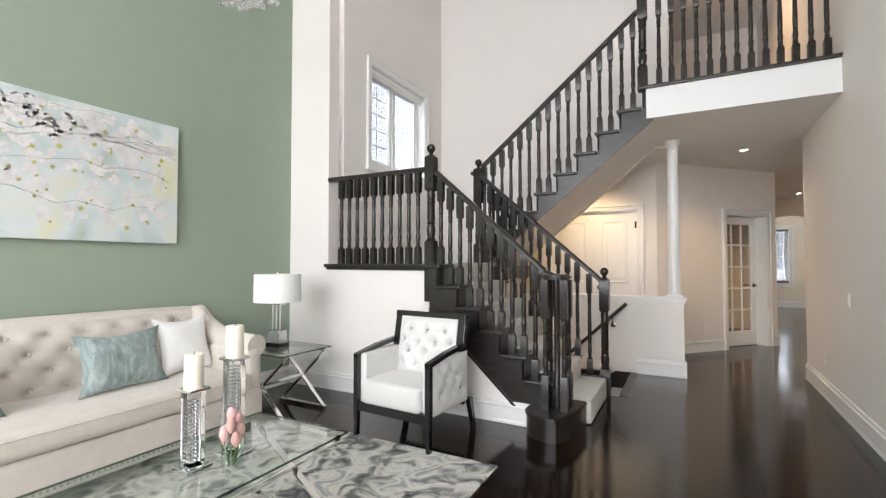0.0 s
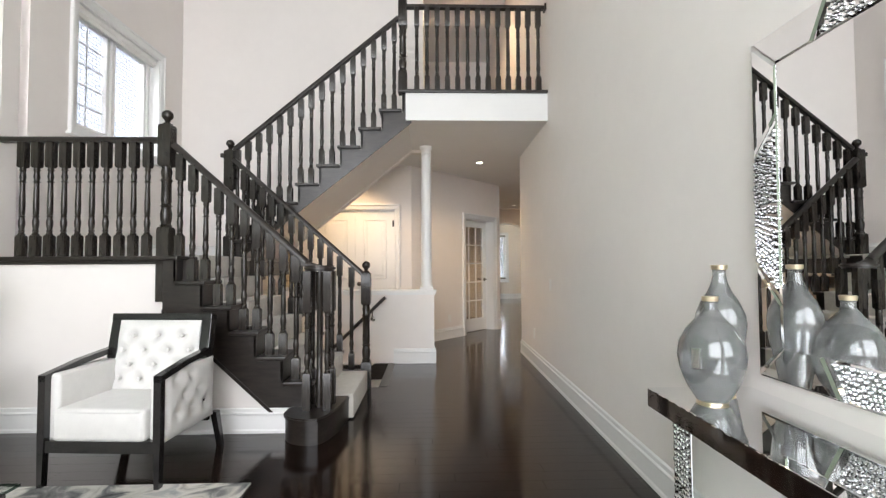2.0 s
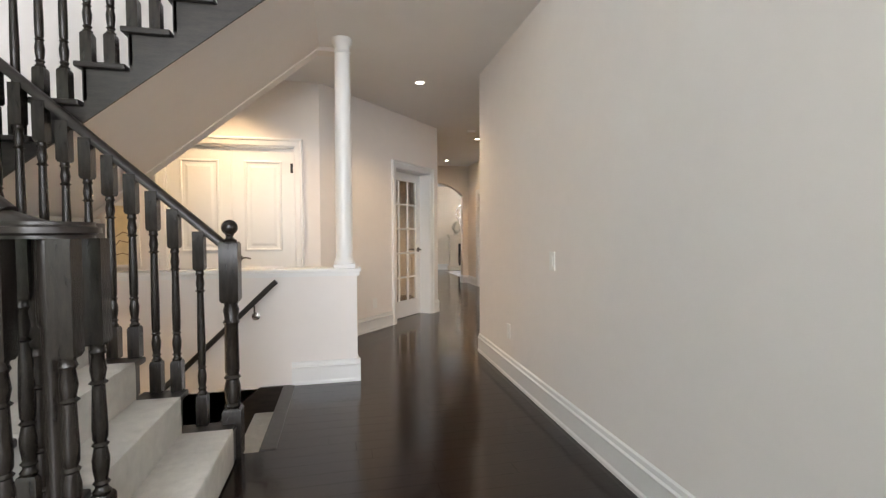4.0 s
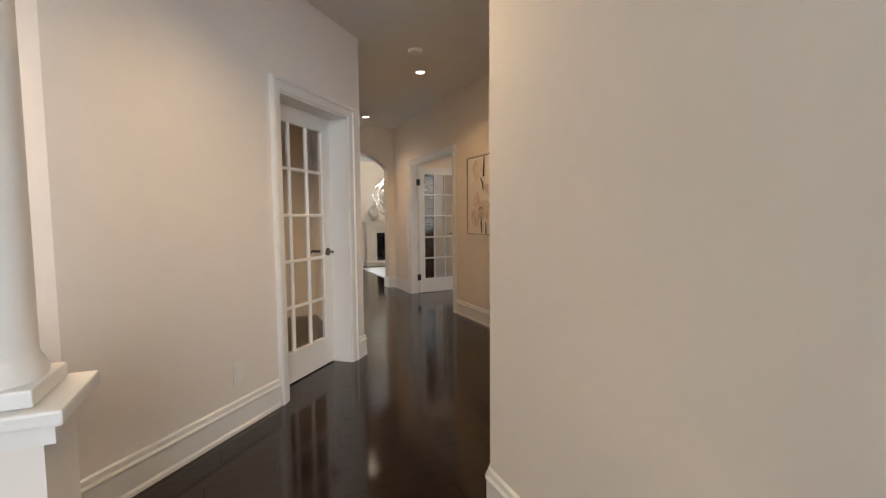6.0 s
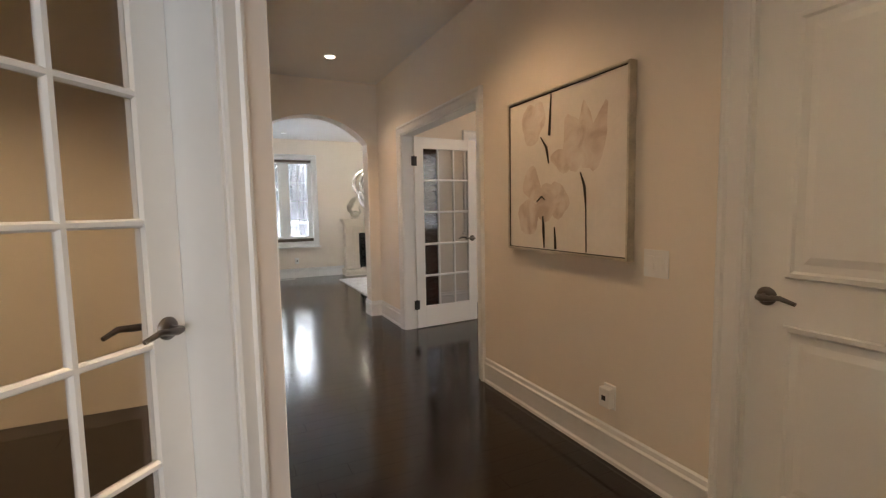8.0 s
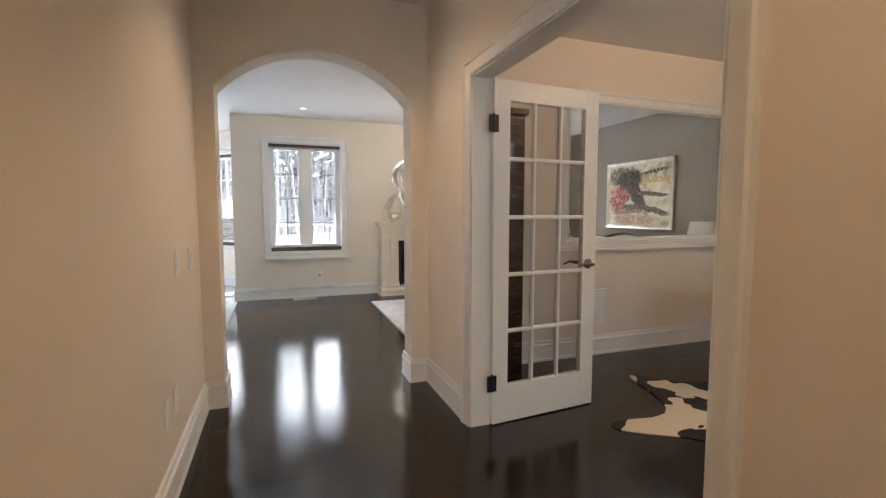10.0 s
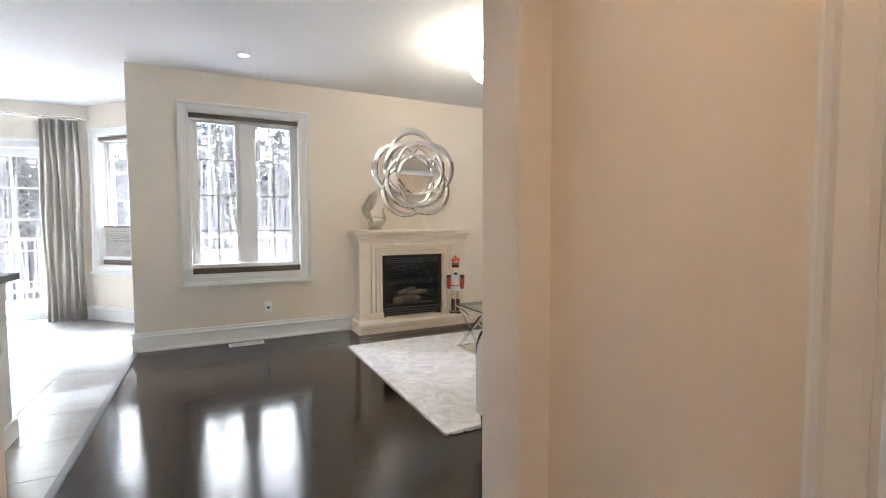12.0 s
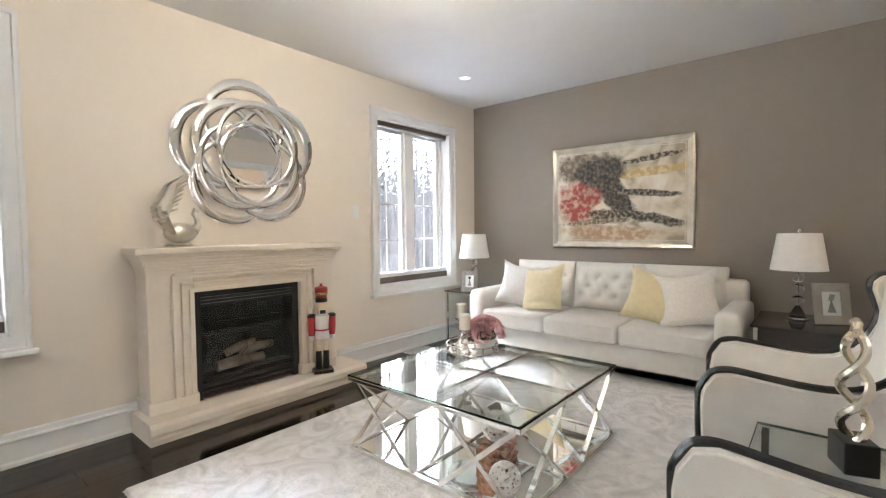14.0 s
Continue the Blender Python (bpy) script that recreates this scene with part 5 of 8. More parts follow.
def pillow(at, turn, tilt, w, h, t, mat, label, roll=0.0):
    p = tagged(part("throw_pillow", pillow_mesh(w, h, t), mat, smooth=True), label, "pillow")
    p.matrix_world = pose(*at, 0, 0, turn) @ pose(0, 0, 0, tilt, roll, 0)
    return p


def mottled(name, stops, scale=4.0, detail=6.0, warp=0.6, rough=0.9, bump=0.3, bump_scale=120, stretch=(1, 1, 1), sharp=False):
    m = bpy.data.materials.new(name)
    m.use_nodes = True
    nt = m.node_tree
    b = nt.nodes["Principled BSDF"]
    b.inputs["Roughness"].default_value = rough
    tc, mp, n1, rp = (nt.nodes.new("ShaderNode" + k) for k in ("TexCoord", "Mapping", "TexNoise", "ValToRGB"))
    mp.inputs["Scale"].default_value = stretch
    nt.links.new(tc.outputs["Object"], mp.inputs["Vector"])
    nt.links.new(mp.outputs["Vector"], n1.inputs["Vector"])
    n1.inputs["Scale"].default_value, n1.inputs["Detail"].default_value, n1.inputs["Distortion"].default_value = scale, detail, warp
    el = rp.color_ramp.elements
    rp.color_ramp.interpolation = "CONSTANT" if sharp else "LINEAR"
    while len(el) < len(stops):
        el.new(0.5)
    for e, (p, c) in zip(el, stops):
        e.position, e.color = p, (*c, 1)
    nt.links.new(n1.outputs["Fac"], rp.inputs["Fac"])
    nt.links.new(rp.outputs["Color"], b.inputs["Base Color"])
    if bump:
        n2, bp = nt.nodes.new("ShaderNodeTexNoise"), nt.nodes.new("ShaderNodeBump")
        n2.inputs["Scale"].default_value, n2.inputs["Detail"].default_value = bump_scale, 6
        bp.inputs["Strength"].default_value, bp.inputs["Distance"].default_value = bump, 0.01
        nt.links.new(tc.outputs["Object"], n2.inputs["Vector"])
        nt.links.new(n2.outputs["Fac"], bp.inputs["Height"])
        nt.links.new(bp.outputs["Normal"], b.inputs["Normal"])
    return m


def glass_slab(parent, x0, x1, y0, y1, z0, z1, name="glass_top"):
    top = part(name, boxed(x0, x1, y0, y1, z0, z1, bevel=0.002), TABLE_GLASS, parent, "clear glass with a green edge")
    bm = bmesh.new()
    e = 0.0012
    for q in ((x0 - e, x1 + e, y0 - e, y0), (x0 - e, x1 + e, y1, y1 + e), (x0 - e, x0, y0, y1), (x1, x1 + e, y0, y1)):
        box(bm, *q, z0 + 0.001, z1 - 0.001)
    part("glass_edge", bm, EDGE_GLASS, top)
    return top


def bar(bm, a, b, w=0.025, t=0.012):
    """A flat bar from a to b."""
    a, b = Vector(a), Vector(b)
    d = (b - a)
    m = Matrix.Translation((a + b) / 2) @ d.to_track_quat("Z", "Y").to_matrix().to_4x4()
    return box(bm, -w / 2, w / 2, -t / 2, t / 2, -d.length / 2, d.length / 2, m=m)


# ---- entry sitting room ----
SATIN = material("white_satin_cloth", (0.82, 0.81, 0.80), 0.35, vary=0.05, scale=10, bump=0.15, bump_scale=60, sheen=0.5)
FUR = mottled("sage_blue_faux_fur", [(0.25, (0.16, 0.21, 0.20)), (0.5, (0.30, 0.37, 0.36)), (0.75, (0.48, 0.54, 0.52))], 14, 8, 1.5, 0.95, 1.0, 90, (1, 1, 0.4))
LINEN_SOFA = material("oatmeal_linen_upholstery", (0.60, 0.55, 0.49), 0.92, vary=0.06, scale=14, bump=0.3, bump_scale=420, sheen=0.3)
ENTRY_RUG = mottled("abstract_grey_cream_rug_pile", [(0.32, (0.05, 0.05, 0.055)), (0.42, (0.22, 0.22, 0.22)), (0.50, (0.55, 0.53, 0.49)), (0.58, (0.68, 0.66, 0.62)), (0.68, (0.36, 0.37, 0.38))], 5.5, 9, 1.2, 0.95, 0.6, 220)
SPARKLE = material("mirrored_crystal_bead", (0.58, 0.59, 0.60), 0.2, 1.0, vary=0.3, scale=90)

rug = tagged(part("area_rug", soft_box(-3.6, -1.17, -1.9, 1.31, 0.001, 0.014, 0.005, 2), ENTRY_RUG), "abstract grey, cream and black area rug", "rug")

chair = thing("armchair", (-1.955, 1.56, 0.0), -4, "white button-tufted armchair with a black lacquered frame", "armchair")
for sx in (-1, 1):
    part("front_leg", prism(bmesh.new(), [(sx * 0.345, 0.62), (sx * 0.305, 0.62), (sx * 0.305, 0.28), (sx * 0.315, 0.0), (sx * 0.34, 0.0), (sx * 0.345, 0.28)], -0.30, -0.262), BLACKWOOD, chair)
    part("back_leg", prism(bmesh.new(), [(0.26, 0.25), (0.31, 0.25), (0.375, 0.0), (0.345, 0.0)], sx * 0.325 - 0.02, sx * 0.325 + 0.02, "x"), BLACKWOOD, chair)
    arm = [(-0.30, 0.585), (-0.30, 0.62), (-0.05, 0.665), (0.20, 0.69), (0.20, 0.655), (-0.05, 0.63)]
    part("armrest", prism(bmesh.new(), arm, sx * 0.325 - 0.021, sx * 0.325 + 0.021, "x"), BLACKWOOD, chair)
    spots = [(-0.14, 0.12), (0.0, 0.12), (0.14, 0.12), (-0.07, 0.22), (0.07, 0.22), (-0.14, 0.32), (0.0, 0.32)]
    side = part("side_panel", tufted(0.50, 0.38, 0.01, spots, 0.022, 0.06, 0.025, 28), WHITE_FABRIC, chair, smooth=True)
    side.matrix_local = pose(sx * 0.325, -0.01, 0.245, 0, 0, 90 * sx)
    part("inner_panel", soft_box(min(sx * 0.325, sx * 0.255), max(sx * 0.325, sx * 0.255), -0.26, 0.22, 0.26, 0.62, 0.015, 3), WHITE_FABRIC, chair, smooth=True)
part("seat_rail", boxed(-0.305, 0.305, -0.295, -0.268, 0.20, 0.265, bevel=0.003), BLACKWOOD, chair)
part("seat_rail", boxed(-0.30, 0.30, 0.24, 0.27, 0.20, 0.265, bevel=0.003), BLACKWOOD, chair)
seat = part("seat_cushion", soft_box(-0.262, 0.262, -0.31, 0.20, 0.262, 0.44, 0.03), WHITE_FABRIC, chair, smooth=True)
part("piping", tube(bmesh.new(), [(-0.235, -0.308, 0.425), (0.235, -0.308, 0.425)], 0.005, 6), WHITE_FABRIC, seat)
tilt = pose(0, 0.17, 0.40, -11)
spots = [(x, z) for r, z in enumerate((0.09, 0.18, 0.27, 0.36)) for x in ((-0.16, 0.0, 0.16) if r % 2 else (-0.08, 0.08, 0.22, -0.22))]
o = part("back_cushion", tufted(0.54, 0.46, 0.05, spots, 0.040, 0.055, 0.045, 44), WHITE_FABRIC, chair, smooth=True)
o.matrix_local = tilt
buttons_at(chair, spots, WHITE_FABRIC, tilt @ Matrix.Translation((0, -0.068, 0)))
bm = bmesh.new()
box(bm, -0.335, -0.272, -0.045, 0.02, -0.05, 0.5, bevel=0.004)
box(bm, 0.272, 0.335, -0.045, 0.02, -0.05, 0.5, bevel=0.004)
box(bm, -0.335, 0.335, -0.05, 0.022, 0.462, 0.505, bevel=0.004)
box(bm, -0.272, 0.272, 0.002, 0.02, -0.15, 0.465)
o = part("back_frame", bm, BLACKWOOD, chair)
o.matrix_local = tilt


def x_table(name, at, turn, w, d, h, label, plate=True, span_y=True):
    """A glass table on two crossed chrome bars at each end."""
    t = thing(name, at, turn, label, "table")
    glass_slab(t, -w / 2, w / 2, -d / 2, d / 2, h - 0.012, h)
    for s in (-1, 1):
        y = s * (d / 2 - 0.05)
        for k in (-1, 1):
            part("cross_bar", bar(bmesh.new(), (-k * (w / 2 - 0.04), y + 0.007 * k, 0.03), (k * (w / 2 - 0.04), y + 0.007 * k, h - 0.04), 0.034, 0.012), CHROME, t)
        part("foot_bar", boxed(-w / 2 + 0.02, w / 2 - 0.02, y - 0.02, y + 0.02, 0.0, 0.028, bevel=0.003), CHROME, t)
        part("top_bar", boxed(-w / 2 + 0.02, w / 2 - 0.02, y - 0.02, y + 0.02, h - 0.04, h - 0.0125, bevel=0.003), CHROME, t)
    part("stretcher", boxed(-0.012, 0.012, -d / 2 + 0.07, d / 2 - 0.07, h / 2 - 0.012, h / 2 + 0.012, bevel=0.003), CHROME, t)
    return t


x_table("side_table", (-3.24, 1.45, 0), 0, 0.60, 0.56, 0.555, "glass side table on crossed chrome legs")

lamp = thing("table_lamp", (-3.34, 1.47, 0.556), label="table lamp with white drum shade and crystal column", category="lamp")
part("foot", boxed(-0.085, 0.085, -0.06, 0.06, 0, 0.035, bevel=0.004), BLACK, lamp, "black plinth")
bm = bmesh.new()
for i in range(6):
    for j in range(9):
        for s in (-1, 1):
            bmesh.ops.create_icosphere(bm, subdivisions=1, radius=0.009, matrix=Matrix.Translation((-0.066 + 0.0165 * j, s * 0.045, 0.045 + 0.0165 * i)))
box(bm, -0.072, 0.072, -0.044, 0.044, 0.035, 0.145)
part("beaded_block", bm, SPARKLE, lamp, "block of sparkling crystal beads", smooth=False)
for x in (-0.045, 0.0, 0.045):
    part("glass_rod", lathe(bmesh.new(), [(0.014, 0.145), (0.014, 0.37)], (x, 0, 0), 12), CRYSTAL, lamp, smooth=True)
part("cap", boxed(-0.07, 0.07, -0.03, 0.03, 0.37, 0.382, bevel=0.002), CHROME, lamp)


def drum_shade(parent, r0, r1, z0, z1):
    bm = bmesh.new()
    rr = []
    for r, z in ((r0, z0), (r1, z1), (r1 - 0.004, z1), (r0 - 0.004, z0)):
        rr.append([bm.verts.new((r * math.cos(2 * math.pi * i / 40), r * math.sin(2 * math.pi * i / 40), z)) for i in range(40)])
    for a, b in zip(rr, rr[1:] + rr[:1]):
        for i in range(40):
            bm.faces.new((a[i], a[(i + 1) % 40], b[(i + 1) % 40], b[i]))
    bmesh.ops.recalc_face_normals(bm, faces=bm.faces[:])
    shade = part("shade", bm, SHADE, parent, "white fabric shade", smooth=True)
    ring = bmesh.new()
    for a in (0, 120, 240):
        tube(ring, [(0, 0, z1 - 0.02), (0.98 * r1 * math.cos(radians(a)), 0.98 * r1 * math.sin(radians(a)), z1 - 0.01)], 0.002, 5)
    part("spider", ring, CHROME, shade)
    return shade


drum_shade(lamp, 0.205, 0.20, 0.40, 0.645)
part("socket", lathe(bmesh.new(), [(0.012, 0.382), (0.012, 0.5), (0.018, 0.52), (0.018, 0.56), (0.003, 0.63), (0.006, 0.64), (0.009, 0.66), (0.002, 0.672)], steps=12), CHROME, lamp, smooth=True)

sofa = thing("tufted_sofa", (-3.42, -0.15, 0), 90, "oatmeal button-tufted sofa with rolled arms and nailhead trim", "sofa")
L = 2.44
spots = [(-1.05 + 0.21 * k + (0.105 if r % 2 else 0), 0.10 + 0.11 * r) for r in range(4) for k in range(11 if r % 2 == 0 else 10)]
place = pose(0, 0.36, 0.40, -8)
o = part("backrest", tufted(L - 0.1, 0.50, 0.09, spots, 0.03, 0.09, 0.05, 64), LINEN_SOFA, sofa, smooth=True)
o.matrix_local = place
buttons_at(sofa, spots, LINEN_SOFA, place @ Matrix.Translation((0, -0.125, 0)))
bm = tube(bmesh.new(), [(-L / 2 + 0.04 + (L - 0.08) * k / 20, 0.40, 0.875 + 0.02 * math.sin(math.pi * k / 20)) for k in range(21)], 0.062, 12)
part("back_roll", bm, LINEN_SOFA, sofa, smooth=True)
for s in (-1, 1):
    part("arm", soft_box(s * (L / 2 - 0.08) - 0.075, s * (L / 2 - 0.08) + 0.075, -0.38, 0.40, 0.12, 0.66, 0.05), LINEN_SOFA, sofa, smooth=True)
    pts = [(s * (L / 2 - 0.06), -0.37 + 0.085 * k, 0.66 + 0.22 * (k / 9) ** 3) for k in range(10)]
    part("arm_roll", tube(bmesh.new(), pts, 0.085, 14), LINEN_SOFA, sofa, smooth=True)
cush = part("seat_cushion", soft_box(-L / 2 + 0.15, L / 2 - 0.15, -0.44, 0.27, 0.33, 0.475, 0.05), LINEN_SOFA, sofa, smooth=True)
part("piping", tube(bmesh.new(), [(-L / 2 + 0.2, -0.438, 0.445), (L / 2 - 0.2, -0.438, 0.445)], 0.006, 6), LINEN_SOFA, cush)
part("apron", soft_box(-L / 2 + 0.03, L / 2 - 0.03, -0.41, 0.40, 0.10, 0.33, 0.02), LINEN_SOFA, sofa, smooth=True)
nails = bmesh.new()
for i in range(80):
    bmesh.ops.create_icosphere(nails, subdivisions=1, radius=0.008, matrix=Matrix.Translation((-L / 2 + 0.06 + (L - 0.12) * i / 79, -0.411, 0.135)))
part("nailhead_trim", nails, NICKEL, sofa, "row of nickel nailheads")
for x in (-1.1, 1.1):
    for y in (-0.34, 0.34):
        part("leg", lathe(bmesh.new(), [(0.018, 0), (0.03, 0.04), (0.026, 0.10)], (x, y, 0), 12), BLACKWOOD, sofa)
pillow((-3.36, 0.24, 0.475), 92, -18, 0.56, 0.40, 0.07, FUR, "sage blue faux-fur throw pillow on the sofa")
pillow((-3.44, 0.72, 0.475), 96, -16, 0.46, 0.44, 0.07, SATIN, "shiny white satin throw pillow on the sofa")
pillow((-3.36, -0.62, 0.475), 88, -18, 0.5, 0.42, 0.07, FUR, "sage green faux-fur throw pillow on the sofa")

table = x_table("coffee_table", (-1.93, -0.28, 0.014), 0, 0.64, 1.30, 0.445, "glass coffee table on crossed chrome legs")


def candlestick(at, h):
    c = thing("candle_holder", at, label="tall crystal and mirror candle holder with an ivory candle", category="candle holder", group="coffee table candles")
    part("base", boxed(-0.055, 0.055, -0.055, 0.055, 0, 0.018, bevel=0.003), MIRROR, c)
    part("crystal_column", boxed(-0.034, 0.034, -0.034, 0.034, 0.018, h, bevel=0.006), CRYSTAL, c)
    bm = bmesh.new()
    for k in range(int((h - 0.05) / 0.016)):
        for x in (-0.024, -0.008, 0.008, 0.024):
            bmesh.ops.create_icosphere(bm, subdivisions=1, radius=0.0075, matrix=Matrix.Translation((x, 0, 0.04 + 0.016 * k)))
    part("crystal_filling", bm, SPARKLE, c)
    part("plate", boxed(-0.045, 0.045, -0.045, 0.045, h, h + 0.012, bevel=0.002), MIRROR, c)
    candle = part("candle", lathe(bmesh.new(), [(0.036, h + 0.012), (0.038, h + 0.016), (0.037, h + 0.145), (0.033, h + 0.15), (0.02, h + 0.146)], steps=22), WAX, c, smooth=True)
    part("wick", lathe(bmesh.new(), [(0.0015, h + 0.146), (0.001, h + 0.162)], steps=6), BLACK, candle)


candlestick((-1.90, -0.26, 0.4595), 0.32)
candlestick((-1.87, -0.09, 0.4595), 0.42)
PINK = material("pale_pink_petal", (0.75, 0.42, 0.40), 0.6, vary=0.15, scale=20)
LEAF = material("green_leaf", (0.09, 0.16, 0.05), 0.5, vary=0.2, scale=20)
vase = thing("flower_vase", (-1.76, -0.18, 0.4595), label="clear glass vase filled with pink tulips", category="vase")
part("glass", lathe(bmesh.new(), [(0.038, 0), (0.045, 0.02), (0.042, 0.12), (0.05, 0.22), (0.047, 0.22), (0.039, 0.12), (0.04, 0.025), (0.01, 0.02)], steps=24), TABLE_GLASS, vase, smooth=True)
for i in range(7):
    a, r = i * 0.9, 0.022 + 0.006 * (i % 3)
    x, y, z = r * math.cos(a), r * math.sin(a), 0.12 + 0.03 * (i % 4)
    part("tulip", lathe(bmesh.new(), [(0.004, -0.03), (0.018, -0.012), (0.021, 0.008), (0.013, 0.03), (0.004, 0.036)], (x, y, z), 10), PINK, vase, smooth=True)
    part("stem", tube(bmesh.new(), [(x * 0.5, y * 0.5, 0.022), (x, y, z - 0.028)], 0.003, 5), LEAF, vase)

# blossom painting on the green wall
BLOSSOM = mottled("pale_blue_green_canvas", [(0.30, (0.42, 0.47, 0.38)), (0.45, (0.55, 0.62, 0.62)), (0.55, (0.66, 0.70, 0.69)), (0.70, (0.70, 0.68, 0.50))], 2.2, 5, 0.5, 0.8, 0.2, 300)
PETAL = material("white_painted_petal", (0.70, 0.675, 0.665), 0.8, vary=0.18, scale=14)
BRANCH = material("grey_green_painted_stroke", (0.24, 0.28, 0.22), 0.8, vary=0.3, scale=12)
OLIVE = material("olive_yellow_painted_dab", (0.45, 0.42, 0.13), 0.8, vary=0.3, scale=12)
art = thing("blossom_painting", (-3.948, 0.10, 1.96), 90, "large canvas of white blossoms on pale blue-green", "painting")
part("canvas", boxed(-0.79, 0.79, -0.042, -0.001, -0.495, 0.495, bevel=0.003), BLOSSOM, art)
rng = random.Random(3)
twigs = bmesh.new()
spots = []
for k in range(7):
    p = Vector((-0.78 + 0.05 * k, -0.043, rng.uniform(-0.35, 0.42)))
    line = [p.copy()]
    for s in range(12):
        p = p + Vector((0.12, 0, rng.uniform(-0.05, 0.05)))
        if p.x > 0.76 or abs(p.z) > 0.46:
            break
        line.append(p.copy())
        spots.append(p.copy())
    if len(line) > 2:
        tube(twigs, line, 0.0035, 5, flat=0.3)
part("branches", twigs, BRANCH, art)
bm, dabs = bmesh.new(), bmesh.new()
for p in spots:
    for k in range(4):
        c = p + Vector((rng.gauss(0, 0.05), 0, rng.gauss(0, 0.05)))
        if abs(c.x) > 0.74 or abs(c.z) > 0.45:
            continue
        s = rng.uniform(0.018, 0.04)
        for q in range(5):
            a = q * 2 * math.pi / 5 + rng.random()
            m = Matrix.Translation((c.x + s * 0.7 * math.cos(a), -0.0435 - 0.0006 * q, c.z + s * 0.7 * math.sin(a))) @ pose(0, 0, 0, 90) @ Matrix.Diagonal((1, 0.75, 0.05, 1))
            bmesh.ops.create_circle(bm, cap_ends=True, segments=9, radius=s * 0.62, matrix=m)
        if rng.random() < 0.4:
            m = Matrix.Translation((c.x + 0.03, -0.0432, c.z - 0.04)) @ pose(0, 0, 0, 90)
            bmesh.ops.create_circle(dabs, cap_ends=True, segments=7, radius=rng.uniform(0.008, 0.02), matrix=m)
part("blossoms", bm, PETAL, art, "painted white blossoms")
part("leaf_dabs", dabs, OLIVE, art)["kind"] = "stuff"

# chandelier
chandelier = thing("chandelier", (-2.47, 0.36, 2.86), label="large crystal chandelier hanging on a chrome rod", category="chandelier")
part("rod", tube(bmesh.new(), [(0, 0, 0.35), (0, 0, HIGH - 2.86)], 0.012, 10), CHROME, chandelier)
part("hoop", tube(bmesh.new(), [(0.36 * math.cos(2 * math.pi * i / 40), 0.36 * math.sin(2 * math.pi * i / 40), 0.34) for i in range(40)], 0.014, 8, closed=True), CHROME, chandelier, smooth=True)
for a in (0, 60, 120):
    part("spoke", bar(bmesh.new(), (0.36 * math.cos(radians(a)), 0.36 * math.sin(radians(a)), 0.345), (-0.36 * math.cos(radians(a)), -0.36 * math.sin(radians(a)), 0.345), 0.012, 0.012), CHROME, chandelier)
bm = bmesh.new()
for i in range(330):
    r, a = 0.36 * math.sqrt(rng.random()), rng.uniform(0, 2 * math.pi)
    z = 0.02 + 0.20 * (r / 0.36) ** 2 + rng.uniform(0, 0.12)
    bmesh.ops.create_icosphere(bm, subdivisions=1, radius=rng.uniform(0.012, 0.022), matrix=Matrix.Translation((r * math.cos(a), r * math.sin(a), z)))
crystals = part("crystals", bm, glass_material("chandelier_crystal", thin=False), chandelier, "hundreds of hanging cut crystals")
crystals["kind"] = "stuff"

# mirrored console table, mirror and vases on the east wall
console = thing("console_table", (0.826, -0.30, 0.0), -90.8, "mirrored console table with crystal-filled legs", "console table")
part("top", boxed(-0.71, 0.71, -0.195, 0.195, 0.682, 0.75, bevel=0.003), MIRROR, console)
gem = bmesh.new()
bmesh.ops.create_icosphere(gem, subdivisions=1, radius=0.008)
gem_mesh = bpy.data.meshes.new("gem")
gem.to_mesh(gem_mesh)
gem.free()


def gem_field(parent, corners, step, name, inset=0.01):
    """Crystal beads laid within a flat four-sided panel given by its corners."""
    a, b, c, d = (Vector(v) for v in corners)
    nu, nv = max(2, int((b - a).length / step)), max(2, int((d - a).length / step))
    base = [v.co.copy() for v in gem_mesh.vertices]
    polys = [tuple(p.vertices) for p in gem_mesh.polygons]
    verts, faces = [], []
    g = random.Random(8)
    for i in range(nu):
        for j in range(nv):
            u, v = (i + 0.5 + g.uniform(-0.25, 0.25)) / nu, (j + 0.5 + g.uniform(-0.25, 0.25)) / nv
            p = (a * (1 - u) + b * u) * (1 - v) + (d * (1 - u) + c * u) * v
            k, n = g.uniform(0.7, 1.25) * step / 0.016, len(verts)
            verts += [tuple(p + w * k) for w in base]
            faces += [tuple(q + n for q in poly) for poly in polys]
    me = bpy.data.meshes.new(name)
    me.from_pydata(verts, [], faces)
    me.materials.append(SPARKLE)
    o = new(name, me)
    o.parent = parent
    o["kind"] = "stuff"
    return o


for x in (-0.55, 0.55):
    leg = part("leg", boxed(x - 0.055, x + 0.055, -0.155, 0.155, 0.03, 0.681, bevel=0.004), MIRROR, console)
    gem_field(leg, [(x - 0.045, -0.156, 0.06), (x + 0.045, -0.156, 0.06), (x + 0.045, -0.156, 0.66), (x - 0.045, -0.156, 0.66)], 0.018, "crystal_inlay")
    gem_field(leg, [(x - 0.056, -0.14, 0.06), (x - 0.056, 0.14, 0.06), (x - 0.056, 0.14, 0.66), (x - 0.056, -0.14, 0.66)], 0.018, "crystal_inlay")
part("base", boxed(-0.66, 0.66, -0.18, 0.18, 0.0, 0.03, bevel=0.003), MIRROR, console)

EWX = 1.026
wm = thing("wall_mirror", (EWX, 0.0, 0.0), -90.8, "large wall mirror with mirrored and crystal-beaded frame panels", "mirror")
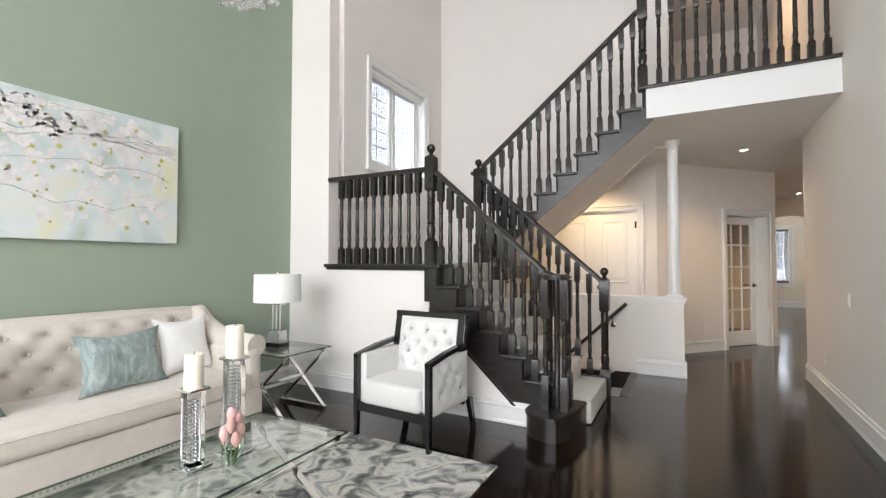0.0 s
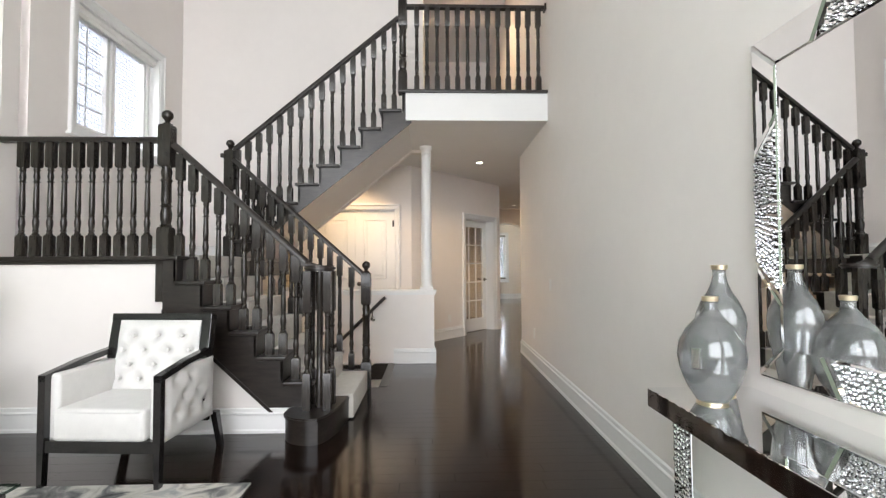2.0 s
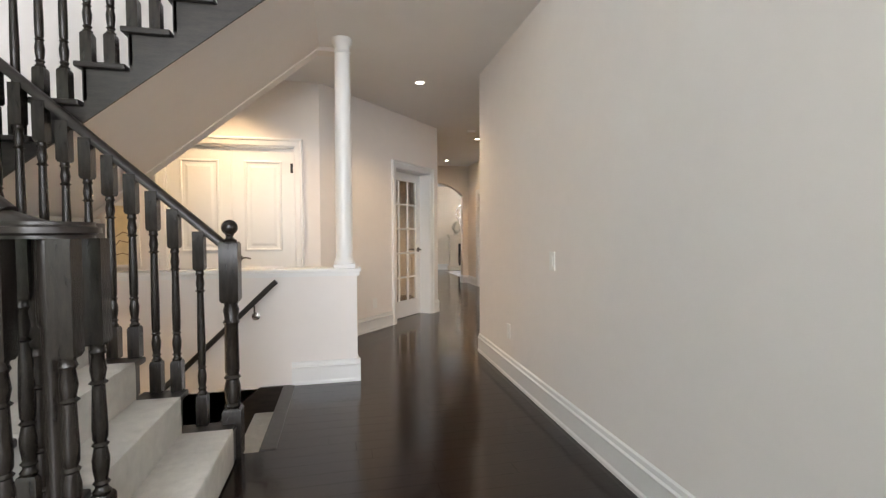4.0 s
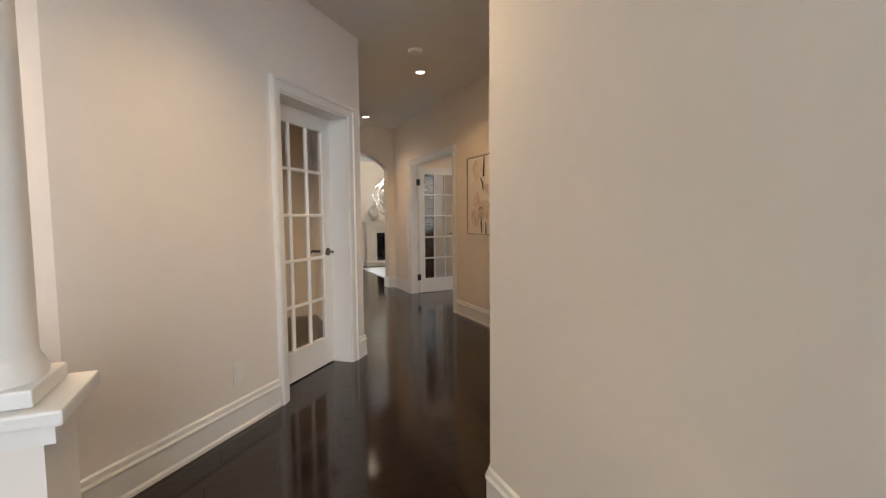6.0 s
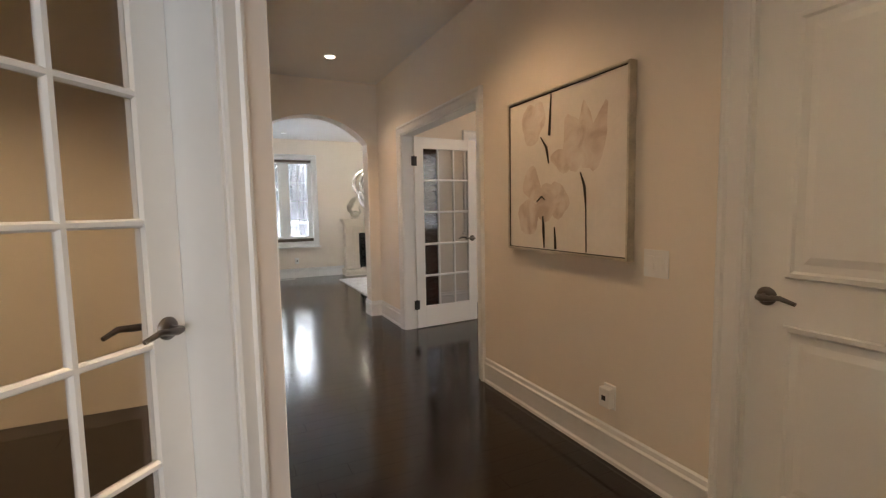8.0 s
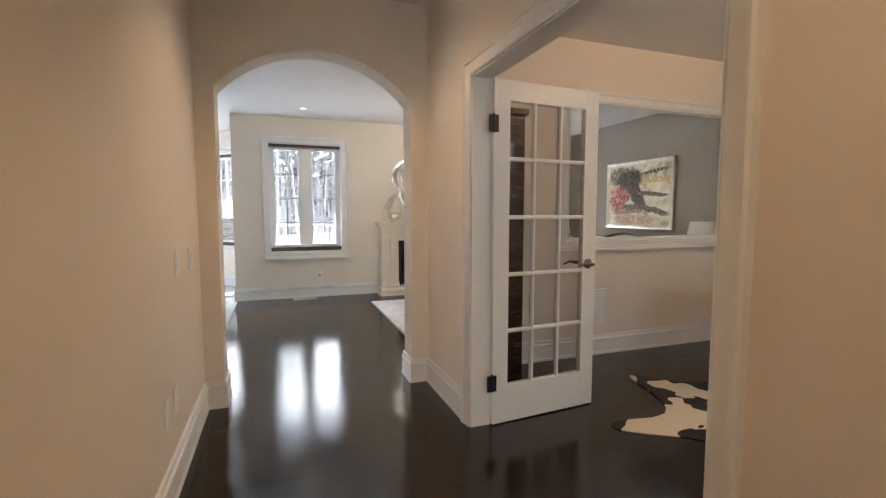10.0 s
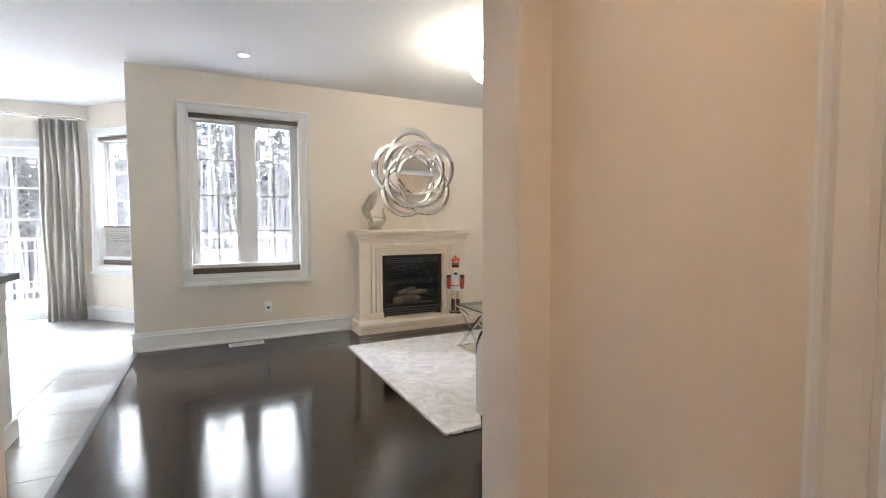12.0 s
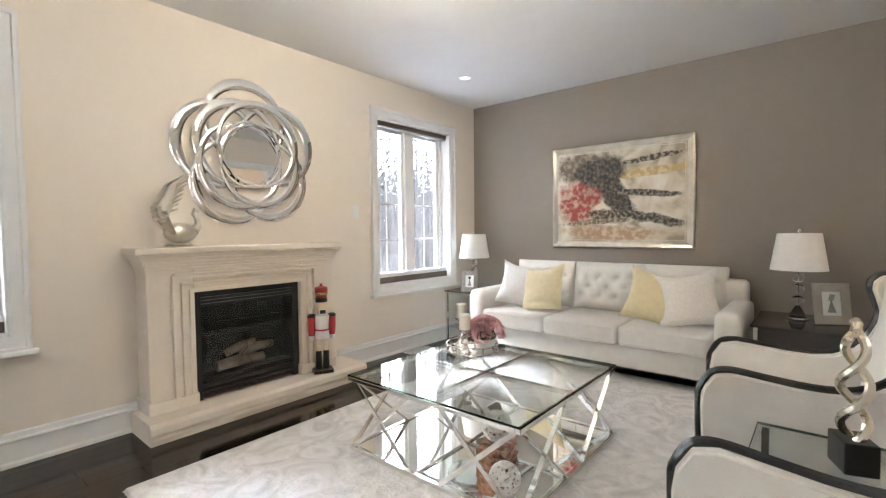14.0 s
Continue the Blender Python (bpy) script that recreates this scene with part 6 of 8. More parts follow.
# local x runs towards -y of the room, local -y faces the room
X0m, X1m, Z0m, Z1m, FW = -0.32, 1.18, 0.815, 2.01, 0.115
part("glass", boxed(X0m + FW + 0.001, X1m - FW - 0.001, -0.02, -0.002, Z0m + FW, Z1m - FW), MIRROR, wm)


def frame_panel(q, gems=False):
    a, b, c, d = q
    bm = bmesh.new()
    vs = [bm.verts.new((x, -0.021, z)) for x, z in q]
    ws = [bm.verts.new((x, -0.002, z)) for x, z in q]
    cx, cz = sum(x for x, z in q) / 4, sum(z for x, z in q) / 4
    tops = [bm.verts.new((x + (cx - x) * 0.10, -0.025, z + (cz - z) * 0.10)) for x, z in q]
    bm.faces.new(tops)
    for i in range(4):
        k = (i + 1) % 4
        bm.faces.new((vs[i], vs[k], tops[k], tops[i]))
        bm.faces.new((ws[i], ws[k], vs[k], vs[i]))
    bmesh.ops.recalc_face_normals(bm, faces=bm.faces[:])
    p = part("frame_panel", bm, MIRROR, wm)
    if gems:
        gem_field(p, [(x + (cx - x) * 0.1, -0.028, z + (cz - z) * 0.1) for x, z in q], 0.0135, "crystal_beads")


for flip in (0, 1):
    zo, zi = (Z1m, Z1m - FW) if not flip else (Z0m, Z0m + FW)
    frame_panel([(X0m, zo), (X0m + 0.33, zo), (X0m + 0.27, zi), (X0m + FW, zi)])
    frame_panel([(X0m + 0.332, zo), (X0m + 0.82, zo), (X0m + 0.90, zi), (X0m + 0.272, zi)], True)
    frame_panel([(X0m + 0.822, zo), (X1m, zo), (X1m - FW, zi), (X0m + 0.902, zi)])
for xo, xi in ((X0m, X0m + FW), (X1m, X1m - FW)):
    frame_panel([(xo, Z1m), (xi, Z1m - FW), (xi, Z1m - 0.29), (xo, Z1m - 0.41)])
    frame_panel([(xo, Z1m - 0.412), (xi, Z1m - 0.292), (xi, Z0m + 0.26), (xo, Z0m + 0.39)], True)
    frame_panel([(xo, Z0m + 0.388), (xi, Z0m + 0.258), (xi, Z0m + FW), (xo, Z0m)])

PALE_GOLD = material("pale_gold_metal", (0.74, 0.63, 0.45), 0.3, 1.0, vary=0.06)
GOLD = material("brushed_gold_metal", (0.72, 0.52, 0.25), 0.25, 1.0, vary=0.06)
VASE = material("smoky_lustre_glass", (0.36, 0.37, 0.37), 0.09, 0.1, vary=0.15, scale=8, coat=0.15)
VASE.node_tree.nodes["Principled BSDF"].inputs["Transmission Weight"].default_value = 0.7
FLASK = [(0.046, 0.0), (0.052, 0.012), (0.078, 0.055), (0.098, 0.11), (0.104, 0.155), (0.098, 0.20), (0.074, 0.245), (0.044, 0.28), (0.027, 0.30), (0.021, 0.315), (0.020, 0.335), (0.023, 0.35)]
BOTTLE = [(0.040, 0.0), (0.044, 0.012), (0.058, 0.09), (0.074, 0.18), (0.082, 0.245), (0.079, 0.28), (0.062, 0.325), (0.040, 0.36), (0.026, 0.395), (0.021, 0.42), (0.021, 0.435), (0.025, 0.455)]
for (x, y), prof, label in (((0.772, 0.225), FLASK, "round smoky glass vase with gold collars on the console"),
                            ((0.872, 0.327), BOTTLE, "tall smoky glass bottle vase with gold collars")):
    v = thing("glass_vase", (x, y, 0.751), label=label, category="vase", group="console vases")
    part("body", lathe(bmesh.new(), prof, steps=40), VASE, v, smooth=True)
    part("base_collar", lathe(bmesh.new(), [(prof[0][0] + 0.002, 0.0), (prof[0][0] + 0.003, 0.009), (prof[0][0] - 0.004, 0.012)], steps=40), PALE_GOLD, v, "gold collar", smooth=True)
    part("neck_collar", lathe(bmesh.new(), [(prof[-1][0] + 0.001, prof[-1][1] - 0.014), (prof[-1][0] + 0.003, prof[-1][1] + 0.002), (0.018, prof[-1][1] + 0.003)], steps=24), PALE_GOLD, v, "gold collar", smooth=True)
    if prof is FLASK:
        az = radians(-146)
        o = part("beaded_window", boxed(-0.016, 0.016, -0.008, 0.008, -0.036, 0.036, bevel=0.006), SPARKLE, v, "small crystal-studded window")
        o.matrix_local = Matrix.Translation((0.099 * math.cos(az), 0.099 * math.sin(az), 0.155)) @ Matrix.Rotation(az + math.pi / 2, 4, "Z")


# ---- hall: flower painting ----
CANVAS = material("off_white_canvas", (0.78, 0.74, 0.68), 0.85, vary=0.05, scale=5, bump=0.15, bump_scale=300)
BEIGE = mottled("watercolour_beige_petal", [(0.3, (0.54, 0.44, 0.37)), (0.5, (0.68, 0.60, 0.53)), (0.7, (0.76, 0.71, 0.65))], 9, 5, 0.8, 0.9, 0.1, 200)
INK = material("dark_ink_stroke", (0.05, 0.045, 0.04), 0.8, vary=0.3, scale=30)
flowers = thing("flower_painting", (2.679, 7.757, 1.452), -90, "framed canvas of pale beige flowers with dark stems", "painting")
# local x runs towards -y of the hall; local -y faces the hall
part("canvas", boxed(-0.462, 0.462, -0.034, -0.002, -0.428, 0.428), CANVAS, flowers)
bm = bmesh.new()
for q in ((-0.477, -0.465, -0.443, 0.443), (0.465, 0.477, -0.443, 0.443), (-0.465, 0.465, 0.431, 0.443), (-0.465, 0.465, -0.443, -0.431)):
    box(bm, q[0], q[1], -0.044, -0.001, q[2], q[3], bevel=0.001)
part("frame", bm, SILVER_LEAF, flowers, "slim silver frame")
bm = bmesh.new()
for q in ((-0.4652, -0.4605, -0.431, 0.431), (0.4605, 0.4652, -0.431, 0.431), (-0.46, 0.46, 0.426, 0.431), (-0.46, 0.46, -0.431, -0.426)):
    box(bm, q[0], q[1], -0.038, -0.033, q[2], q[3])
part("inner_line", bm, INK, flowers, "dark inner edge line")


def petal(x, z, w, h, lean, layer):
    bm = bmesh.new()
    n = 18
    ring = []
    for i in range(n):
        a = 2 * math.pi * i / n
        r = 1 + 0.10 * math.sin(3 * a + layer) + 0.06 * math.sin(5 * a + 2 * layer)
        px, pz = w / 2 * r * math.cos(a) * (1 - 0.25 * math.sin(a)), h / 2 * r * math.sin(a)
        c, s = math.cos(radians(lean)), math.sin(radians(lean))
        ring.append(bm.verts.new((x + px * c - pz * s, -0.0345 - 0.0006 * layer, z + px * s + pz * c)))
    bm.faces.new(ring)
    bmesh.ops.recalc_face_normals(bm, faces=bm.faces[:])
    part("petal", bm, BEIGE, flowers)


for k, q in enumerate(((-0.25, 0.29, 0.17, 0.24, 8), (-0.18, 0.31, 0.12, 0.20, -12), (0.12, 0.14, 0.19, 0.29, 14), (0.27, 0.13, 0.13, 0.33, -22), (0.02, 0.06, 0.16, 0.12, -30), (-0.24, -0.05, 0.16, 0.20, 12),
                       (-0.27, -0.24, 0.20, 0.21, -8), (-0.10, -0.16, 0.18, 0.22, -20), (0.0, -0.15, 0.15, 0.20, 10), (0.20, 0.22, 0.10, 0.2, 3))):
    petal(*q, k)
for line in (((0.17, -0.02), (0.20, -0.09), (0.21, -0.2), (0.215, -0.42)), ((-0.13, -0.24), (-0.125, -0.31), (-0.12, -0.42)), ((-0.15, 0.20), (-0.10, 0.14), (-0.08, 0.05)), ((-0.06, 0.42), (-0.075, 0.2)), ((-0.03, -0.3), (-0.02, -0.42)), ((-0.19, -0.16), (-0.14, -0.13), (-0.11, -0.15))):
    part("stem", tube(bmesh.new(), [(x, -0.041, z) for x, z in line], [0.004 + 0.006 * (i == 1) for i in range(len(line))], 6, flat=0.3), INK, flowers)

# ---- study ----
MAHOGANY = material("dark_mahogany", (0.040, 0.012, 0.008), 0.25, vary=0.35, scale=5, bump=0.05, bump_scale=14, stretch=(1.5, 8, 8), coat=0.3)
bookcase = thing("bookcase", (3.06, 10.95, 0), label="tall dark mahogany bookcase behind the study door", category="bookcase")
part("body", boxed(-0.26, 0.26, -0.18, 0.18, 0.0, 1.95, bevel=0.004), MAHOGANY, bookcase)
part("cornice", boxed(-0.28, 0.28, -0.20, 0.19, 1.95, 2.0, bevel=0.012), MAHOGANY, bookcase)
for s in (-0.125, 0.125):
    door = part("door", boxed(s - 0.115, s + 0.115, -0.20, -0.181, 0.08, 1.9, bevel=0.004), MAHOGANY, bookcase)
    part("knob", lathe(bmesh.new(), [(0.006, 0), (0.012, 0.008), (0.009, 0.016)], (s * 0.25, -0.21, 1.0), 10), NICKEL, door)

desk = thing("writing_desk", (5.5, 10.05, 0), label="carved dark mahogany desk on cabriole legs", category="desk")
part("top", boxed(-0.68, 0.95, -0.45, 0.38, 0.735, 0.765, bevel=0.010), MAHOGANY, desk)
part("leather_inset", boxed(-0.55, 0.82, -0.33, 0.26, 0.7655, 0.768), material("oxblood_leather", (0.10, 0.02, 0.015), 0.4, vary=0.2, scale=20), desk)
bm = boxed(-0.62, 0.89, -0.40, 0.33, 0.60, 0.735, bevel=0.004)
part("apron", bm, MAHOGANY, desk)
for sx in (-0.58, 0.85):
    for sy in (-0.35, 0.28):
        ox, oy = (-1 if sx < 0 else 1), (-1 if sy < 0 else 1)
        pts = [(sx, sy, 0.66), (sx + 0.035 * ox, sy + 0.03 * oy, 0.56), (sx + 0.045 * ox, sy + 0.04 * oy, 0.47), (sx + 0.01 * ox, sy + 0.01 * oy, 0.28), (sx - 0.015 * ox, sy - 0.01 * oy, 0.12), (sx + 0.02 * ox, sy + 0.02 * oy, 0.03), (sx + 0.05 * ox, sy + 0.04 * oy, 0.0)]
        part("cabriole_leg", tube(bmesh.new(), pts, [0.05, 0.058, 0.05, 0.032, 0.025, 0.03, 0.022], 10), MAHOGANY, desk, smooth=True)
for k, (c, w, label) in enumerate((((0.12, 0.03, 0.025), 0.15, "thick dark red book lying on the desk"), ((0.45, 0.35, 0.30), 0.13, "light patterned book on a stack"))):
    b = thing("book", (5.05, 10.12 + 0.01 * k, 0.769 + 0.045 * k), 6 - 9 * k, label, "book", "desk books")
    part("pages", boxed(-w + 0.004, w - 0.003, -0.095, 0.095, 0.004, 0.038), WAX, b)
    cover = material("book_cover_cloth", c, 0.6, vary=0.25, scale=12)
    part("cover", box(box(boxed(-w, w, -0.10, 0.10, 0, 0.004), -w, w, -0.10, 0.10, 0.038, 0.044), -w, -w + 0.004, -0.10, 0.10, 0.004, 0.038), cover, b)
dl = thing("desk_lamp", (5.42, 10.2, 0.769), label="chrome swing-arm desk lamp with a brass shade", category="lamp")
part("base", lathe(bmesh.new(), [(0.075, 0), (0.075, 0.012), (0.02, 0.022)], steps=24), CHROME, dl, smooth=True)
part("post", tube(bmesh.new(), [(0, 0, 0.02), (0, 0, 0.48)], 0.008, 10), CHROME, dl)
part("arm", tube(bmesh.new(), [(-0.16, 0.0, 0.26), (0.26, 0.0, 0.36)], 0.007, 10), CHROME, dl)
o = part("shade", lathe(bmesh.new(), [(0.03, 0.0), (0.07, -0.08), (0.066, -0.08), (0.027, -0.003)], steps=20), GOLD, dl, "brass shade", smooth=True)
o.location = (0.28, 0, 0.37)

HIDE = mottled("black_and_cream_cowhide", [(0.0, (0.02, 0.018, 0.016)), (0.49, (0.70, 0.62, 0.49))], 3.2, 2.5, 0.4, 0.85, 0.3, 240, sharp=True)
cow = thing("cowhide_rug", (4.35, 9.75, 0.001), 0, "black and cream cowhide rug on the study floor", "rug")
outline = [(-0.20, 0.86), (-0.10, 0.82), (0.0, 0.66), (0.25, 0.55), (0.55, 0.45), (0.85, 0.42), (1.15, 0.52), (1.22, 0.42), (1.05, 0.20), (1.05, -0.1), (1.12, -0.38), (1.30, -0.55), (1.18, -0.66), (0.9, -0.5), (0.55, -0.42),
           (0.2, -0.38), (-0.1, -0.48), (-0.30, -0.78), (-0.42, -0.75), (-0.38, -0.4), (-0.48, -0.1), (-0.85, 0.12), (-0.90, 0.22), (-0.80, 0.26), (-0.5, 0.20), (-0.34, 0.33), (-0.27, 0.55)]
fine = []
for i, p in enumerate(outline):
    q0, q1, q2 = Vector(outline[i - 1]), Vector(p), Vector(outline[(i + 1) % len(outline)])
    fine += [tuple(q1 * 0.75 + q0 * 0.25), tuple(q1 * 0.75 + q2 * 0.25)]
part("hide", prism(bmesh.new(), fine, 0.0, 0.006, "z"), HIDE, cow)

# ---- far sitting room ----
RUG = mottled("silver_white_carved_rug", [(0.30, (0.52, 0.50, 0.49)), (0.48, (0.63, 0.61, 0.59)), (0.62, (0.72, 0.70, 0.69))], 4, 9, 3.0, 0.95, 1.0, 45)
rug2 = thing("area_rug", (0, 0, 0), label="silver-white rug with a carved swirling pattern", category="rug")
part("rug_body", soft_box(2.85, 6.0, 12.12, 14.18, 0.001, 0.018, 0.007, 2), RUG, rug2)
bm = bmesh.new()
for i in range(520):
    y = 12.12 + 2.06 * rng.random()
    tube(bm, [(2.862, y, 0.012), (2.846 - 0.006 * rng.random(), y + rng.uniform(-0.01, 0.01), 0.004)], 0.0035, 3)
for i in range(500):
    x = 2.85 + 3.1 * rng.random()
    tube(bm, [(x, 12.13, 0.012), (x + rng.uniform(-0.01, 0.01), 12.114 - 0.006 * rng.random(), 0.004)], 0.0035, 3)
o = part("shaggy_edge", bm, RUG, rug2)
o["kind"] = "stuff"

fire = thing("fireplace", (3.785, 14.92, 0), label="cream cast-stone fireplace mantel with a black gas firebox", category="fireplace")
# local -y faces the room
hearth = [(-0.345, 0.0), (-0.345, 0.03), (-0.335, 0.05), (-0.352, 0.06), (-0.352, 0.10), (-0.335, 0.125), (0.0, 0.125), (0.0, 0.0)]
part("hearth", prism(bmesh.new(), hearth, -0.705, 0.87, "x"), STONE, fire)
for s in (-1, 1):
    x0, x1 = (-0.655, -0.395) if s < 0 else (0.36, 0.655)
    part("pilaster", boxed(x0, x1, -0.20, -0.001, 0.126, 0.98, bevel=0.006), STONE, fire)
    part("plinth", boxed(x0 - 0.012, x1 + 0.012, -0.215, -0.001, 0.126, 0.2, bevel=0.005), STONE, fire)
part("lintel", boxed(-0.395, 0.36, -0.20, -0.001, 0.835, 0.98, bevel=0.004), STONE, fire)
# bolection round the opening, stepped towards the firebox, with a thin ledge over it
for k, (o, w, d) in enumerate(((0.0, 0.03, 0.012), (0.055, 0.022, 0.020), (0.10, 0.03, 0.030))):
    bm = bmesh.new()
    xl, xr, zt = -0.395 - o, 0.36 + o, 0.835 + o * 0.9
    box(bm, xl - w, xl, -0.20 - d, -0.198, 0.2, zt, bevel=0.004)
    box(bm, xr, xr + w, -0.20 - d, -0.198, 0.2, zt, bevel=0.004)
    box(bm, xl - w, xr + w, -0.201 - d, -0.198, zt, zt + w * 0.8, bevel=0.004)
    part("inner_moulding", bm, STONE, fire)
ledge = [(-0.199, 0.938), (-0.228, 0.942), (-0.236, 0.95), (-0.236, 0.957), (-0.199, 0.962)]
part("ledge", prism(bmesh.new(), ledge, -0.515, 0.49, "x"), STONE, fire)
# stacked crown mouldings under a thin shelf, each returned at its ends
for z0, z1, d in ((0.98, 1.0, 0.208), (1.0, 1.018, 0.214), (1.018, 1.042, 0.224), (1.042, 1.062, 0.236), (1.062, 1.082, 0.25)):
    e = d - 0.20
    part("crown_moulding", boxed(-0.655 - e, 0.655 + e, -d, -0.001, z0, z1, bevel=0.005), STONE, fire)
part("mantel_shelf", boxed(-0.724, 0.715, -0.268, -0.001, 1.083, 1.12, bevel=0.008), STONE, fire)
BAFFLE = material("black_satin_steel", (0.012, 0.012, 0.012), 0.4, 0.3, vary=0.15)
box_part = part("firebox", box(box(box(boxed(-0.393, 0.358, -0.17, -0.02, 0.80, 0.833), -0.393, -0.345, -0.17, -0.02, 0.127, 0.80), 0.31, 0.358, -0.17, -0.02, 0.127, 0.80), -0.345, 0.31, -0.03, -0.02, 0.127, 0.80), BAFFLE, fire)
for k in range(3):
    part("louvre", boxed(-0.345, 0.31, -0.178, -0.15, 0.735 + 0.022 * k, 0.749 + 0.022 * k, bevel=0.003), BAFFLE, box_part)
    part("louvre", boxed(-0.345, 0.31, -0.178, -0.15, 0.145 + 0.03 * k, 0.165 + 0.03 * k, bevel=0.003), BAFFLE, box_part)
part("fire_floor", boxed(-0.345, 0.31, -0.15, -0.03, 0.235, 0.26), BAFFLE, box_part)
LOG = mottled("charred_ceramic_log", [(0.3, (0.10, 0.08, 0.06)), (0.55, (0.45, 0.37, 0.28)), (0.7, (0.6, 0.52, 0.42))], 9, 5, 0.6, 0.9, 0.6, 40)
for a, b, r in (((-0.22, -0.09, 0.30), (0.10, -0.11, 0.31), 0.035), ((-0.05, -0.08, 0.36), (0.20, -0.06, 0.38), 0.03), ((-0.15, -0.06, 0.37), (0.05, -0.10, 0.43), 0.026)):
    part("log", tube(bmesh.new(), [a, tuple((Vector(a) + Vector(b)) / 2 + Vector((0, 0, 0.012))), b], [r, r * 1.1, r * 0.9], 10), LOG, box_part, smooth=True)
glass = part("glass", boxed(-0.345, 0.31, -0.168, -0.164, 0.235, 0.735), glass_material("dark_fireplace_glass", (0.8, 0.8, 0.8), clear=0.85), box_part)
glass.visible_shadow = False

# interlaced ring mirror
ring_mirror = thing("ring_mirror", (3.875, 14.918, 1.765), label="round wall mirror in a frame of interlaced mirrored rings", category="mirror")
part("glass", lathe(bmesh.new(), [(0.205, 0), (0.225, 0.006), (0.225, 0.010), (0.205, 0.016)], steps=48), MIRROR, ring_mirror).matrix_local = pose(0, -0.012, 0, 90)


def crescent(cx, cz, radius, wide, narrow, thick_at, depth):
    bm = bmesh.new()
    n = 56
    prof = []
    for i in range(n):
        a = 2 * math.pi * i / n
        w = narrow + (wide - narrow) * (0.5 + 0.5 * math.cos(a - thick_at)) ** 1.5
        c, s = math.cos(a), math.sin(a)
        pts = [(radius, 0.0), (radius, -0.008), (radius - w * 0.25, -0.014), (radius - w * 0.75, -0.014), (radius - w, -0.008), (radius - w, 0.0)]
        prof.append([bm.verts.new((cx + r * c, depth + y, cz + r * s)) for r, y in pts])
    for a, b in zip(prof, prof[1:] + prof[:1]):
        for k in range(6):
            bm.faces.new((a[k], a[(k + 1) % 6], b[(k + 1) % 6], b[k]))
    bmesh.ops.recalc_face_normals(bm, faces=bm.faces[:])
    part("ring", bm, MIRROR, ring_mirror, smooth=True)


for i in range(5):
    a = radians(95 + 72 * i)
    crescent(0.235 * math.cos(a), 0.235 * math.sin(a), 0.305, 0.075, 0.028, a, -0.004 - 0.002 * i)
for i in range(4):
    a = radians(140 + 90 * i)
    crescent(0.11 * math.cos(a), 0.11 * math.sin(a), 0.315, 0.068, 0.026, a, -0.016 - 0.002 * i)
crescent(0, 0, 0.245, 0.022, 0.018, 0.0, -0.026)

# statue of a bird on the mantel shelf: one mesh
bm = bmesh.new()
lathe(bm, [(0.075, 0.0), (0.08, 0.012), (0.06, 0.02)], steps=18)
bmesh.ops.create_uvsphere(bm, u_segments=18, v_segments=12, radius=0.075, matrix=Matrix.Translation((0.01, 0, 0.085)) @ Matrix.Diagonal((1.35, 0.7, 0.85, 1)))
tube(bm, [(0.09, 0, 0.10), (0.125, 0, 0.13), (0.118, 0, 0.17), (0.095, 0, 0.205), (0.105, 0, 0.232), (0.128, 0, 0.222)], [0.035, 0.024, 0.016, 0.013, 0.016, 0.004], 10)
for k in range(16):
    f = (k % 8) / 7
    y = -0.05 + 0.1 * (k // 8) + 0.012 * math.sin(k * 2.1)
    h = 0.16 + 0.24 * f
    tube(bm, [(-0.05, y * 0.6, 0.08), (-0.11 - 0.015 * f, y, 0.10 + h * 0.35), (-0.09 + 0.05 * f, y, 0.10 + h * 0.7), (-0.02 + 0.08 * f, y * 0.7, 0.09 + h * 0.9)], [0.02, 0.028, 0.022, 0.005], 6, flat=0.45)
statue = tagged(part("bird_statue", bm, SILVER_LEAF, smooth=True), "antique silver statue of a crested bird on the mantel", "statue")
statue.location = (3.335, 14.775, 1.123)
statue.rotation_euler = (0, 0, radians(8))

# painted wooden soldier on the hearth: one mesh
RED = material("red_painted_wood", (0.42, 0.03, 0.03), 0.4, vary=0.1)
CREAM = material("cream_painted_wood", (0.72, 0.60, 0.45), 0.45, vary=0.06)
bm = bmesh.new()
kinds = []


def add_shape(slot, make):
    before = len(bm.faces)
    make()
    bm.faces.ensure_lookup_table()
    for f in bm.faces[before:]:
        f.material_index = slot


add_shape(3, lambda: box(bm, -0.075, 0.075, -0.055, 0.055, 0, 0.03, bevel=0.004))
for s in (-1, 1):
    add_shape(1, lambda s=s: lathe(bm, [(0.022, 0.03), (0.025, 0.05), (0.022, 0.17)], (s * 0.028, 0, 0), 12))
    add_shape(2, lambda s=s: lathe(bm, [(0.022, 0.17), (0.026, 0.27)], (s * 0.028, 0, 0), 12))
    add_shape(0, lambda s=s: lathe(bm, [(0.022, 0.29), (0.027, 0.34), (0.028, 0.43), (0.022, 0.445)], (s * 0.078, 0, 0), 12))
    add_shape(1, lambda s=s: lathe(bm, [(0.033, 0.43), (0.033, 0.445), (0.02, 0.455)], (s * 0.075, 0, 0), 12))
    add_shape(4, lambda s=s: lathe(bm, [(0.012, 0.255), (0.02, 0.27), (0.018, 0.29)], (s * 0.08, 0, 0), 10))
add_shape(4, lambda: lathe(bm, [(0.05, 0.265), (0.055, 0.30), (0.05, 0.36), (0.058, 0.44), (0.03, 0.455)], steps=16))
add_shape(0, lambda: lathe(bm, [(0.052, 0.30), (0.053, 0.335), (0.05, 0.345)], steps=16))
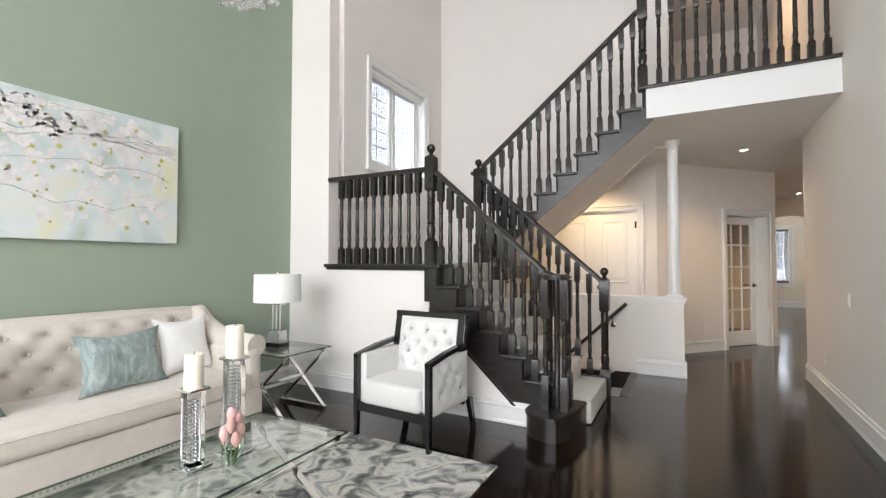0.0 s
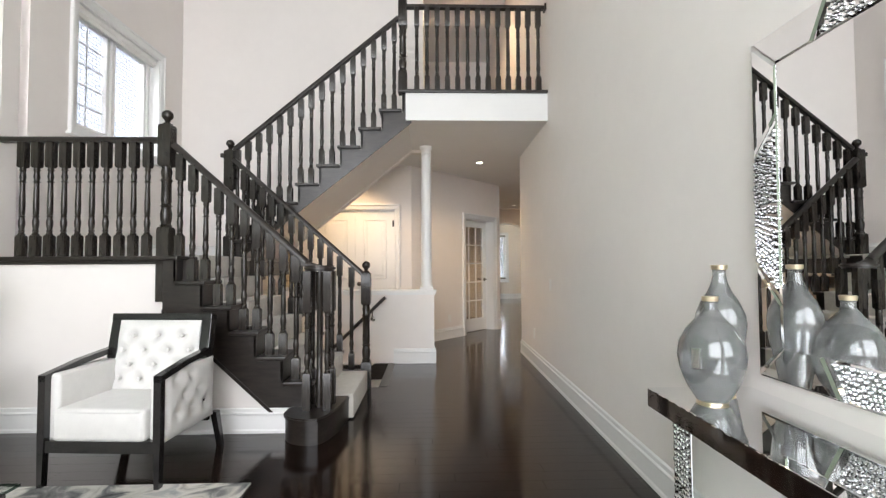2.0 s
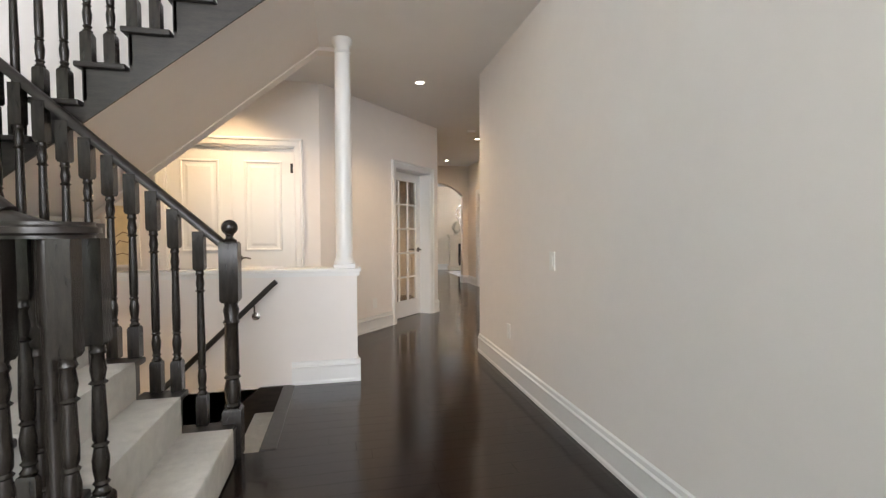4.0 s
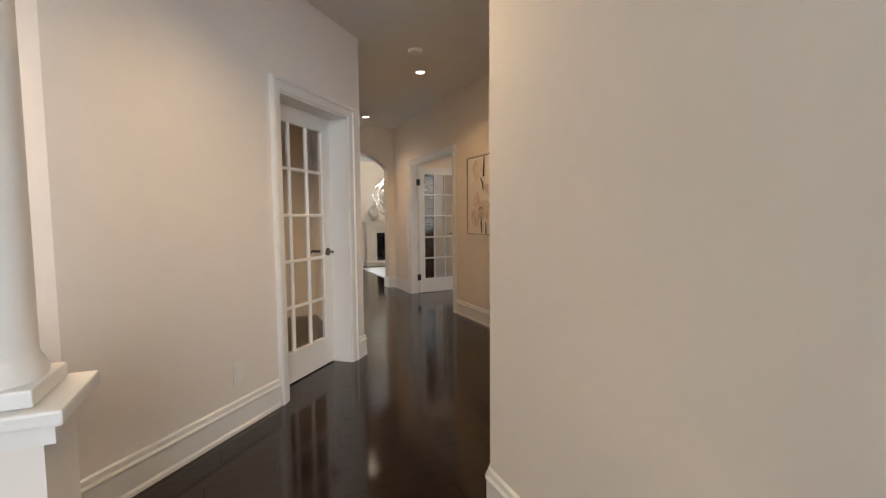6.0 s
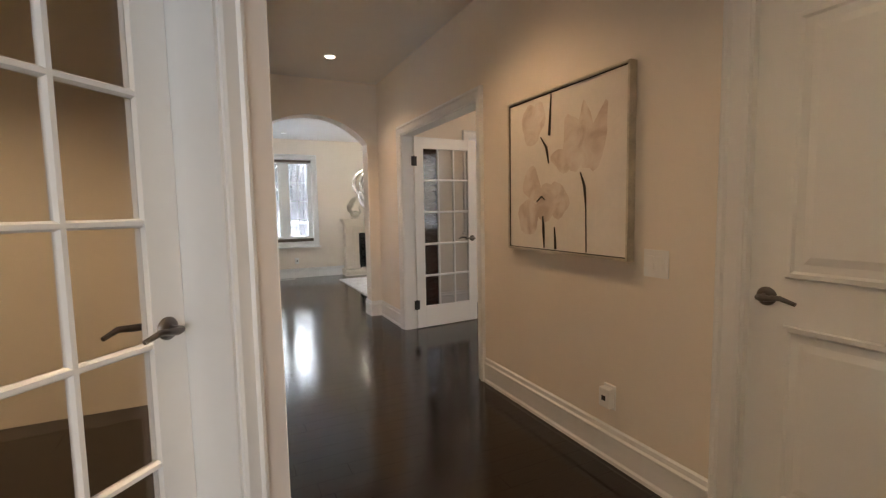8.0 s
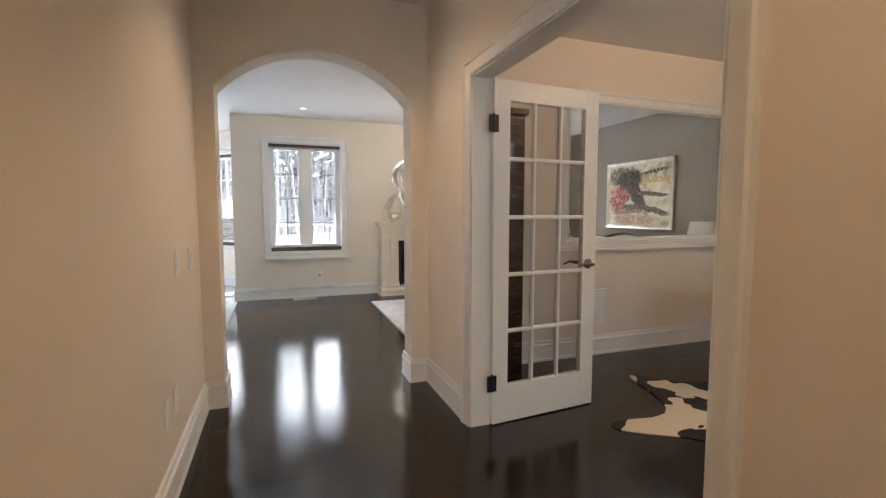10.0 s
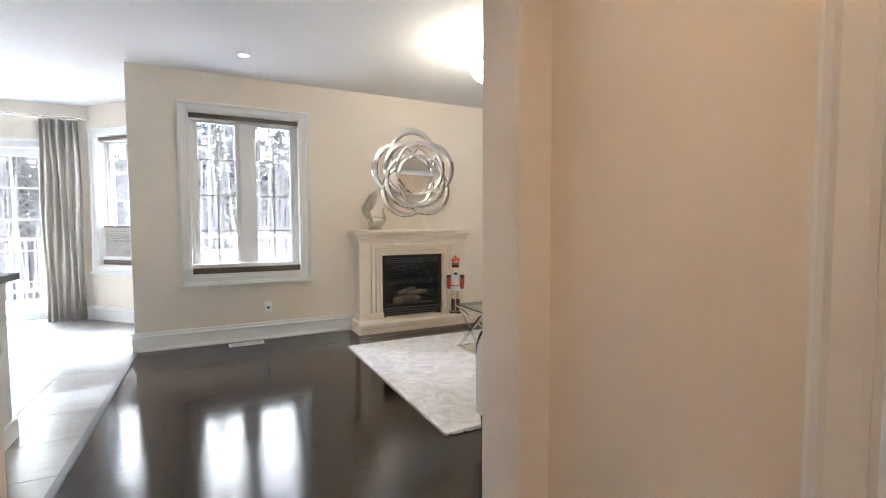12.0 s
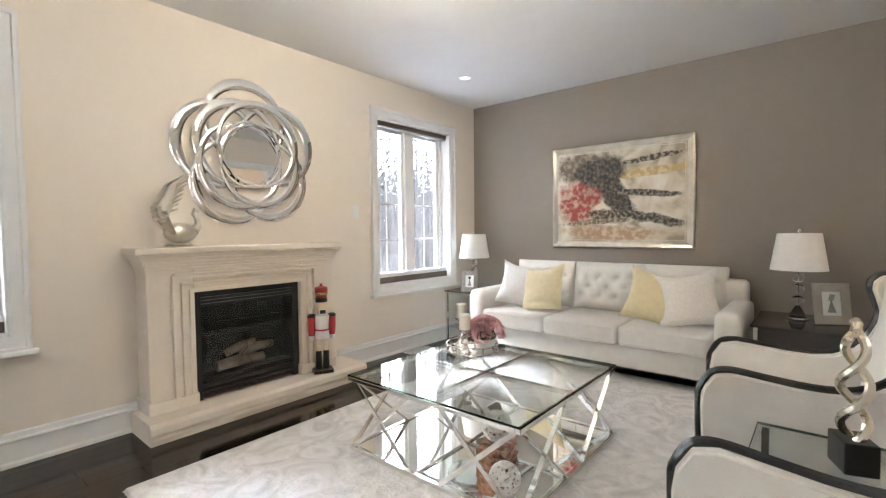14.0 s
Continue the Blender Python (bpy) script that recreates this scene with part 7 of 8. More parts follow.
add_shape(2, lambda: lathe(bm, [(0.036, 0.455), (0.042, 0.48), (0.042, 0.535), (0.036, 0.55)], steps=16))
add_shape(4, lambda: box(bm, -0.028, 0.028, -0.052, -0.036, 0.455, 0.495, bevel=0.006))
add_shape(1, lambda: lathe(bm, [(0.045, 0.545), (0.046, 0.575), (0.04, 0.578)], steps=16))
add_shape(0, lambda: lathe(bm, [(0.042, 0.578), (0.05, 0.64), (0.048, 0.655), (0.012, 0.668), (0.01, 0.685)], steps=16))
add_shape(3, lambda: lathe(bm, [(0.047, 0.60), (0.05, 0.612), (0.049, 0.62)], steps=16))
me = bpy.data.meshes.new("soldier_figurine")
bm.to_mesh(me)
bm.free()
for mat in (RED, BLACK, CREAM, GOLD, SATIN):
    me.materials.append(mat)
soldier = tagged(new("soldier_figurine", me), "red and black painted wooden soldier figurine on the hearth", "figurine")
soldier.location, soldier.rotation_euler = (4.275, 14.64, 0.126), (0, 0, radians(-25))

# glass and chrome coffee table
ct = thing("coffee_table", (4.29, 13.13, 0.019), 0, "square chrome coffee table with glass top and mirrored shelf", "table")
H, S = 0.40, 0.535
for z in (0.0, H - 0.022):
    nm = "base_rail" if z == 0 else "top_rail"
    for q in ((-S, S, -S, -S + 0.025), (-S, S, S - 0.025, S), (-S, -S + 0.025, -S + 0.025, S - 0.025), (S - 0.025, S, -S + 0.025, S - 0.025)):
        part(nm, boxed(q[0], q[1], q[2], q[3], z, z + 0.022, bevel=0.003), CHROME, ct)
part("cross_rail", boxed(-S + 0.025, S - 0.025, -0.011, 0.011, H - 0.022, H - 0.001, bevel=0.003), CHROME, ct)
part("cross_rail", boxed(-0.011, 0.011, -S + 0.025, S - 0.025, H - 0.0225, H - 0.0015, bevel=0.003), CHROME, ct)
for s in (-1, 1):
    e = S - 0.014
    for a, b in (((-S + 0.03, 0.02), (-0.10, H - 0.02)), ((-S + 0.03, H - 0.02), (-0.10, 0.02)), ((0.10, 0.02), (S - 0.03, H - 0.02)), ((0.10, H - 0.02), (S - 0.03, 0.02))):
        off = 0.004 if a[1] < 0.1 else -0.004
        part("diagonal_bar", bar(bmesh.new(), (a[0], s * e + off, a[1]), (b[0], s * e + off, b[1]), 0.022, 0.008), CHROME, ct)
        part("diagonal_bar", bar(bmesh.new(), (s * e + off, a[0], a[1]), (s * e + off, b[0], b[1]), 0.008, 0.022), CHROME, ct)
part("mirrored_shelf", boxed(-S + 0.02, S - 0.02, -S + 0.02, S - 0.02, 0.008, 0.016), MIRROR, ct, "mirrored lower shelf")
glass_slab(ct, -S, S, -S, S, H, H + 0.012)
TOP = 0.019 + H + 0.013

tray = thing("mirrored_tray", (4.56, 13.42, TOP), label="round mirrored tray with a chrome gallery rail", category="tray")
part("plate", lathe(bmesh.new(), [(0.165, 0), (0.165, 0.008)], steps=40), MIRROR, tray)
for z in (0.012, 0.05):
    part("rail", tube(bmesh.new(), [(0.165 * math.cos(2 * math.pi * i / 40), 0.165 * math.sin(2 * math.pi * i / 40), z) for i in range(40)], 0.005, 6, closed=True), CHROME, tray, smooth=True)
for i in range(12):
    a = 2 * math.pi * i / 12
    part("post", tube(bmesh.new(), [(0.165 * math.cos(a), 0.165 * math.sin(a), 0.008), (0.165 * math.cos(a), 0.165 * math.sin(a), 0.05)], 0.004, 6), CHROME, tray)
for (x, y), h in (((-0.09, -0.01), 0.15), ((0.03, 0.11), 0.19)):
    c = thing("candle_holder", (4.56 + x, 13.42 + y, TOP + 0.008), label="turned chrome candle holder with an ivory pillar candle", category="candle holder", group="tray candles")
    part("stem", lathe(bmesh.new(), [(0.045, 0), (0.046, 0.008), (0.03, 0.025), (0.02, 0.05), (0.026, 0.065), (0.017, h * 0.6), (0.022, h * 0.75), (0.012, h - 0.03), (0.04, h - 0.008), (0.044, h)], steps=24), CHROME, c, smooth=True)
    part("candle", lathe(bmesh.new(), [(0.034, h), (0.035, h + 0.004), (0.034, h + 0.088), (0.03, h + 0.092), (0.015, h + 0.088)], steps=22), WAX, c, smooth=True)
ROSE = mottled("dusty_pink_petal", [(0.3, (0.66, 0.33, 0.34)), (0.5, (0.80, 0.50, 0.50)), (0.7, (0.86, 0.68, 0.66))], 14, 4, 0.4, 0.7, 0.1, 200)
roses = thing("rose_arrangement", (4.62, 13.36, TOP + 0.008), label="pink roses in a small white bowl", category="flowers")
part("bowl", lathe(bmesh.new(), [(0.04, 0), (0.055, 0.012), (0.075, 0.07), (0.07, 0.072), (0.05, 0.03)], steps=24), PLASTIC, roses, smooth=True)
rose = bmesh.new()
bmesh.ops.create_uvsphere(rose, u_segments=8, v_segments=6, radius=0.014)
for k in range(13):
    a, r = k * 2.4, 0.010 + 0.0022 * k
    grid = []
    for j in range(4):
        v = j / 3
        grid.append([rose.verts.new(((r + 0.012 * v * v * (k / 12)) * math.cos(a + (u - 0.5) * 1.5 * (0.6 + 0.4 * math.sin(math.pi * min(v + 0.2, 1)))), (r + 0.012 * v * v * (k / 12)) * math.sin(a + (u - 0.5) * 1.5), -0.012 + v * (0.034 - 0.0008 * k))) for u in (0, 0.33, 0.67, 1)])
    for j in range(3):
        for i in range(3):
            rose.faces.new((grid[j][i], grid[j][i + 1], grid[j + 1][i + 1], grid[j + 1][i]))
first = part("rose", rose, ROSE, roses, smooth=True)
first.location = (0, 0, 0.155)
g = random.Random(4)
for k in range(13):
    a, e = k * 2.399, 0.25 + 0.085 * k
    d = Vector((math.cos(a) * math.sin(e), math.sin(a) * math.sin(e), math.cos(e)))
    o = again(first, tuple(d * 0.10 + Vector((0, 0, 0.085))))
    o.rotation_mode = "QUATERNION"
    o.rotation_quaternion = d.to_track_quat("Z", "Y")
    o.scale = (1.35 + 0.35 * g.random(),) * 3
part("foliage", lathe(bmesh.new(), [(0.04, 0.06), (0.07, 0.075), (0.075, 0.10), (0.04, 0.14)], steps=14), LEAF, roses)

SHELF = 0.019 + 0.0165
for k, (x, y, r, z) in enumerate(((4.10, 12.93, 0.078, 0.115), (3.90, 12.76, 0.072, 0.0))):
    bm = bmesh.new()
    bmesh.ops.create_icosphere(bm, subdivisions=3, radius=r)
    bmesh.ops.inset_individual(bm, faces=bm.faces[:], thickness=r * 0.028, depth=0.0)
    gone = [f for i, f in enumerate(bm.faces) if f.calc_area() > 0 and i < 1280 and i % 5 in (0, 2)]
    bmesh.ops.delete(bm, geom=gone, context="FACES")
    ball = tagged(part("lattice_ball", bm, PLASTIC), "white perforated ceramic ball" + (" on a stack of boxes" if k == 0 else " on the mirrored shelf"), "ornament", "table ornaments")
    ball.location = (x, y, SHELF + z + r)
    sol = ball.modifiers.new("thickness", "SOLIDIFY")
    sol.thickness = 0.004
COPPER = mottled("copper_brown_lacquer", [(0.35, (0.05, 0.03, 0.02)), (0.5, (0.30, 0.13, 0.07)), (0.65, (0.55, 0.30, 0.18))], 18, 5, 1.0, 0.35, 0.1, 60)
for k in range(3):
    b = thing("decorative_box", (4.10, 12.93, SHELF + 0.038 * k), 10 + 4 * k, "flat copper-brown decorative box", "box", "stacked boxes")
    part("body", boxed(-0.10, 0.10, -0.07, 0.07, 0, 0.024, bevel=0.003), COPPER, b)
    part("lid", boxed(-0.103, 0.103, -0.073, 0.073, 0.025, 0.037, bevel=0.003), COPPER, b)

# sofa along the grey wall; local -y is its front
IVORY = material("ivory_woven_upholstery", (0.78, 0.755, 0.715), 0.9, vary=0.05, scale=14, bump=0.25, bump_scale=400, sheen=0.25)
ns = thing("sofa", (6.21, 13.24, 0), -90, "ivory three-seat sofa with a button-tufted back", "sofa")
W = 2.26
part("base", soft_box(-W / 2 + 0.02, W / 2 - 0.02, -0.40, 0.40, 0.12, 0.30, 0.02), IVORY, ns, smooth=True)
for s in (-1, 1):
    part("arm", soft_box(min(s * W / 2, s * (W / 2 - 0.16)), max(s * W / 2, s * (W / 2 - 0.16)), -0.42, 0.40, 0.12, 0.63, 0.055, 5), IVORY, ns, smooth=True)
for k in range(3):
    w = (W - 0.34) / 3
    x = -W / 2 + 0.17 + w * k
    c = part("seat_cushion", soft_box(x + 0.004, x + w - 0.004, -0.45, 0.20, 0.295, 0.455, 0.04), IVORY, ns, smooth=True)
    for z in (0.318, 0.432):
        part("piping", tube(bmesh.new(), [(x + 0.03, -0.449, z), (x + w - 0.03, -0.449, z)], 0.005, 6), IVORY, c)
    spots = [(-0.24, 0.30), (-0.08, 0.30), (0.08, 0.30), (0.24, 0.30), (-0.16, 0.20), (0.0, 0.20), (0.16, 0.20), (-0.24, 0.12), (0.24, 0.12), (0.08, 0.11), (-0.08, 0.11)]
    place = pose(x + w / 2, 0.30, 0.44, -9)
    o = part("back_cushion", tufted(w - 0.006, 0.44, 0.10, spots, 0.034, 0.065, 0.06, 34), IVORY, ns, smooth=True)
    o.matrix_local = place
    buttons_at(ns, spots, IVORY, place @ Matrix.Translation((0, -0.095, 0)))
part("back_frame", soft_box(-W / 2 + 0.03, W / 2 - 0.03, 0.24, 0.41, 0.12, 0.79, 0.05), IVORY, ns, smooth=True)
for x in (-1.03, 1.03):
    for y in (-0.34, 0.34):
        part("leg", lathe(bmesh.new(), [(0.018, 0), (0.03, 0.12)], (x, y, 0.001), 10), BLACKWOOD, ns)
CHAMPAGNE = material("champagne_gold_cloth", (0.70, 0.60, 0.37), 0.55, vary=0.06, scale=30, bump=0.2, bump_scale=300, sheen=0.4)
SEQUIN = material("white_sequin_cloth", (0.83, 0.81, 0.78), 0.4, vary=0.08, scale=60, bump=0.4, bump_scale=160)
pillow((6.04, 14.0, 0.462), -85, -18, 0.46, 0.44, 0.085, SEQUIN, "sparkling white throw pillow on the ivory sofa", 8)
pillow((5.98, 13.68, 0.455), -98, -20, 0.47, 0.45, 0.09, CHAMPAGNE, "champagne gold throw pillow on the ivory sofa", -9)
pillow((5.98, 12.74, 0.455), -82, -20, 0.47, 0.45, 0.09, CHAMPAGNE, "champagne gold throw pillow on the ivory sofa", 11)
pillow((6.02, 12.44, 0.455), -72, -18, 0.46, 0.44, 0.08, SEQUIN, "sparkling white throw pillow on the ivory sofa", -8)

# abstract painting over the sofa; local -y faces the room
AB = mottled("abstract_painted_canvas", [(0.34, (0.34, 0.29, 0.20)), (0.46, (0.58, 0.52, 0.40)), (0.58, (0.70, 0.65, 0.55)), (0.72, (0.76, 0.73, 0.66))], 4.0, 9, 1.2, 0.5, 0.4, 60)


def paint_patch(m, colour_a, colour_b, at, size, angle, fleck=22.0, wander=0.5, edge=0.25):
    """One ragged patch of broken paint over the canvas colour, centred on the canvas at (x, z)."""
    nt = m.node_tree
    b = nt.nodes["Principled BSDF"]
    under = b.inputs["Base Color"].links[0].from_socket
    tc, mp, nz, sub, add, ln, rg, n2, r2, mc, mx = (nt.nodes.new("ShaderNode" + k) for k in ("TexCoord", "Mapping", "TexNoise", "VectorMath", "VectorMath", "VectorMath", "MapRange", "TexNoise", "MapRange", "Mix", "Mix"))
    mp.vector_type = "TEXTURE"
    mp.inputs["Location"].default_value = (at[0], 0, at[1])
    mp.inputs["Rotation"].default_value = (0, radians(angle), 0)
    mp.inputs["Scale"].default_value = (size[0], 100, size[1])
    nt.links.new(tc.outputs["Object"], mp.inputs["Vector"])
    nz.inputs["Scale"].default_value, nz.inputs["Detail"].default_value = 9.0, 8
    nz.inputs["Roughness"].default_value = 0.65
    nt.links.new(tc.outputs["Object"], nz.inputs["Vector"])
    sub.operation = "MULTIPLY_ADD"
    sub.inputs[1].default_value = (wander * 2, 0, wander * 2)
    sub.inputs[2].default_value = (-wander, 0, -wander)
    nt.links.new(nz.outputs["Color"], sub.inputs[0])
    add.operation, ln.operation = "ADD", "LENGTH"
    nt.links.new(mp.outputs["Vector"], add.inputs[0])
    nt.links.new(sub.outputs["Vector"], add.inputs[1])
    nt.links.new(add.outputs["Vector"], ln.inputs[0])
    rg.inputs["From Min"].default_value, rg.inputs["From Max"].default_value = 1.0, 1.0 - edge
    nt.links.new(ln.outputs["Value"], rg.inputs["Value"])
    n2.inputs["Scale"].default_value, n2.inputs["Detail"].default_value = fleck, 8
    nt.links.new(tc.outputs["Object"], n2.inputs["Vector"])
    r2.inputs["From Min"].default_value, r2.inputs["From Max"].default_value = 0.44, 0.62
    nt.links.new(n2.outputs["Fac"], r2.inputs["Value"])
    for n in (mc, mx):
        n.data_type = "RGBA"
    nt.links.new(r2.outputs["Result"], mc.inputs[0])
    mc.inputs[6].default_value, mc.inputs[7].default_value = (*colour_a, 1), (*colour_b, 1)
    nt.links.new(rg.outputs["Result"], mx.inputs[0])
    nt.links.new(under, mx.inputs[6])
    nt.links.new(mc.outputs[2], mx.inputs[7])
    nt.links.new(mx.outputs[2], b.inputs["Base Color"])


SOOT, UMBER = (0.02, 0.018, 0.016), (0.14, 0.11, 0.08)
paint_patch(AB, (0.50, 0.36, 0.16), (0.66, 0.55, 0.36), (0.25, 0.20), (0.42, 0.05), -4)
paint_patch(AB, (0.40, 0.26, 0.16), (0.60, 0.48, 0.34), (-0.05, -0.36), (0.55, 0.08), 3)
paint_patch(AB, (0.30, 0.045, 0.03), (0.52, 0.36, 0.28), (-0.40, -0.04), (0.22, 0.28), 10)
paint_patch(AB, (0.28, 0.04, 0.03), (0.40, 0.27, 0.20), (-0.26, 0.03), (0.14, 0.12), 30)
paint_patch(AB, UMBER, (0.36, 0.29, 0.20), (-0.30, 0.28), (0.40, 0.17), 4)
paint_patch(AB, SOOT, UMBER, (-0.17, 0.24), (0.30, 0.15), -8, 30)
paint_patch(AB, SOOT, UMBER, (-0.04, 0.02), (0.13, 0.34), -34, 30, 0.7)
paint_patch(AB, SOOT, (0.34, 0.28, 0.2), (-0.10, -0.20), (0.22, 0.07), 8, 34, 0.8)
paint_patch(AB, SOOT, (0.30, 0.27, 0.22), (0.26, 0.01), (0.36, 0.035), 6, 34, 0.7)
paint_patch(AB, SOOT, (0.26, 0.22, 0.17), (0.30, -0.22), (0.34, 0.055), 12, 34, 0.7)
paint_patch(AB, UMBER, (0.45, 0.38, 0.28), (-0.25, -0.25), (0.34, 0.03), -4, 34, 0.8)
paint_patch(AB, SOOT, (0.4, 0.33, 0.24), (0.32, 0.33), (0.30, 0.03), -6, 34, 0.8)
ab = thing("abstract_painting", (6.659, 13.215, 1.525), -90, "abstract cream, black and red painting in a silver frame", "painting")
part("canvas", boxed(-0.60, 0.60, -0.03, -0.005, -0.44, 0.44), AB, ab)
bm = bmesh.new()
prof = [(0.0, 0.0), (0.0, 0.025), (0.012, 0.03), (0.03, 0.026), (0.05, 0.04), (0.075, 0.048), (0.085, 0.04), (0.085, 0.0)]
loop = [(-0.575, -0.415, -1, -1), (-0.575, 0.415, -1, 1), (0.575, 0.415, 1, 1), (0.575, -0.415, 1, -1)]
rings = [[bm.verts.new((x + dx * o, -d - 0.001, z + dz * o)) for o, d in prof] for x, z, dx, dz in loop]
for a in range(4):
    for i in range(len(prof)):
        bm.faces.new((rings[a][i], rings[(a + 1) % 4][i], rings[(a + 1) % 4][(i + 1) % len(prof)], rings[a][(i + 1) % len(prof)]))
bmesh.ops.recalc_face_normals(bm, faces=bm.faces[:])
part("frame", bm, SILVER_LEAF, ab, "moulded silver-leaf frame")



def crystal_lamp(at, label):
    l = thing("table_lamp", at, label=label, category="lamp", group="sofa lamps")
    part("foot", lathe(bmesh.new(), [(0.062, 0), (0.064, 0.01), (0.055, 0.018)], steps=24), CHROME, l, smooth=True)
    part("bell", lathe(bmesh.new(), [(0.05, 0.018), (0.044, 0.04), (0.022, 0.085), (0.014, 0.10)], steps=24), CRYSTAL, l, smooth=True)
    for k in range(3):
        part("crystal_ball", lathe(bmesh.new(), [(0.004 + 0.034 * math.sin(a), 0.138 + 0.082 * k - 0.037 * math.cos(a)) for a in [math.pi * i / 10 for i in range(11)]], steps=20), CRYSTAL, l, smooth=True)
    part("rod", tube(bmesh.new(), [(0, 0, 0.018), (0, 0, 0.40)], 0.004, 8), CHROME, l)
    drum_shade(l, 0.168, 0.128, 0.355, 0.615)
    part("finial", lathe(bmesh.new(), [(0.005, 0.40), (0.004, 0.60), (0.004, 0.622), (0.012, 0.632), (0.010, 0.645), (0.002, 0.65)], steps=12), CHROME, l, smooth=True)


SMOKED = material("smoked_mirror", (0.10, 0.095, 0.09), 0.06, 0.8, vary=0.1)
for (x, y), label in (((6.28, 14.68), "chrome and glass end table beside the sofa"), ((6.25, 11.80), "smoked mirror end table beside the sofa")):
    et = thing("end_table", (x, y, 0), label=label, category="table")
    w, d = (0.20, 0.20) if y > 14 else (0.32, 0.24)
    for sx in (-1, 1):
        for sy in (-1, 1):
            part("leg", boxed(sx * w - 0.012, sx * w + 0.012, sy * d - 0.012, sy * d + 0.012, 0, 0.53, bevel=0.002), CHROME, et)
    if y > 14:
        glass_slab(et, -w - 0.02, w + 0.02, -d - 0.02, d + 0.02, 0.535, 0.545)
        part("rail", boxed(-w, w, -d - 0.008, -d + 0.008, 0.51, 0.534, bevel=0.002), CHROME, et)
        part("rail", boxed(-w - 0.008, -w + 0.008, -d, d, 0.51, 0.534, bevel=0.002), CHROME, et)
        part("shelf", boxed(-w, w, -d, d, 0.14, 0.15), TABLE_GLASS, et)
    else:
        part("top", boxed(-w - 0.03, w + 0.03, -d - 0.03, d + 0.03, 0.53, 0.545, bevel=0.002), SMOKED, et)
        part("drawer_box", boxed(-w + 0.012, w - 0.012, -d + 0.012, d - 0.012, 0.36, 0.53, bevel=0.003), SMOKED, et)
        part("shelf", boxed(-w, w, -d, d, 0.12, 0.135), SMOKED, et)
crystal_lamp((6.32, 14.68, 0.546), "crystal ball lamp with white shade beside the window")
crystal_lamp((6.30, 11.83, 0.546), "crystal ball lamp with white shade on the smoked table")
TOWER = material("grey_printed_shape", (0.25, 0.25, 0.26), 0.5, vary=0.1)
for (x, y), turn, s in (((6.12, 14.60), -60, 0.8), ((6.22, 11.64), -62, 1.0)):
    pf = thing("photo_frame", (x, y, 0.547), turn, "silver photo frame with a small tower print", "photo frame", "photo frames")
    lean = pose(0, 0, 0, -10)
    bm = bmesh.new()
    for q in ((-0.11, -0.055, 0, 0.28), (0.055, 0.11, 0, 0.28), (-0.055, 0.055, 0, 0.06), (-0.055, 0.055, 0.22, 0.28)):
        box(bm, q[0] * s, q[1] * s, -0.012, 0.004, q[2] * s, q[3] * s, bevel=0.002)
    part("frame", bm, NICKEL, pf, "bright silver frame").matrix_local = lean
    part("mat", boxed(-0.056 * s, 0.056 * s, -0.004, 0.002, 0.058 * s, 0.222 * s), PLASTIC, pf).matrix_local = lean
    part("print", prism(bmesh.new(), [(-0.025 * s, 0.08 * s), (0.025 * s, 0.08 * s), (0.006 * s, 0.15 * s), (0.0, 0.205 * s), (-0.006 * s, 0.15 * s)], -0.006, -0.0045), TOWER, pf).matrix_local = lean
    part("stay", bar(bmesh.new(), (0, 0.012, 0.2 * s), (0, 0.08, 0.002), 0.03, 0.004), NICKEL, pf)


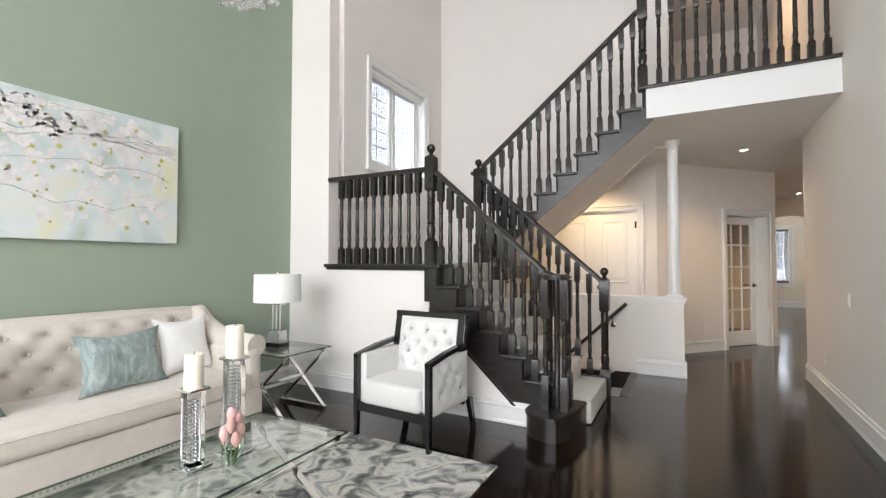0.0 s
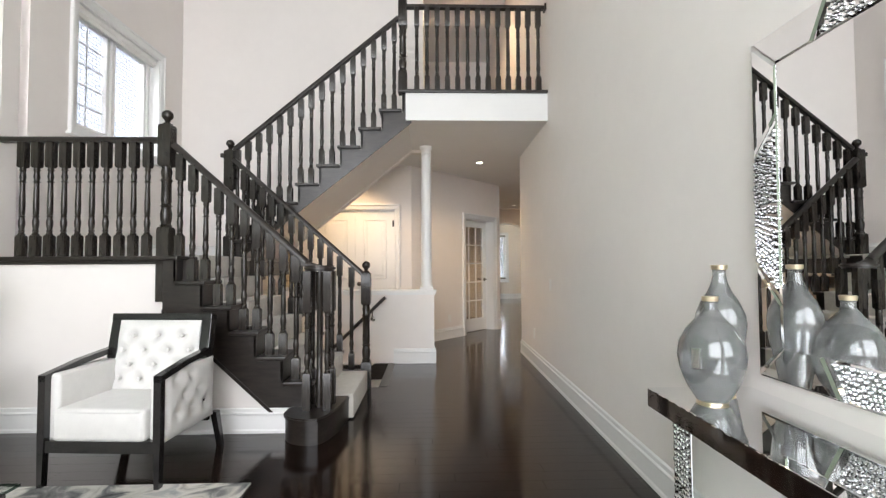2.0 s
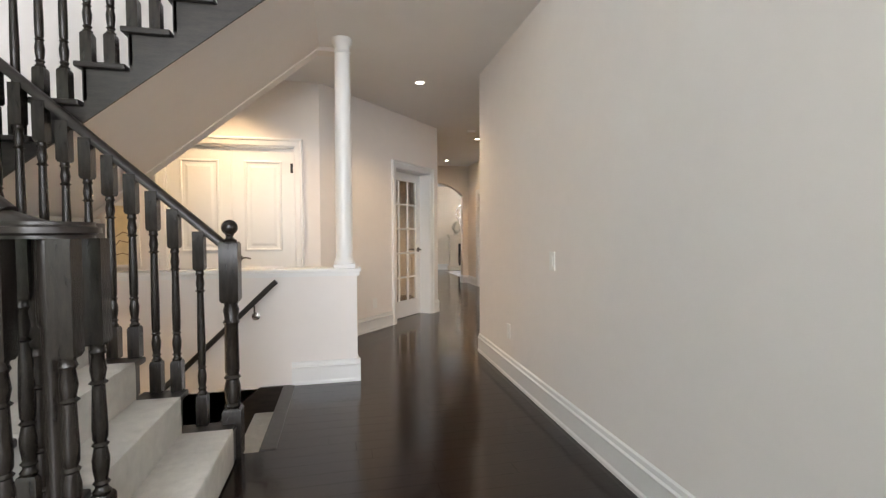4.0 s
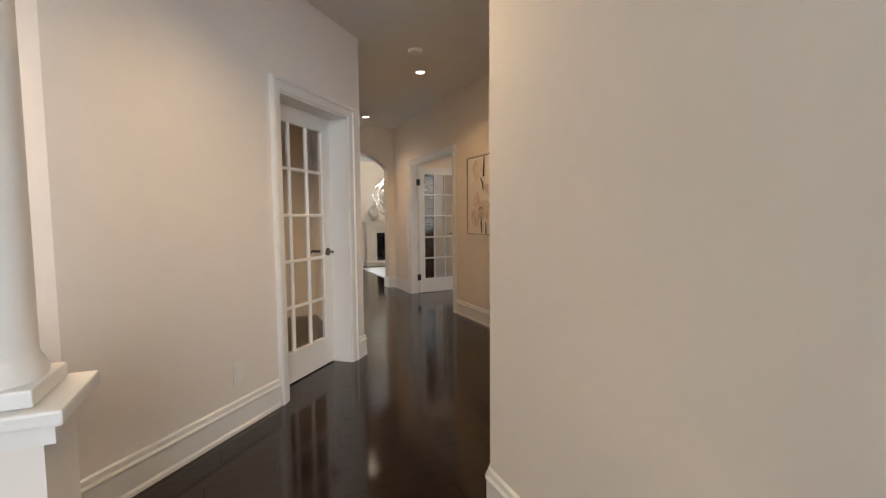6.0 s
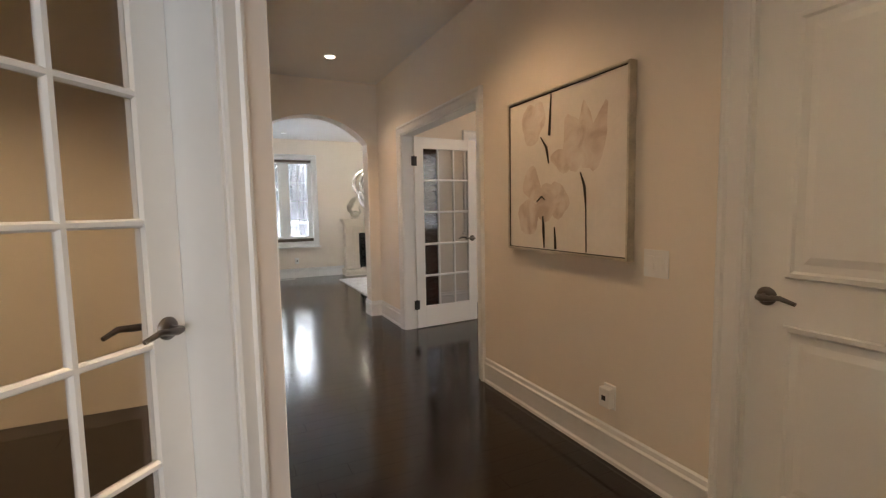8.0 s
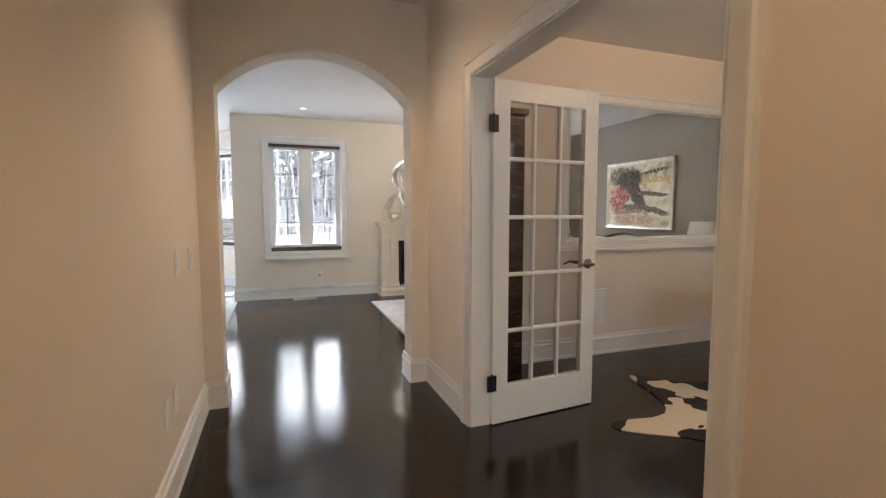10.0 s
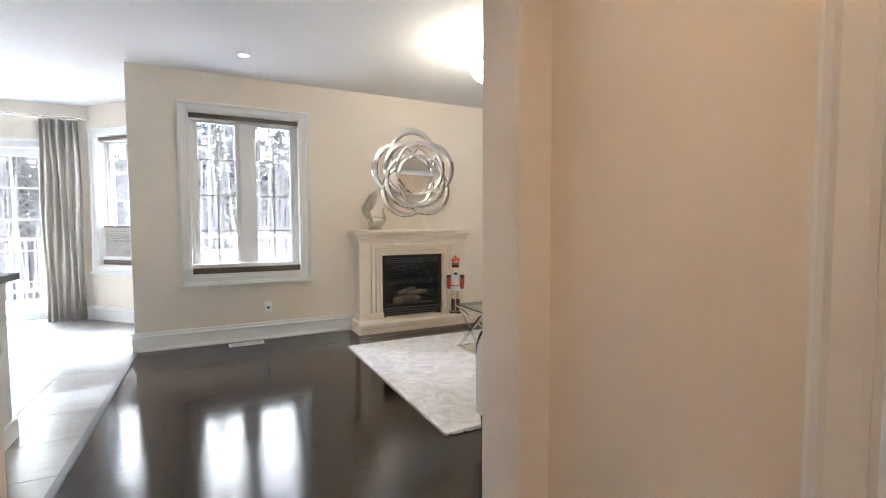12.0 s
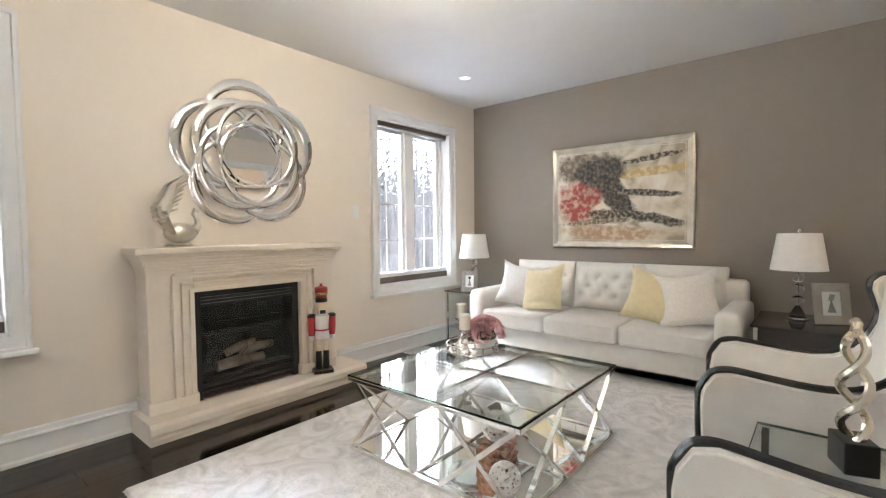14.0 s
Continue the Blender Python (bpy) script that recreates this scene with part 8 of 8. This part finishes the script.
# wing chairs; local +y is the front
def wing_chair(at, turn):
    c = thing("wing_chair", at, turn, "cream wing chair edged with dark carved wood", "armchair", "wing chairs")
    edge = [(0.325, 0.15), (0.335, 0.46), (0.325, 0.53), (0.285, 0.595), (0.22, 0.613), (0.12, 0.603), (0.0, 0.59), (-0.09, 0.588), (-0.17, 0.60), (-0.245, 0.64),
            (-0.293, 0.70), (-0.322, 0.765), (-0.328, 0.82), (-0.315, 0.87), (-0.302, 0.915), (-0.306, 0.952), (-0.33, 0.978), (-0.37, 0.99)]
    shape = edge + [(-0.392, 0.985), (-0.39, 0.60), (-0.34, 0.15)]
    for s in (-1, 1):
        lo, hi = sorted((s * 0.34, s * 0.275))
        bm = prism(bmesh.new(), shape, lo, hi, "x")
        bmesh.ops.bevel(bm, geom=[e for e in bm.edges if abs(e.verts[0].co.x - e.verts[1].co.x) < 1e-4], offset=0.012, segments=3, affect="EDGES")
        part("side", bm, CREAM_CLOTH, c, smooth=True)
        smooth_edge = []
        for i in range(len(edge) - 1):
            p0, p1, p2, p3 = (Vector(edge[max(0, min(len(edge) - 1, i + k))]) for k in (-1, 0, 1, 2))
            for f in (0, 0.33, 0.67):
                v = 0.5 * ((2 * p1) + (p2 - p0) * f + (2 * p0 - 5 * p1 + 4 * p2 - p3) * f * f + (3 * p1 - p0 - 3 * p2 + p3) * f ** 3)
                smooth_edge.append((s * 0.315, v.x + 0.004, v.y + 0.004))
        part("wood_edging", tube(bmesh.new(), smooth_edge, 0.0165, 8), BLACKWOOD, c, "dark carved wooden edging", smooth=True)
        part("front_leg", lathe(bmesh.new(), [(0.016, 0), (0.02, 0.02), (0.026, 0.15)], (s * 0.30, 0.295, 0), 10), BLACKWOOD, c)
        part("back_leg", tube(bmesh.new(), [(s * 0.28, -0.30, 0.15), (s * 0.285, -0.36, 0.0)], [0.026, 0.017], 8), BLACKWOOD, c)
    back = [(-0.37, 1.01), (-0.394, 1.0), (-0.394, 0.60), (-0.34, 0.15), (-0.20, 0.15), (-0.26, 0.45), (-0.32, 0.8), (-0.345, 0.98)]
    bm = prism(bmesh.new(), back, -0.275, 0.275, "x")
    bmesh.ops.bevel(bm, geom=[e for e in bm.edges if abs(e.verts[0].co.x - e.verts[1].co.x) < 1e-4], offset=0.012, segments=3, affect="EDGES")
    part("back", bm, CREAM_CLOTH, c, smooth=True)
    crest = [(-0.315 + 0.63 * k / 16, -0.372, 0.992 + 0.06 * math.sin(math.pi * k / 16)) for k in range(17)]
    part("wood_edging", tube(bmesh.new(), crest, 0.0165, 8), BLACKWOOD, c, "dark carved wooden edging", smooth=True)
    part("crest", prism(bmesh.new(), [(x, z) for x, y, z in crest] + [(0.3, 0.95), (-0.3, 0.95)], -0.394, -0.35), CREAM_CLOTH, c)
    part("seat_base", soft_box(-0.28, 0.28, -0.22, 0.31, 0.14, 0.30, 0.015, 3), CREAM_CLOTH, c, smooth=True)
    part("seat_cushion", soft_box(-0.27, 0.27, -0.23, 0.355, 0.30, 0.45, 0.045), CREAM_CLOTH, c, smooth=True)
    return c


CREAM_CLOTH = material("cream_smooth_upholstery", (0.80, 0.77, 0.72), 0.85, vary=0.04, scale=14, bump=0.2, bump_scale=420, sheen=0.25)
w1 = wing_chair((3.315, 11.68, 0.0), 0)
w1.location.z = 0.001
copy_thing(w1, pose(4.735, 11.79, 0.001, 0, 0, 6))
small = thing("drinks_table", (4.0, 11.64, 0), label="small glass side table between the wing chairs", category="table")
for sx in (-0.15, 0.15):
    for sy in (-0.2, 0.2):
        part("leg", boxed(sx - 0.011, sx + 0.011, sy - 0.011, sy + 0.011, 0, 0.498, bevel=0.002), BLACKWOOD, small)
glass_slab(small, -0.175, 0.175, -0.225, 0.225, 0.499, 0.51)
sculpture = thing("twisted_sculpture", (3.955, 11.62, 0.511), 20, "twisted champagne metal sculpture on a black block", "sculpture")
part("block", boxed(-0.055, 0.055, -0.04, 0.04, 0, 0.09, bevel=0.004), BLACK, sculpture)
CHAMP = material("champagne_metal", (0.78, 0.73, 0.62), 0.2, 1.0, vary=0.12, scale=10)
bm = bmesh.new()
for ph in (0, math.pi):
    pts = []
    for k in range(61):
        f = k / 60
        a = ph + f * math.pi * 3.0
        r = 0.036 * abs(math.sin(f * math.pi * 1.0 + 0.25)) ** 0.35 * (1 - 0.2 * f)
        pts.append((r * math.cos(a), r * math.sin(a), 0.085 + 0.34 * f))
    pts[-1] = (0, 0, 0.425)
    tube(bm, pts, 0.0125, 8)
part("twist", bm, CHAMP, sculpture, smooth=True)

# ceiling light of the far sitting room
cl = thing("ceiling_light", (3.82, 13.10, 2.645), label="frosted glass bowl ceiling light with brass fittings, lit", category="ceiling light")
part("canopy", lathe(bmesh.new(), [(0.03, -0.05), (0.06, -0.03), (0.075, -0.012), (0.075, 0)], steps=28), GOLD, cl, smooth=True)
part("stem", tube(bmesh.new(), [(0, 0, -0.04), (0, 0, -0.20)], 0.009, 10), GOLD, cl)
for a in (30, 150, 270):
    c, s = math.cos(radians(a)), math.sin(radians(a))
    part("arm", tube(bmesh.new(), [(0.02 * c, 0.02 * s, -0.06), (0.10 * c, 0.10 * s, -0.11), (0.215 * c, 0.215 * s, -0.17), (0.212 * c, 0.212 * s, -0.20)], 0.006, 8), GOLD, cl, smooth=True)
bowl = [(0.21 * math.sin(t), -0.19 - 0.13 * math.cos(t)) for t in [radians(4 + 8.6 * i) for i in range(11)]] + [(0.203, -0.19), (0.19, -0.215)]
part("bowl", lathe(bmesh.new(), bowl, steps=40), glow_material("lit_frosted_glass_bowl", (1.0, 0.88, 0.70), 7), cl, "glowing frosted glass bowl", smooth=True)
point_light("ceiling_light_bulb", (3.82, 13.10, 2.50), 40, (1.0, 0.92, 0.81), 0.12)
copy_thing(cl, pose(4.7, 8.9, 2.70))
point_light("ceiling_light_bulb", (4.7, 8.9, 2.50), 50, (1.0, 0.61, 0.32), 0.12)
